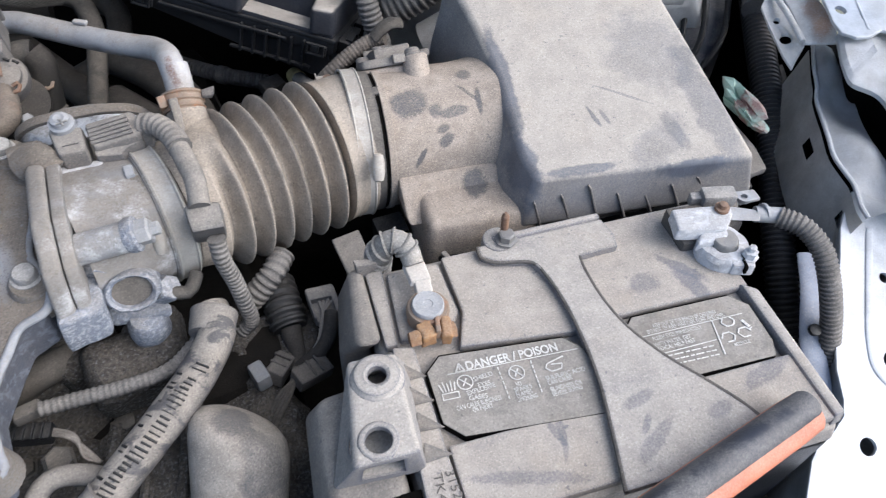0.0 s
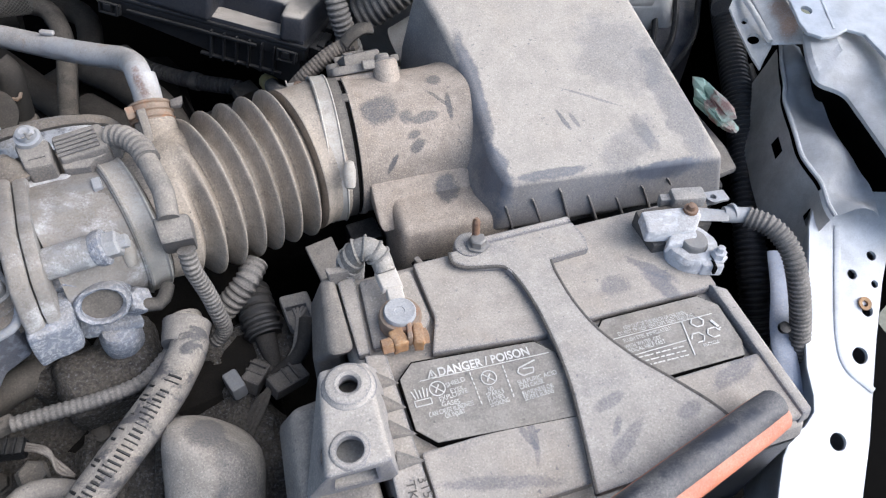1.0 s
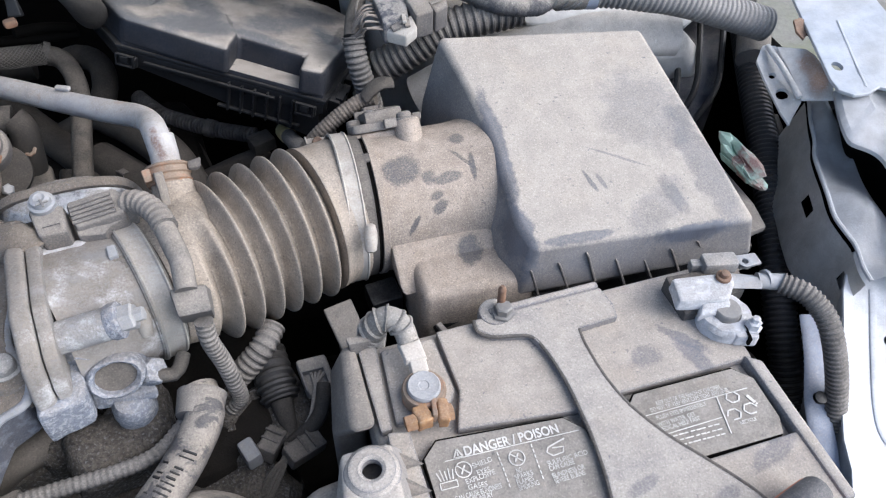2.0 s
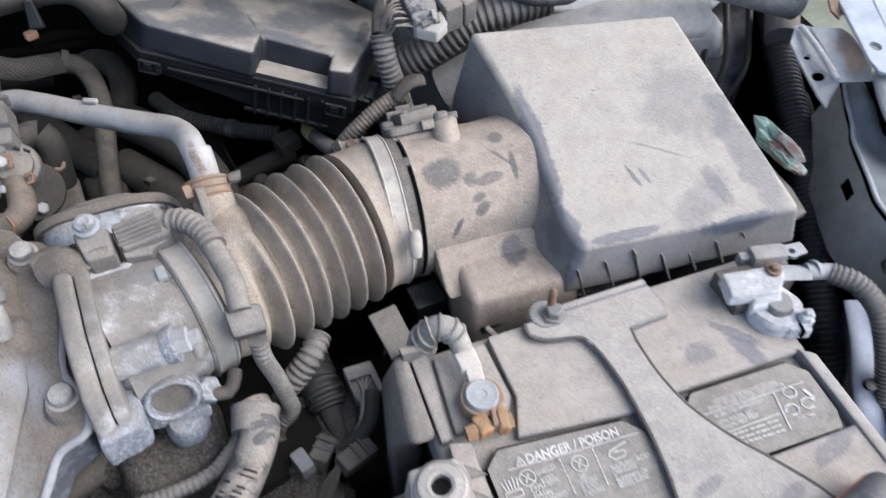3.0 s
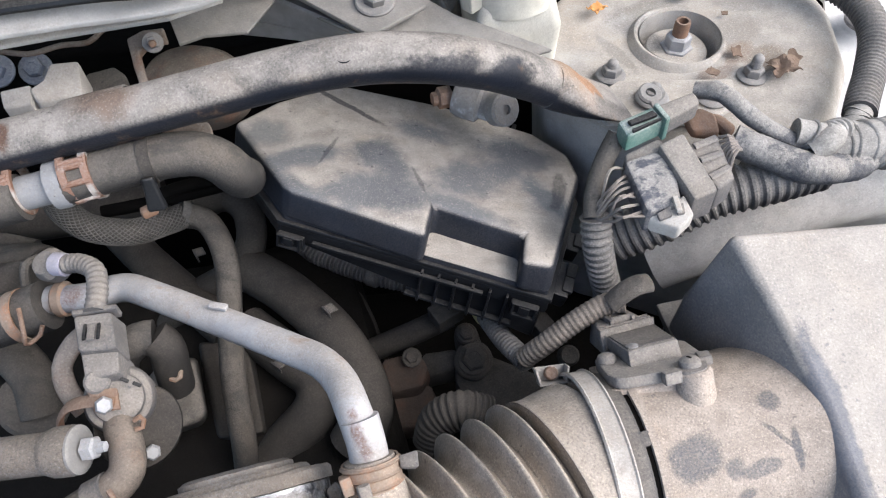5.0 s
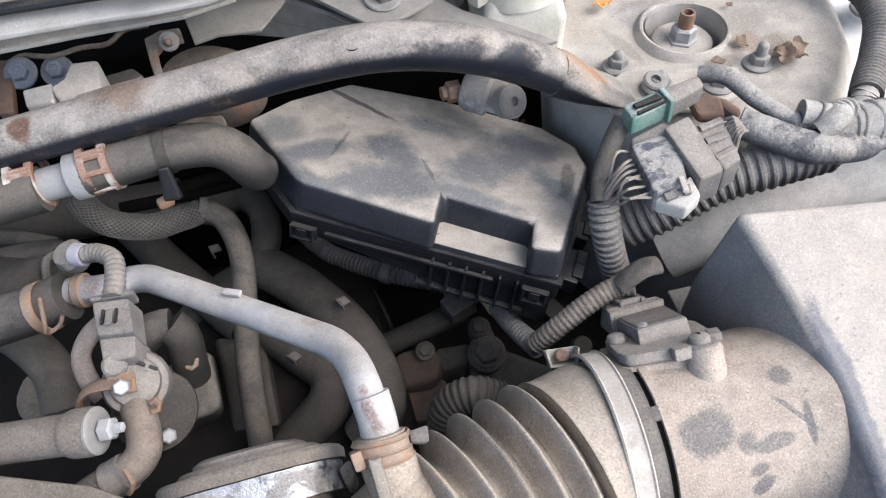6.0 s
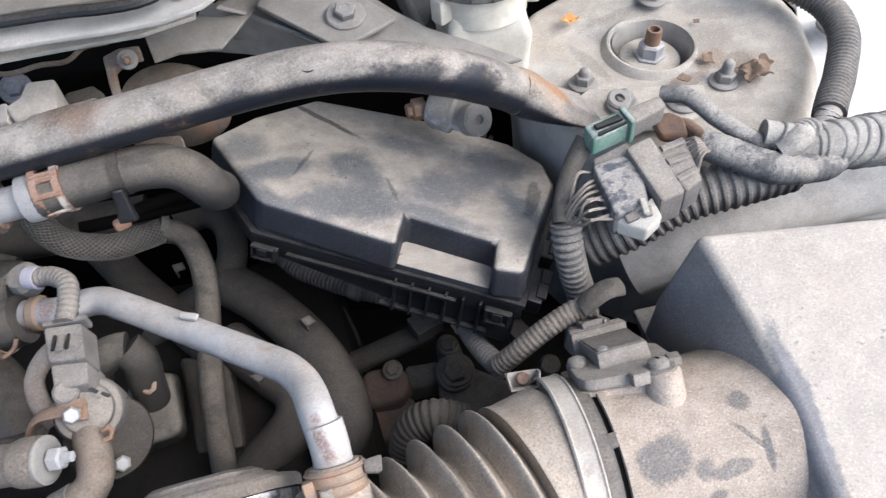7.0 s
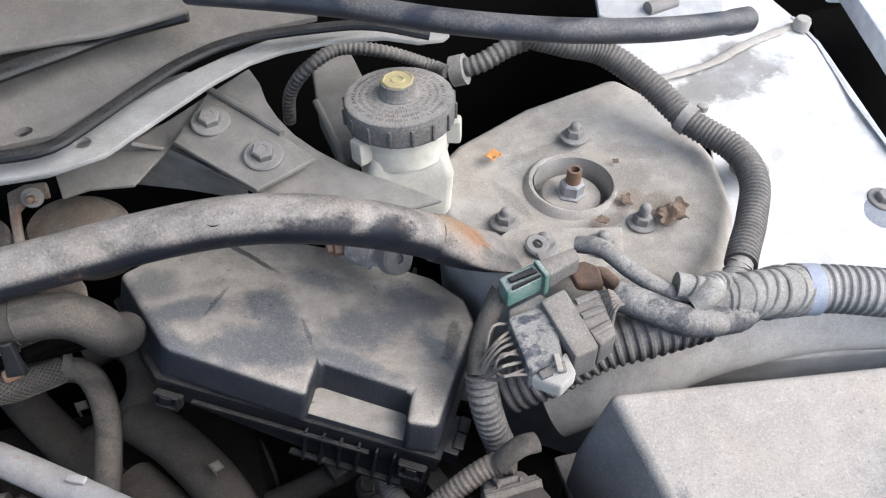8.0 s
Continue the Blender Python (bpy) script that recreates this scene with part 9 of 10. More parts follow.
def vacuum_fittings():
    root = thing("purge_valve", (-0.3500, 0.2980, 0.9000), "dusty grey purge valve with a plug and short hoses", "valve")
    part("elbow", tube([(-0.3250, 0.2730, 0.9560), (-0.3240, 0.2850, 0.9570), (-0.3260, 0.2980, 0.9570), (-0.3350, 0.3070, 0.9550), (-0.3430, 0.3100, 0.9530)], 0.0052, 14, pitch=0.0032, depth=0.0004), "valve_dusty", root)
    part("elbow_collar", lathe((-0.3430, 0.3100, 0.9525), (-0.9, 0.45, -0.15), ((0.0058, 0), (0.0062, 0.001), (0.0062, 0.007), (0.0054, 0.008)), 18), "lilac", root, "pale lilac plastic collar")
    part("knuckle", shaped(lathe((-0.3540, 0.3170, 0.9470), (-0.3, -0.3, 0.9), ((0.0085, -0.006), (0.0092, 0.002), (0.0064, 0.006), (0.002, 0.0068)), 20), 0.0006, 120), "valve_dusty", root)
    plug = part("plug", loft([(-0.3370, 0.2760, 0.9400), (-0.3160, 0.2740, 0.9400), (-0.3140, 0.2530, 0.9370), (-0.3350, 0.2550, 0.9370)], [(-0.3350, 0.2730, 0.9570), (-0.3170, 0.2710, 0.9570), (-0.3150, 0.2520, 0.9530), (-0.3330, 0.2550, 0.9530)], bevel=0.0016), "valve_dusty", root)
    part("plug_slot", joined(*[block(p, (0.0016, 0.0115, 0.0012), (-12, 0, 4), 0.0003) for p in ((-0.3290, 0.2630, 0.9563), (-0.3225, 0.2620, 0.9563))]), "black", plug)
    part("plug_tongue", block((-0.3258, 0.2620, 0.9562), (0.0036, 0.0110, 0.0016), (-12, 0, 4), 0.0005), "valve_dusty", plug)
    part("plug_lip", block((-0.3250, 0.2740, 0.9535), (0.0215, 0.0030, 0.0080), (0, 0, -5), 0.0008), "valve_dusty", plug)
    part("plug_seat", loft([(-0.3350, 0.2590, 0.9300), (-0.3150, 0.2560, 0.9300), (-0.3150, 0.2420, 0.9260), (-0.3330, 0.2420, 0.9260)], [(-0.3340, 0.2590, 0.9500), (-0.3160, 0.2560, 0.9500), (-0.3160, 0.2430, 0.9460), (-0.3320, 0.2430, 0.9460)], bevel=0.0014), "valve_dusty", root)
    lean = (0.25, -0.45, 0.85)
    part("valve_body", shaped(lathe((-0.3230, 0.2400, 0.9270), lean, ((0.0165, -0.024), (0.0165, 0.002), (0.0150, 0.005), (0.0120, 0.0055), (0.0115, 0.009), (0.0095, 0.010), (0.002, 0.0102)), 34), 0.0004, 90), "valve_dusty", root)
    part("valve_boss", lathe((-0.3285, 0.2440, 0.9400), lean, ((0.0062, -0.004), (0.0060, 0.004), (0.0048, 0.0052), (0.002, 0.0054)), 20), "valve_dusty", root, "worn boss")
    for dx, dy in ((0.006, 0.004), (0.012, 0.000)):
        part("vent_slot", block((-0.3220 + dx, 0.2380 + dy, 0.9400), (0.0042, 0.0016, 0.0016), (0, 20, -30), 0.0003), "black", root)
    part("back_plate", shaped(lathe((-0.3190, 0.2310, 0.9130), lean, ((0.0205, -0.0016), (0.0208, 0.0), (0.0202, 0.0016), (0.010, 0.0020), (0.001, 0.0020)), 36), 0.0004, 80), "rubber_dark", root, "thin dark round back plate")
    part("stay_tube", tube([(-0.3400, 0.2820, 0.9300), (-0.3470, 0.2760, 0.9300), (-0.3540, 0.2670, 0.9250), (-0.3520, 0.2550, 0.9200), (-0.3470, 0.2470, 0.9120)], 0.0058, 14, 0.004, flat=0.7), "stay", root)
    part("bracket_bolt", lathe((-0.3140, 0.2180, 0.9080), (0.3, -0.5, 0.7), ((0.0040, 0), (0.0040, 0.003), (0.003, 0.004), (0.001, 0.004)), 6), "steel_bright", root)
    part("bracket", tube([(-0.3510, 0.2290, 0.9180), (-0.3510, 0.2310, 0.9260), (-0.3480, 0.2340, 0.9330), (-0.3420, 0.2360, 0.9375), (-0.3320, 0.2350, 0.9395), (-0.3200, 0.2330, 0.9390)], 0.0044, 10, 0.003, flat=0.35), "rust", root)
    part("bracket_leaf", slab([(-0.3330, 0.2400, 0.9415), (-0.3190, 0.2380, 0.9415), (-0.3180, 0.2280, 0.9385), (-0.3300, 0.2290, 0.9390)], 0.0016, 0.0006), "rust", root)
    part("bolt_white", lathe((-0.3250, 0.2310, 0.9400), (0.3, -0.5, 0.7), ((0.0042, 0), (0.0042, 0.005), (0.0032, 0.0062), (0.001, 0.0062)), 6), "steel_bright", root)
    hoses = thing("vacuum_hose", (-0.3420, 0.3230, 0.8600), "dusty bent vacuum hose", "hose", "vacuum hoses")
    part("hose", tube([(-0.3390, 0.2690, 0.8900), (-0.3310, 0.2760, 0.9080), (-0.3190, 0.2775, 0.9190), (-0.3100, 0.2775, 0.9190)], 0.0094, 16, 0.004), "rubber", hoses)
    part("black_elbow", tube([(-0.3105, 0.2775, 0.9195), (-0.3060, 0.2740, 0.9120), (-0.3080, 0.2710, 0.8980), (-0.3110, 0.2690, 0.8800)], 0.0098, 16, 0.003), "rubber_dark", hoses, "dark rubber elbow")
    part("clip", tube([(-0.3080, 0.2710, 0.9000), (-0.3020, 0.2640, 0.9020), (-0.3040, 0.2600, 0.9000), (-0.3080, 0.2620, 0.9000)], 0.0014, 6, 0.003), "tan_clip", hoses)
    low = thing("vacuum_hose", (-0.3440, 0.2340, 0.8800), "dusty brown formed hose below the purge valve", "hose", "vacuum hoses")
    part("hose", tube([(-0.3240, 0.2340, 0.9220), (-0.3225, 0.2250, 0.9250), (-0.3195, 0.2130, 0.9250), (-0.3200, 0.2040, 0.9230), (-0.3255, 0.1985, 0.9210), (-0.3330, 0.1965, 0.9190)], 0.0082, 16, 0.003), "tan_hose", low)
    part("joiner", tube([(-0.3280, 0.1975, 0.9205), (-0.3330, 0.1965, 0.9190), (-0.3380, 0.1955, 0.9180)], 0.0092, 18, 0.002, wobble=0.04), "valve_dusty", low)
    part("hose", tube([(-0.3360, 0.1960, 0.9185), (-0.3460, 0.1930, 0.9170), (-0.3560, 0.1870, 0.9150), (-0.3670, 0.1780, 0.9050), (-0.3720, 0.1700, 0.8900)], 0.0078, 16, 0.003), "rubber", low)
    part("clip", tube([(-0.3240, 0.1920, 0.9330), (-0.3210, 0.1850, 0.9300), (-0.3250, 0.1840, 0.9250)], 0.0013, 6, 0.003), "rust", low)
    part("clip", tube([(-0.3140, 0.2240, 0.9320), (-0.3090, 0.2240, 0.9340), (-0.3110, 0.2200, 0.9300), (-0.3140, 0.2200, 0.9300)], 0.0013, 6, 0.003), "rust", low)
    st = thing("manifold_fitting", (-0.3710, 0.2380, 0.9000), "dusty aluminium fitting with a zinc bolt", "fitting")
    q = Vector((-0.3470, 0.2150, 0.9350))
    p = q - Vector((1.0, -0.18, 0.12)) * 0.04
    part("pipe", tube([p - (q - p) * 1.5, p, q], 0.0098, 18, 0.006), "alu_dusty", st)
    part("collar", lathe(q, q - p, ((0.0102, -0.004), (0.0116, 0), (0.0116, 0.008), (0.0104, 0.010)), 26), "alu_dusty", st)
    part("washer", lathe(q + (q - p).normalized() * 0.010, q - p, ((0.0112, 0), (0.0112, 0.0012), (0.0090, 0.002)), 26), "steel", st)
    part("bolt_head", lathe(q + (q - p).normalized() * 0.0135, q - p, ((0.0055, 0), (0.0055, 0.005), (0.0045, 0.006), (0.0028, 0.006), (0.0026, 0.010), (0.001, 0.0105)), 6), "steel_bright", st)


vacuum_fittings()


def heater_hose():
    root = thing("heater_hose", (-0.2930, 0.3770, 0.9500), "thick dusty heater hose with rusty spring clamps", "hose")
    part("hose", tube([(-0.3350, 0.3340, 0.9850), (-0.3180, 0.3360, 0.9860), (-0.2880, 0.3370, 0.9880), (-0.2670, 0.3370, 0.9860), (-0.2560, 0.3350, 0.9800), (-0.2510, 0.3360, 0.9690), (-0.2500, 0.3440, 0.9560), (-0.2500, 0.3560, 0.9440)], 0.0116, 20, 0.004), "rubber", root)
    part("hose", tube([(-0.4530, 0.3240, 0.9750), (-0.4060, 0.3270, 0.9800), (-0.3770, 0.3310, 0.9820), (-0.3520, 0.3320, 0.9840)], 0.0120, 20, 0.005), "rubber", root)
    part("joint", tube([(-0.3560, 0.3340, 0.9840), (-0.3330, 0.3350, 0.9850)], 0.0088, 20, 0.004), "grey_plastic", root, "pale grey plastic joiner")
    d = Vector((-0.3330, 0.3350, 0.9850)) - Vector((-0.3560, 0.3340, 0.9840))
    part("joint_ring", lathe((-0.3340, 0.3350, 0.9850), d, ((0.009, -0.004), (0.0124, -0.003), (0.0126, 0.003), (0.0110, 0.006)), 28), "grey_plastic", root)
    dn = d.normalized()
    side, upv, _ = frame_of(dn)
    for at in ((-0.3590, 0.3380, 0.9840), (-0.3220, 0.3380, 0.9860)):
        at = Vector(at)
        band = part("spring_clamp", lathe(at - dn * 0.0055, dn, ((0.0116, -0.0018), (0.0142, -0.0018), (0.0142, 0.0018), (0.0116, 0.0018)), 30, ring=True), "rust_clip", root, "rust-flecked white spring clamp")
        part("rail", lathe(at + dn * 0.0055, dn, ((0.0116, -0.0018), (0.0142, -0.0018), (0.0142, 0.0018), (0.0116, 0.0018)), 30, ring=True), "rust_clip", band)
        for q in (118, 72, 26, -24):
            for sign in (-1, 1):
                c = at + (upv * math.sin(radians(q)) + side * sign * math.cos(radians(q))) * 0.0131
                part("bridge", lathe(c - dn * 0.006, dn, ((0.0017, 0), (0.0017, 0.012)), 8), "rust_clip", band)
    clip = thing("hose_clip", (-0.2970, 0.3370, 0.9700), "black plastic hose clip on a rusty stay", "clip")
    mid, run = Vector((-0.2880, 0.3370, 0.9880)), Vector((1, 0.0, 0.02))
    part("loop", lathe(mid, run, ((0.0116, -0.0028), (0.0124, -0.0028), (0.0124, 0.0028), (0.0116, 0.0028)), 28, ring=True), "rubber_dark", clip)
    part("head", shaped(finer(loft([(-0.2950, 0.3200, 0.9700), (-0.2840, 0.3190, 0.9700), (-0.2850, 0.3150, 0.9720), (-0.2940, 0.3150, 0.9720)], [(-0.2930, 0.3250, 0.9880), (-0.2860, 0.3250, 0.9880), (-0.2860, 0.3220, 0.9900), (-0.2920, 0.3220, 0.9900)], bevel=0.0015), 1), 0.0008, 150), "black", clip)
    part("stay", block((-0.2980, 0.3280, 0.9610), (0.009, 0.006, 0.006), (0, 0, 20), 0.002), "rust", clip)
    br = thing("braided_hose", (-0.3340, 0.3600, 0.9200), "hose in a grey braided sleeve beside plain grey tubing", "hose")
    part("sleeve", tube([(-0.3530, 0.3650, 0.9600), (-0.3530, 0.3590, 0.9450), (-0.3430, 0.3540, 0.9300), (-0.3240, 0.3560, 0.9180), (-0.3070, 0.3660, 0.9100), (-0.2970, 0.3740, 0.9050)], 0.0076, 20, 0.004), "rubber_dark", br)
    pts = even_path([(-0.3530, 0.3650, 0.9600), (-0.3530, 0.3590, 0.9450), (-0.3430, 0.3540, 0.9300), (-0.3240, 0.3560, 0.9180), (-0.3070, 0.3660, 0.9100), (-0.2970, 0.3740, 0.9050)], 0.003)
    strands = []
    for turn in (-1, 1):
        for k in range(18):
            line = []
            for n in range(1, len(pts) - 1):
                sd, uv, _ = frame_of(pts[n + 1] - pts[n - 1])
                q = 2 * math.pi * k / 18 + turn * n * 0.34
                line.append(pts[n] + (sd * math.cos(q) + uv * math.sin(q)) * (0.0078 + 0.0002 * math.sin(n * 1.6 + k * turn)))
            strands.append(tube(line, 0.00038, 4, 0.003))
    for strand in strands:
        part("strand", strand, "braid", br, "grey braided strand")
    part("sleeve_end", tube([(-0.3000, 0.3740, 0.9080), (-0.2960, 0.3740, 0.9050)], 0.0088, 20, 0.002, wobble=0.12), "braid", br)
    part("tubing", tube([(-0.3000, 0.3740, 0.9050), (-0.2870, 0.3710, 0.9000), (-0.2800, 0.3580, 0.8920), (-0.2790, 0.3410, 0.8800), (-0.2840, 0.3140, 0.8620), (-0.2880, 0.2830, 0.8450), (-0.2890, 0.2520, 0.8250), (-0.2940, 0.2430, 0.8000)], 0.0078, 16, 0.005), "rubber", br)


heater_hose()


def deep_hoses():
    for pts, r, mat, label in (
        ([(-0.3010, 0.4110, 0.8700), (-0.2810, 0.4170, 0.8700), (-0.2670, 0.4030, 0.8650), (-0.2700, 0.3840, 0.8500), (-0.2890, 0.3750, 0.8350), (-0.3180, 0.3740, 0.8200), (-0.3440, 0.3640, 0.8000), (-0.3600, 0.3470, 0.7700)], 0.0105, "rubber_dark", "dusty black looped hose in the shade"),
        ([(-0.4970, 0.4490, 0.8700), (-0.4310, 0.4350, 0.8700), (-0.3850, 0.4350, 0.8650), (-0.3250, 0.4370, 0.8600)], 0.016, "rubber_dark", "thick dark hose running across the engine"),
        ([(-0.2750, 0.3730, 0.8400), (-0.2490, 0.3450, 0.8400), (-0.2230, 0.3040, 0.8400), (-0.2110, 0.2690, 0.8350), (-0.2120, 0.2500, 0.8250), (-0.2260, 0.2410, 0.8100)], 0.0155, "rubber_dark", "thick dusty hose curving below the silver pipe"),
        ([(-0.2830, 0.3390, 0.8200), (-0.2580, 0.3080, 0.8200), (-0.2410, 0.2860, 0.8200), (-0.2440, 0.2680, 0.8150), (-0.2670, 0.2570, 0.8000), (-0.2850, 0.2460, 0.7900)], 0.0155, "rubber_dark", "thick dusty hose bending down to the engine"),
        ([(-0.3760, 0.4500, 0.8300), (-0.3480, 0.4070, 0.8300), (-0.3210, 0.3710, 0.8250), (-0.2950, 0.3370, 0.8200)], 0.0135, "rubber_dark", "dark hose crossing below the tubing"),
        ([(-0.2110, 0.3700, 0.8000), (-0.2020, 0.3430, 0.7900), (-0.1980, 0.3080, 0.7800)], 0.0055, "rubber_dark", "thin dark drain hose"),
        ([(-0.2010, 0.3110, 0.8000), (-0.1720, 0.3110, 0.8100), (-0.1450, 0.3180, 0.8100)], 0.0085, "rubber_dark", "short dark hose above the gearbox"),
        ([(-0.4620, 0.4010, 0.9000), (-0.4200, 0.3900, 0.9000), (-0.3930, 0.3800, 0.8950)], 0.006, "rubber", "thin dusty hose at the engine top"),
        ([(-0.4740, 0.3740, 0.8950), (-0.4270, 0.3640, 0.9000), (-0.3950, 0.3620, 0.9000), (-0.3840, 0.3570, 0.9000)], 0.015, "rubber", "dusty thick hose end at the engine"),
        ([(-0.3100, 0.3680, 0.9300), (-0.2910, 0.3780, 0.9250), (-0.2720, 0.3880, 0.9150)], 0.004, "deep", "thin black brake line in the shade"),
        ([(-0.3420, 0.3750, 0.9200), (-0.3080, 0.3770, 0.9180), (-0.2700, 0.3870, 0.9100)], 0.004, "deep", "thin black brake line in the shade"),
    ):
        h = thing("rubber_hose", pts[len(pts) // 2], label, "hose", "hoses in the shade")
        part("hose", tube(pts, r, 16, 0.006), mat, h)
    for at, rz in (((-0.2240, 0.3080, 0.8620), 30), ((-0.2620, 0.2890, 0.8420), 40), ((-0.3010, 0.3670, 0.8720), 20)):
        c = thing("hose_clip", at, "small grey spring clip on a dark hose", "clip", "hose clips")
        part("clip", joined(block(at, (0.0012, 0.008, 0.006), (0, 0, rz), 0.0004), block(Vector(at) + Vector((0.003, 0.001, 0.002)), (0.006, 0.007, 0.0012), (0, 15, rz), 0.0004)), "case_dark", c)
    eb = thing("egr_bellows", (-0.1710, 0.2240, 0.8600), "black corrugated pipe behind the intake bellows", "pipe")
    part("pipe", tube([(-0.1780, 0.2110, 0.8550), (-0.1720, 0.2170, 0.8680), (-0.1590, 0.2170, 0.8750), (-0.1440, 0.2120, 0.8700)], 0.0112, 20, pitch=0.0030, depth=0.0009), "rubber_dark", eb)


deep_hoses()


def engine_edge():
    """What lies left of the purge valve."""
    flap = thing("hose_cover", (-0.4000, 0.3450, 0.9000), "creased dusty rubber cover over a hose end", "cover")
    rows = []
    for n in range(9):
        f = n / 8
        p, q = Vector((-0.4300, 0.3660, 0.9120)).lerp(Vector((-0.3780, 0.3500, 0.9170)), f), Vector((-0.4240, 0.3300, 0.9060)).lerp(Vector((-0.3860, 0.3330, 0.9120)), f)
        rows.append([p.lerp(q, g) + Vector((0, 0, 0.009 * math.sin(math.pi * g) + 0.0025 * math.sin(7 * f + 5 * g))) for g in (0, 0.17, 0.33, 0.5, 0.67, 0.83, 1)])
    part("cover", solid(shaped(skin(bmesh.new(), rows, cap=False, closed=False), 0.0020, 70), 0.002), "mount_dusty", flap, angle=60)
    part("lip", tube([rows[-1][0], rows[-1][3], rows[-1][6]], 0.0026, 8, 0.003), "mount_dusty", flap)
    pipe = thing("engine_pipe", (-0.4250, 0.3200, 0.8300), "dim dusty pipe beside the engine", "pipe")
    part("pipe", tube([(-0.4600, 0.3620, 0.8500), (-0.4420, 0.3500, 0.8600), (-0.4250, 0.3360, 0.8620), (-0.4080, 0.3140, 0.8550), (-0.4060, 0.2940, 0.8400)], 0.0130, 16, 0.006), "mount", pipe)
    part("flange", shaped(lathe((-0.4100, 0.3000, 0.8450), (0.3, -0.5, 0.8), ((0.020, -0.004), (0.021, 0.0), (0.018, 0.003), (0.011, 0.004)), 26), 0.0008, 90), "mount", pipe)


engine_edge()


def canister():
    root = thing("vacuum_canister", (-0.3270, 0.2940, 0.8300), "dusty black plastic canister below the silver pipe", "canister")
    part("body", loft([(-0.3610, 0.3290, 0.8000), (-0.3230, 0.3390, 0.8000), (-0.3190, 0.2880, 0.7900), (-0.3520, 0.2830, 0.7900)], [(-0.3350, 0.2940, 0.8620), (-0.3070, 0.2980, 0.8620), (-0.3020, 0.2570, 0.8550), (-0.3300, 0.2540, 0.8550)], bevel=0.007, segments=4), "mount_dusty", root)
    box = thing("relay_box", (-0.3020, 0.3140, 0.8000), "grey dusty box deep beside the tubing", "relay box")
    part("body", loft([(-0.3310, 0.3640, 0.7800), (-0.2800, 0.3450, 0.7800), (-0.2800, 0.2750, 0.7600), (-0.3270, 0.2820, 0.7600)], [(-0.3150, 0.3320, 0.8250), (-0.2820, 0.3210, 0.8250), (-0.2780, 0.2600, 0.8150), (-0.3070, 0.2630, 0.8150)], bevel=0.004), "rubber_dark", box)


canister()


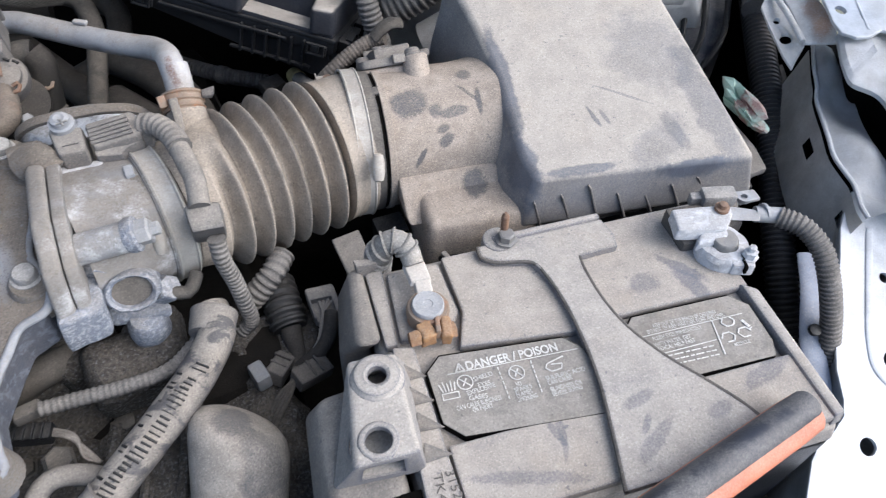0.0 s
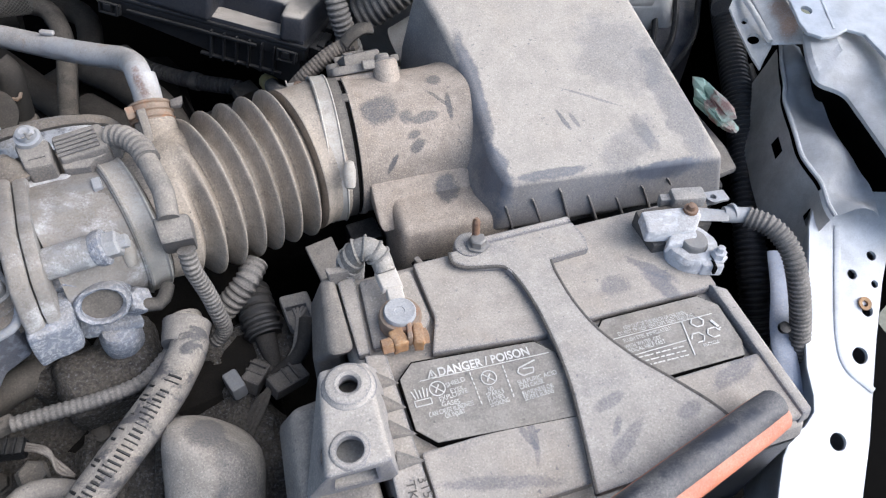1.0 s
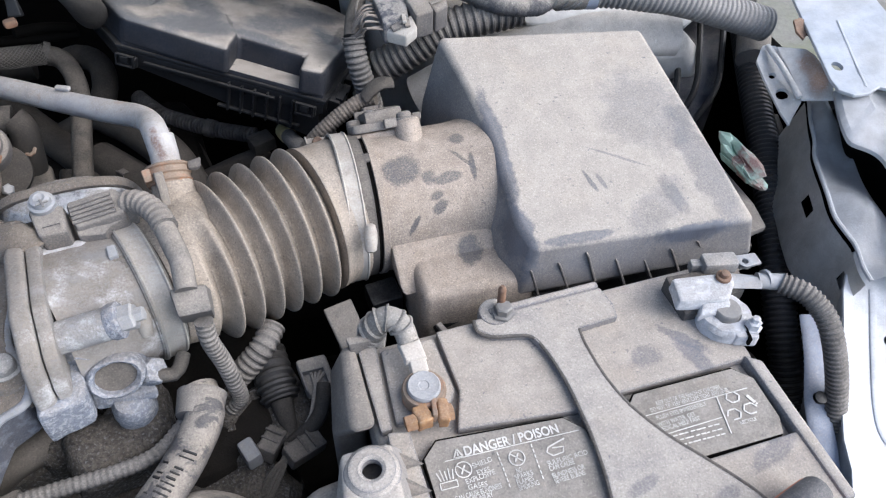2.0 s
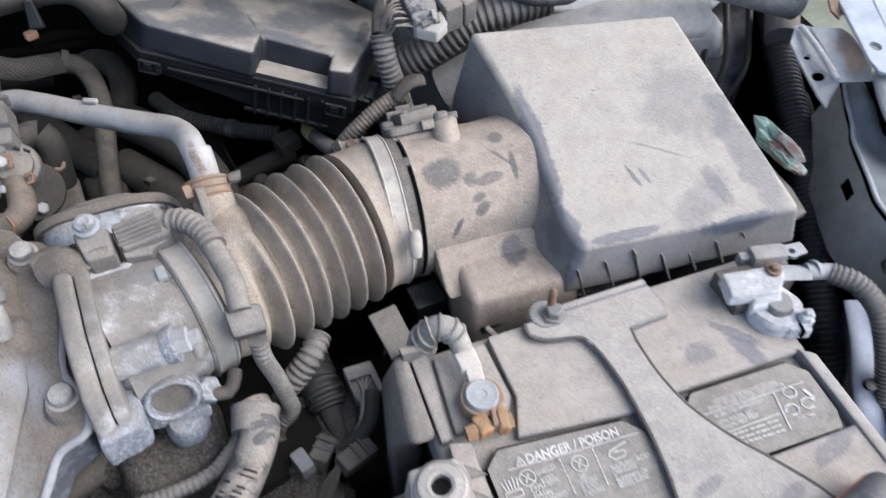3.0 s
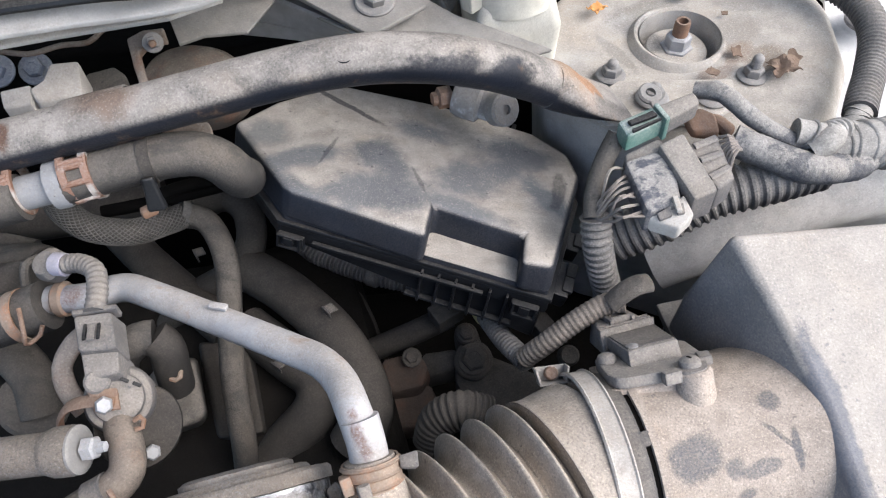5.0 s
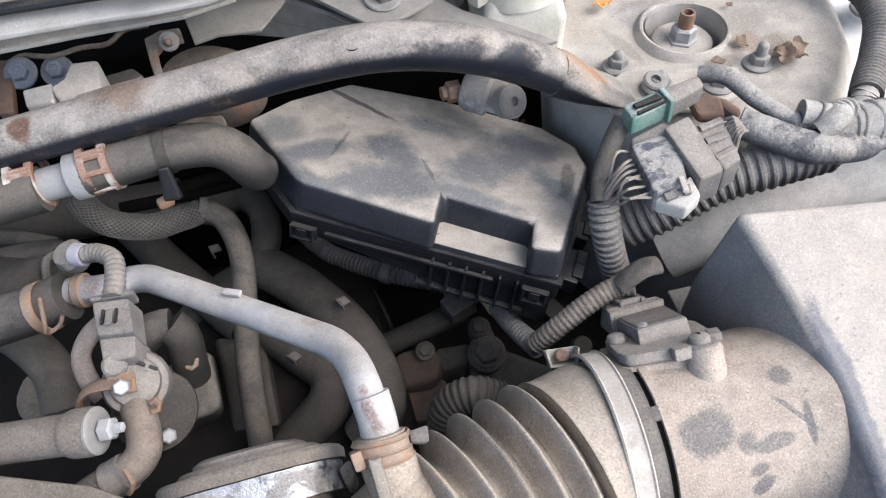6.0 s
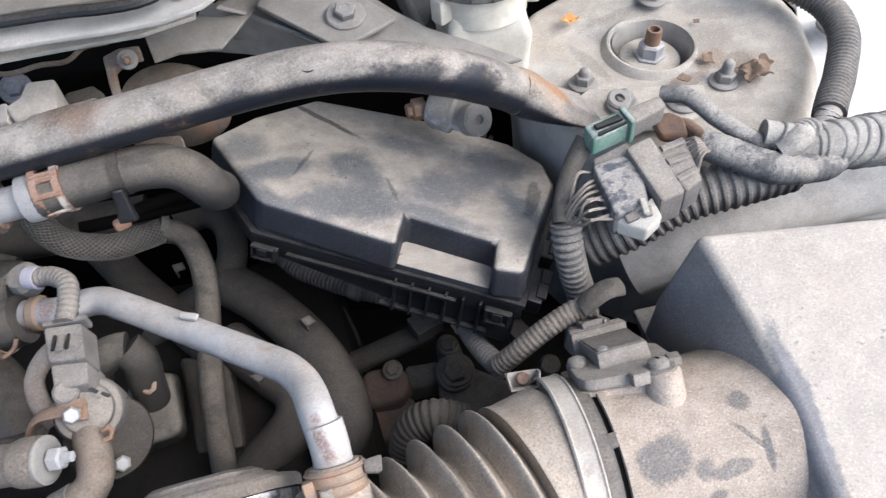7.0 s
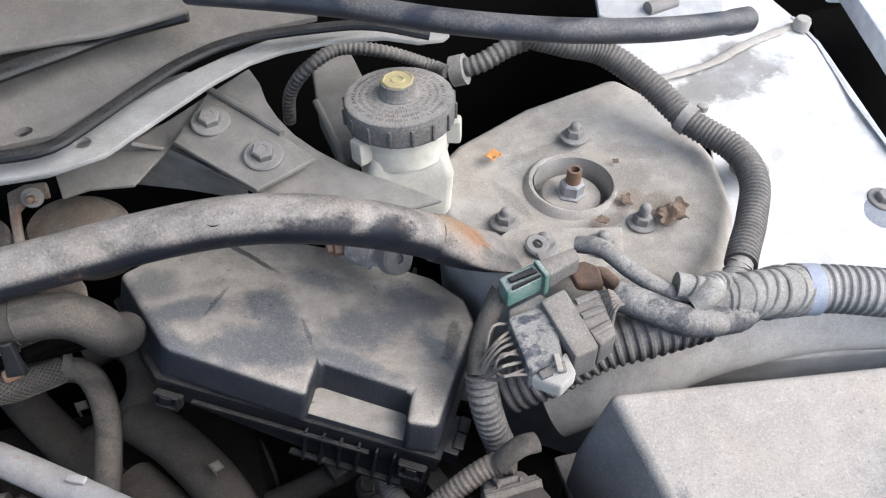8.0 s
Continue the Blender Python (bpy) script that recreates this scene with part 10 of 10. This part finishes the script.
def engine():
    """The dark engine and gearbox below the hoses."""
    root = thing("engine", (-0.25, 0.2, 0.5), "dark engine and gearbox castings under dust, shade put into their colour", "engine")
    part("head", shaped(finer(block((-0.36, 0.22, 0.68), (0.34, 0.40, 0.26), (0, 0, 4), 0.02), 3), 0.012, 16), "engine_shaded", root)
    part("gearbox", shaped(finer(block((-0.10, 0.30, 0.62), (0.30, 0.20, 0.22), (0, 0, -8), 0.02), 3), 0.012, 18), "engine_shaded", root)
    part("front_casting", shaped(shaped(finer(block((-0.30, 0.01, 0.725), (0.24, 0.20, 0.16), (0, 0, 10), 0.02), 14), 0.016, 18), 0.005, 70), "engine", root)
    part("lower_case", shaped(finer(block((-0.20, 0.06, 0.62), (0.22, 0.22, 0.18), (0, 0, 0), 0.02), 3), 0.010, 20), "engine_shaded", root)
    for at, s in (((-0.2730, 0.0560, 0.8300), (0.05, 0.04, 0.05)), ((-0.3040, 0.0790, 0.8200), (0.04, 0.05, 0.06)), ((-0.2580, 0.0660, 0.8300), (0.035, 0.04, 0.05)), ((-0.3330, 0.0790, 0.8000), (0.06, 0.05, 0.06)), ((-0.3650, 0.0610, 0.7900), (0.07, 0.06, 0.06)), ((-0.1900, 0.0670, 0.7900), (0.06, 0.05, 0.05))):
        part("lump", shaped(shaped(finer(block(at, s, (10, 5, 20), 0.010, segments=3), 2), 0.008, 30), 0.002, 130), "engine", root)
    part("elbow", tube([(-0.3450, 0.0500, 0.8300), (-0.3340, 0.0545, 0.8400), (-0.3210, 0.0590, 0.8440), (-0.3110, 0.0650, 0.8420), (-0.3040, 0.0750, 0.8350), (-0.3030, 0.0880, 0.8200)], 0.0100, 18, 0.004), "mount", root, "dusty brown water pipe elbow")
    for at, r in (((-0.2850, 0.0330, 0.8080), 0.0060), ((-0.3080, 0.0010, 0.8080), 0.0055), ((-0.2470, 0.0480, 0.8280), 0.0045), ((-0.3440, 0.0180, 0.8080), 0.0055)):
        part("boss", shaped(lathe(Vector(at) - Vector((0, 0, 0.014)), (0.05, -0.2, 1), ((r * 2.1, 0), (r * 1.8, 0.010), (r * 1.6, 0.0115)), 18), 0.0006, 140), "engine", root)
        part("bolt_head", lathe(Vector(at) - Vector((0, 0, 0.003)), (0.05, -0.2, 1), ((r * 1.25, 0), (r * 1.25, 0.001), (r, 0.0012), (r, 0.0050), (r * 0.7, 0.0060)), 6), "mount", root)
    for k in range(3):
        x = -0.300 + 0.022 * k
        part("casting_rib", shaped(tube([(x, -0.035, 0.806), (x + 0.006, 0.0, 0.812), (x + 0.010, 0.030, 0.812)], 0.0035, 8, 0.005), 0.0008, 90), "engine", root)
    br = thing("engine_mount", (-0.1350, 0.3190, 0.7600), "dusty dark engine mount bracket with two bolts", "engine mount")
    part("plate", shaped(finer(slab([(-0.1450, 0.2990, 0.7950), (-0.1310, 0.2970, 0.7970), (-0.1190, 0.2860, 0.7970), (-0.0960, 0.2680, 0.7970), (-0.0870, 0.2530, 0.7920), (-0.1110, 0.2390, 0.7800), (-0.1460, 0.2570, 0.7800), (-0.1510, 0.2810, 0.7880)], 0.03, 0.006), 1), 0.0012, 60), "mount", br)
    part("arm", shaped(finer(slab([(-0.1700, 0.3060, 0.7900), (-0.1430, 0.3030, 0.7920), (-0.1470, 0.2870, 0.7880), (-0.1720, 0.2890, 0.7840)], 0.02, 0.004), 1), 0.0012, 60), "mount", br)
    part("lug", shaped(finer(slab([(-0.1450, 0.3090, 0.8080), (-0.1310, 0.3090, 0.8100), (-0.1270, 0.3000, 0.8100), (-0.1280, 0.2910, 0.8000), (-0.1440, 0.2940, 0.8000)], 0.02, 0.004), 1), 0.0008, 60), "mount", br)
    for at, r, wide in (((-0.1360, 0.2840, 0.8030), 0.0088, 0.0135), ((-0.1370, 0.3000, 0.8120), 0.0055, 0.0080)):
        part("boss", lathe(Vector(at) - Vector((0, -0.35, 1)).normalized() * 0.008, (0, -0.35, 1), ((wide, 0), (wide, 0.006), (wide * 0.92, 0.0072), (r * 1.1, 0.0075)), 24), "mount", br)
        hex_bolt("bolt_head", at, (0, -0.35, 1), r, br, "mount", 1.3)
    rb = thing("rusty_bracket", (-0.1840, 0.3040, 0.7800), "rusty brown bracket bolted on the gearbox", "bracket")
    part("plate", shaped(finer(slab([(-0.1990, 0.2970, 0.8060), (-0.1820, 0.2970, 0.8100), (-0.1690, 0.2950, 0.8100), (-0.1670, 0.2850, 0.8060), (-0.1740, 0.2730, 0.8000), (-0.2010, 0.2760, 0.8000)], 0.02, 0.004), 2), 0.0015, 70), "rust_dim", rb)
    part("foot", shaped(finer(slab([(-0.2080, 0.2790, 0.7900), (-0.1850, 0.2830, 0.7920), (-0.1660, 0.2780, 0.7920), (-0.1700, 0.2520, 0.7850), (-0.2080, 0.2570, 0.7850)], 0.02, 0.004), 2), 0.0015, 70), "rust_dim", rb)
    hex_bolt("bolt_head", (-0.1770, 0.2910, 0.8120), (0, -0.35, 1), 0.0045, rb, "mount", 1.5)
    deep = thing("screw_cap", (-0.0770, 0.2620, 0.8200), "dark round screw boss behind the intake tube", "screw")
    part("cap", lathe((-0.0770, 0.2620, 0.8200), (0, -0.4, 0.9), ((0.0070, -0.006), (0.0070, 0.001), (0.0055, 0.003), (0.003, 0.0022), (0.001, 0.0022)), 18), "mount", deep)
    plug = thing("wiring_connector", (-0.1480, 0.3140, 0.8200), "dark connector on a bracket above the gearbox", "connector")
    part("plug", block((-0.1490, 0.3050, 0.8350), (0.020, 0.016, 0.012), (0, 0, 20), 0.0015), "mount", plug)
    part("prong", joined(*[block(q, (0.004, 0.007, 0.004), (0, 0, 20), 0.0008) for q in ((-0.1540, 0.3110, 0.8380), (-0.1480, 0.3110, 0.8380), (-0.1440, 0.3120, 0.8380))]), "mount", plug)
    part("plug", block((-0.0990, 0.2580, 0.8700), (0.012, 0.016, 0.014), (0, 0, 20), 0.002), "rubber_dark", plug)


engine()


def front_left():
    """What fills the corner between the manifold and the battery."""
    loom = thing("split_loom", (-0.2620, 0.0360, 0.8000), "thick dusty split corrugated loom with dark slots", "wiring loom", "wiring looms")
    pts = [(-0.2170, 0.0590, 0.8700), (-0.2150, 0.0430, 0.8680), (-0.2230, 0.0270, 0.8660), (-0.2380, 0.0090, 0.8620), (-0.2610, -0.0140, 0.8580), (-0.2830, -0.0340, 0.8520), (-0.3040, -0.0550, 0.8450), (-0.3290, -0.0760, 0.8300)]
    part("sleeve", tube(pts, 0.0112, 20, 0.004, wobble=0.05), "split_sleeve", loom)
    path = even_path(pts, 0.0031)
    n = len(path)
    rnd = random.Random(5)
    for k in range(int(n * 0.22), int(n * 0.92)):
        p, d = path[k], (path[k + 1] - path[k - 1]).normalized()
        up = (Vector((-0.2, -0.35, 0.9)) - d * d.dot(Vector((-0.2, -0.35, 0.9)))).normalized()
        side = d.cross(up)
        for lean, half, odds in ((-0.30 + 0.10 * math.sin(0.4 * k), 0.34, 0.93), (0.48, 0.18, 0.35)):
            if rnd.random() > odds:
                continue
            w = half * rnd.uniform(0.6, 1.15)
            arc = [p + d * 0.0010 * q + (up * math.cos(lean + q) + side * math.sin(lean + q)) * 0.0113 for q in (-w, -w * 0.4, w * 0.4, w)]
            part("slot", tube(arc, 0.0005 + 0.0004 * rnd.random(), 6, 0.003), "black", loom)
    part("fat_end", tube([(-0.2150, 0.0570, 0.8680), (-0.2170, 0.0500, 0.8670), (-0.2200, 0.0420, 0.8660)], 0.0142, 20, 0.003, r_end=0.0120, wobble=0.05), "case", loom)
    part("wrap", shaped(tube([(-0.2820, -0.0370, 0.8550), (-0.2890, -0.0420, 0.8520)], 0.0125, 18, 0.003), 0.0008, 120), "case", loom)
    small = thing("wiring_loom", (-0.2860, 0.0480, 0.8200), "thin dusty corrugated loom beside the split loom", "wiring loom", "wiring looms")
    part("sleeve", tube([(-0.3180, 0.0260, 0.8550), (-0.2970, 0.0270, 0.8550), (-0.2700, 0.0280, 0.8550), (-0.2460, 0.0320, 0.8560), (-0.2280, 0.0460, 0.8580)], 0.0048, 14, pitch=0.0036, depth=0.0005), "loom", small)
    part("plug", shaped(block((-0.3260, 0.0280, 0.8520), (0.016, 0.009, 0.009), (0, 0, 15), 0.002), 0.001, 100), "case_dark", small)
    hook = thing("wiring_loom", (-0.3200, -0.0080, 0.8200), "dusty thick cable bending under the split loom", "wiring loom", "wiring looms")
    part("sleeve", tube([(-0.3230, -0.0360, 0.8400), (-0.3220, -0.0220, 0.8450), (-0.3120, -0.0150, 0.8480), (-0.2970, -0.0160, 0.8460), (-0.2810, -0.0220, 0.8400)], 0.0060, 14, 0.005), "case", hook)
    sens = thing("oil_sensor", (-0.3310, 0.0310, 0.8000), "black sensor with a dark ribbed plug on the engine", "sensor")
    part("body", lathe((-0.3200, 0.0090, 0.8200), (0.3, -0.3, 0.9), ((0.010, -0.02), (0.010, 0.004), (0.0075, 0.006), (0.0075, 0.014), (0.004, 0.015)), 6), "case_dark", sens)
    part("plug", block((-0.3270, 0.0190, 0.8420), (0.024, 0.011, 0.010), (0, 0, -10), 0.002), "black", sens)
    for k in range(4):
        part("rib", block((-0.3350 + 0.005 * k, 0.0195 - 0.0009 * k, 0.8475), (0.0016, 0.010, 0.0022), (0, 0, -10), 0.0004), "black", sens)
    for k in range(3):
        part("wire", tube([(-0.3160, 0.0150 + 0.002 * k, 0.8430), (-0.3060 + 0.002 * k, 0.0090, 0.8470), (-0.2980, 0.0020 - 0.003 * k, 0.8430), (-0.2900, -0.0080, 0.8400)], 0.0011, 6, 0.003), "wire", sens)
    cup = thing("resonator", (-0.2240, 0.0400, 0.7000), "dusty grey moulded plastic resonator tube", "resonator")
    low, tip = Vector((-0.2370, -0.0830, 0.7650)), Vector((-0.2090, -0.0130, 0.8460))
    tall = (tip - low).length
    shell = lathe(low, tip - low, ((0.0290, -0.06), (0.0265, 0.0), (0.0270, tall * 0.5), (0.0288, tall * 0.82), (0.0290, tall * 0.92), (0.0278, tall * 0.99), (0.0245, tall * 1.04), (0.0180, tall * 1.07), (0.0080, tall * 1.085), (0.0, tall * 1.087)), 40)
    for v in shell.verts:
        # the mouth is cut off at a slant
        f = max(0.0, (v.co - low).dot(tip - low) / (tall * tall) - 0.55) / 0.5
        v.co += (tip - low).normalized() * (-0.32 * f * (v.co.x - tip.x)) + Vector((-0.004 * f, 0, 0))
    part("shell", shell, "resonator", cup, angle=60)
    part("collar", lathe(low, tip - low, ((0.0266, tall * 0.10), (0.0286, tall * 0.11), (0.0286, tall * 0.16), (0.0267, tall * 0.17)), 40, ring=True), "resonator", cup)
    ramp_part = thing("splash_panel", (-0.2130, 0.1000, 0.7200), "brown dusty plastic panel behind the resonator", "panel")
    part("panel", slab([(-0.2360, 0.0860, 0.8000), (-0.2000, 0.0400, 0.8000), (-0.1810, 0.0140, 0.7900), (-0.1800, -0.0190, 0.7700), (-0.2510, 0.0350, 0.7800)], 0.01, 0.003), "engine", ramp_part)
    # corrugated lead and the loose sockets
    l2 = thing("wiring_loom", (-0.1820, 0.0980, 0.8300), "dark corrugated loom running under the bellows", "wiring loom", "wiring looms")
    part("sleeve", tube([(-0.1980, 0.0790, 0.8400), (-0.1870, 0.0810, 0.8500), (-0.1760, 0.0870, 0.8580), (-0.1680, 0.0990, 0.8600)], 0.0085, 16, pitch=0.0042, depth=0.0011), "loom", l2)
    l3 = thing("wiring_loom", (-0.1760, 0.0730, 0.8000), "black corrugated boot with a tapered end", "wiring loom", "wiring looms")
    part("sleeve", tube([(-0.1780, 0.1050, 0.8200), (-0.1760, 0.0860, 0.8200), (-0.1740, 0.0690, 0.8150)], 0.0135, 18, pitch=0.0062, depth=0.002), "loom_black", l3)
    part("tip", tube([(-0.1740, 0.0690, 0.8150), (-0.1730, 0.0560, 0.8100), (-0.1720, 0.0490, 0.8050)], 0.0075, 14, 0.004, r_end=0.005), "rubber_dark", l3)
    sock = thing("wiring_connector", (-0.1480, 0.0900, 0.8100), "open grey connector socket with bare wires", "connector")
    ring = slab([(-0.1600, 0.0830, 0.8380), (-0.1400, 0.0830, 0.8380), (-0.1370, 0.0620, 0.8320), (-0.1570, 0.0610, 0.8320)], 0.012, 0.002)
    ring = cut(ring, slab([(-0.1570, 0.0740, 0.8450), (-0.1430, 0.0740, 0.8450), (-0.1410, 0.0590, 0.8400), (-0.1550, 0.0590, 0.8400)], 0.014, 0.0))
    part("shell", ring, "case", sock)
    for k in range(4):
        f = k / 3
        part("wire", tube([Vector((-0.1520, 0.0770, 0.8320)).lerp(Vector((-0.1420, 0.0730, 0.8320)), f), (-0.1510, 0.0640, 0.8300), (-0.1580, 0.0500, 0.8200), (-0.1690, 0.0450, 0.8100)], 0.0012, 6, 0.004), "wire", sock)
    part("lead", tube([(-0.1450, 0.0650, 0.8300), (-0.1500, 0.0500, 0.8250), (-0.1590, 0.0450, 0.8150), (-0.1760, 0.0410, 0.8050)], 0.005, 10, 0.004), "rubber_dark", sock)
    pl = thing("wiring_connector", (-0.1840, 0.0510, 0.7900), "dusty connector with wires beside the battery box", "connector")
    for at, size, rz in (((-0.1860, 0.0440, 0.8080), (0.020, 0.013, 0.013), 55), ((-0.1660, 0.0330, 0.8120), (0.026, 0.014, 0.012), 25)):
        body = part("plug", shaped(block(at, size, (8, 12, rz), 0.0018), 0.0006, 90), "case_dark", pl)
        for k in (-1, 0, 1):
            q = Vector(at) + Vector((math.cos(radians(rz)), math.sin(radians(rz)), 0)) * (0.006 * k) + Vector((0, 0, size[2] / 2))
            part("rib", block(q, (0.0016, size[1] * 0.9, 0.0022), (8, 12, rz), 0.0004), "case_dark", body)
    for k in range(4):
        part("wire", tube([(-0.1760, 0.0300 + 0.003 * k, 0.8140), (-0.1860 + 0.002 * k, 0.0250, 0.8120), (-0.1960, 0.0180 - 0.004 * k, 0.8020), (-0.2020, 0.0050, 0.7900)], 0.0016, 7, 0.003), "rubber", pl)
    part("pale_plug", block((-0.1990, 0.0380, 0.8150), (0.010, 0.016, 0.014), (0, 0, 20), 0.002), "grey_plastic", pl, "grey plug")
    bk = thing("steel_bracket", (-0.1240, 0.1200, 0.8200), "dusty folded steel bracket behind the battery", "bracket")
    part("plate", slab([(-0.1350, 0.1020, 0.8600), (-0.1160, 0.1020, 0.8650), (-0.1120, 0.0740, 0.8600), (-0.1290, 0.0680, 0.8550)], 0.003, 0.001), "case", bk)
    part("stem", slab([(-0.1300, 0.0820, 0.8550), (-0.1180, 0.0850, 0.8550), (-0.1230, 0.1080, 0.8000), (-0.1280, 0.1040, 0.8000)], 0.003, 0.001), "case", bk)
    sk = thing("wiring_connector", (-0.0900, 0.1170, 0.8300), "black connector below the intake tube", "connector")
    part("plug", block((-0.0920, 0.1110, 0.8450), (0.022, 0.02, 0.016), (0, 0, 5), 0.002), "black", sk)


front_left()


def behind_bar():
    """Odds and ends between the strut bar and the cowl."""
    w = thing("white_connector", (-0.3590, 0.4520, 0.9600), "white dusty plug block below the cowl", "connector")
    part("body", slab([(-0.3490, 0.3960, 1.0000), (-0.3420, 0.4020, 1.0000), (-0.3400, 0.4160, 1.0000), (-0.3240, 0.4140, 1.0000), (-0.3220, 0.3900, 0.9950), (-0.3460, 0.3900, 0.9950)], 0.02, 0.002), "white_plastic", w)
    part("clip", slab([(-0.3660, 0.4020, 0.9980), (-0.3480, 0.4000, 1.0000), (-0.3490, 0.3900, 0.9950), (-0.3650, 0.3930, 0.9930)], 0.012, 0.0015), "white_plastic", w)
    s = thing("steel_stay", (-0.2970, 0.4390, 0.9800), "brown folded steel stay with a bolt", "bracket")
    part("stay", shaped(finer(slab([(-0.2985, 0.4260, 1.0000), (-0.2890, 0.4300, 1.0010), (-0.2770, 0.4290, 1.0010), (-0.2760, 0.4210, 0.9990), (-0.2870, 0.4210, 0.9990), (-0.2915, 0.4150, 0.9980), (-0.2905, 0.4050, 0.9960), (-0.2860, 0.3840, 0.9920), (-0.2915, 0.3850, 0.9920), (-0.2955, 0.4060, 0.9960)], 0.005, 0.0012), 1), 0.0006, 120), "stay", s)
    hex_bolt("bolt_head", (-0.2830, 0.4160, 1.0010), (0.25, -0.75, 0.6), 0.0036, s, "steel", 1.6)
    part("bolt_tip", lathe((-0.2825, 0.4140, 1.0020), (0.15, -0.85, 0.5), ((0.0020, 0), (0.0021, 0.006), (0.0017, 0.009), (0.0006, 0.0095)), 12), "rust", s)
    m = thing("wiper_motor", (-0.2780, 0.4820, 0.9400), "round dusty rust-stained motor housing", "motor")
    part("housing", lathe((-0.2730, 0.4250, 0.9680), (-0.1, -0.35, 1), ((0.030, -0.03), (0.031, -0.004), (0.027, 0.003), (0.012, 0.006), (0.004, 0.0065)), 34, squash=0.72), "motor", m)
    part("seam", lathe((-0.2730, 0.4250, 0.9680), (-0.1, -0.35, 1), ((0.0305, -0.0044), (0.0320, -0.0034), (0.0305, -0.0024)), 34, squash=0.72, ring=True), "motor", m)
    b = thing("bolted_flange", (-0.4030, 0.4850, 0.9600), "dark round bolt heads on the firewall", "bolt")
    for at in ((-0.3780, 0.4390, 0.9850), (-0.3590, 0.4420, 0.9800)):
        hex_bolt("bolt_head", at, (0, -0.6, 0.8), 0.0058, b, "blue_metal", 1.7)
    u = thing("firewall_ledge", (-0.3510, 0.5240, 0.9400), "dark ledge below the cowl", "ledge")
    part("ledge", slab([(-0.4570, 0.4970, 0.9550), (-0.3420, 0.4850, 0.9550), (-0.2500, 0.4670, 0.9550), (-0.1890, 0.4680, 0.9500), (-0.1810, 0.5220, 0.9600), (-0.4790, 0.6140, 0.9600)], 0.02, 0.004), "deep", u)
    wire = thing("ground_wire", (-0.3400, 0.4450, 0.9700), "thin dusty brown wire sagging before the firewall", "wire")
    part("wire", tube([(-0.3860, 0.4480, 0.9880), (-0.3760, 0.4500, 0.9900), (-0.3580, 0.4430, 0.9900), (-0.3410, 0.4460, 0.9900), (-0.3240, 0.4430, 0.9910), (-0.3140, 0.4510, 0.9930), (-0.2990, 0.4480, 0.9950)], 0.0016, 8, 0.004), "stay", wire)
    pad = thing("hose_stay", (-0.3220, 0.4330, 0.9500), "dusty tan block behind the white plug", "bracket")
    part("stay", shaped(finer(slab([(-0.3360, 0.4440, 0.9700), (-0.3180, 0.4440, 0.9720), (-0.3100, 0.4330, 0.9720), (-0.3100, 0.4160, 0.9680), (-0.3350, 0.4200, 0.9680)], 0.016, 0.003), 1), 0.0010, 80), "mount_dusty", pad)
    edge = thing("rusty_bracket", (-0.3860, 0.4300, 0.9500), "rust-stained upright bracket beside the strut bar", "bracket")
    part("plate", shaped(finer(slab([(-0.3970, 0.4600, 0.9850), (-0.3870, 0.4560, 0.9860), (-0.3770, 0.4020, 0.9850), (-0.3870, 0.4050, 0.9840)], 0.006, 0.0015), 1), 0.0008, 90), "rust", edge)
    st = thing("hose_stay", (-0.2720, 0.3900, 0.9600), "dusty tan bracket below the strut bar", "bracket")
    part("stay", slab([(-0.2860, 0.3660, 0.9850), (-0.2580, 0.3610, 0.9850), (-0.2590, 0.3550, 0.9750), (-0.2790, 0.3590, 0.9750)], 0.006, 0.002), "stay", st)


behind_bar()
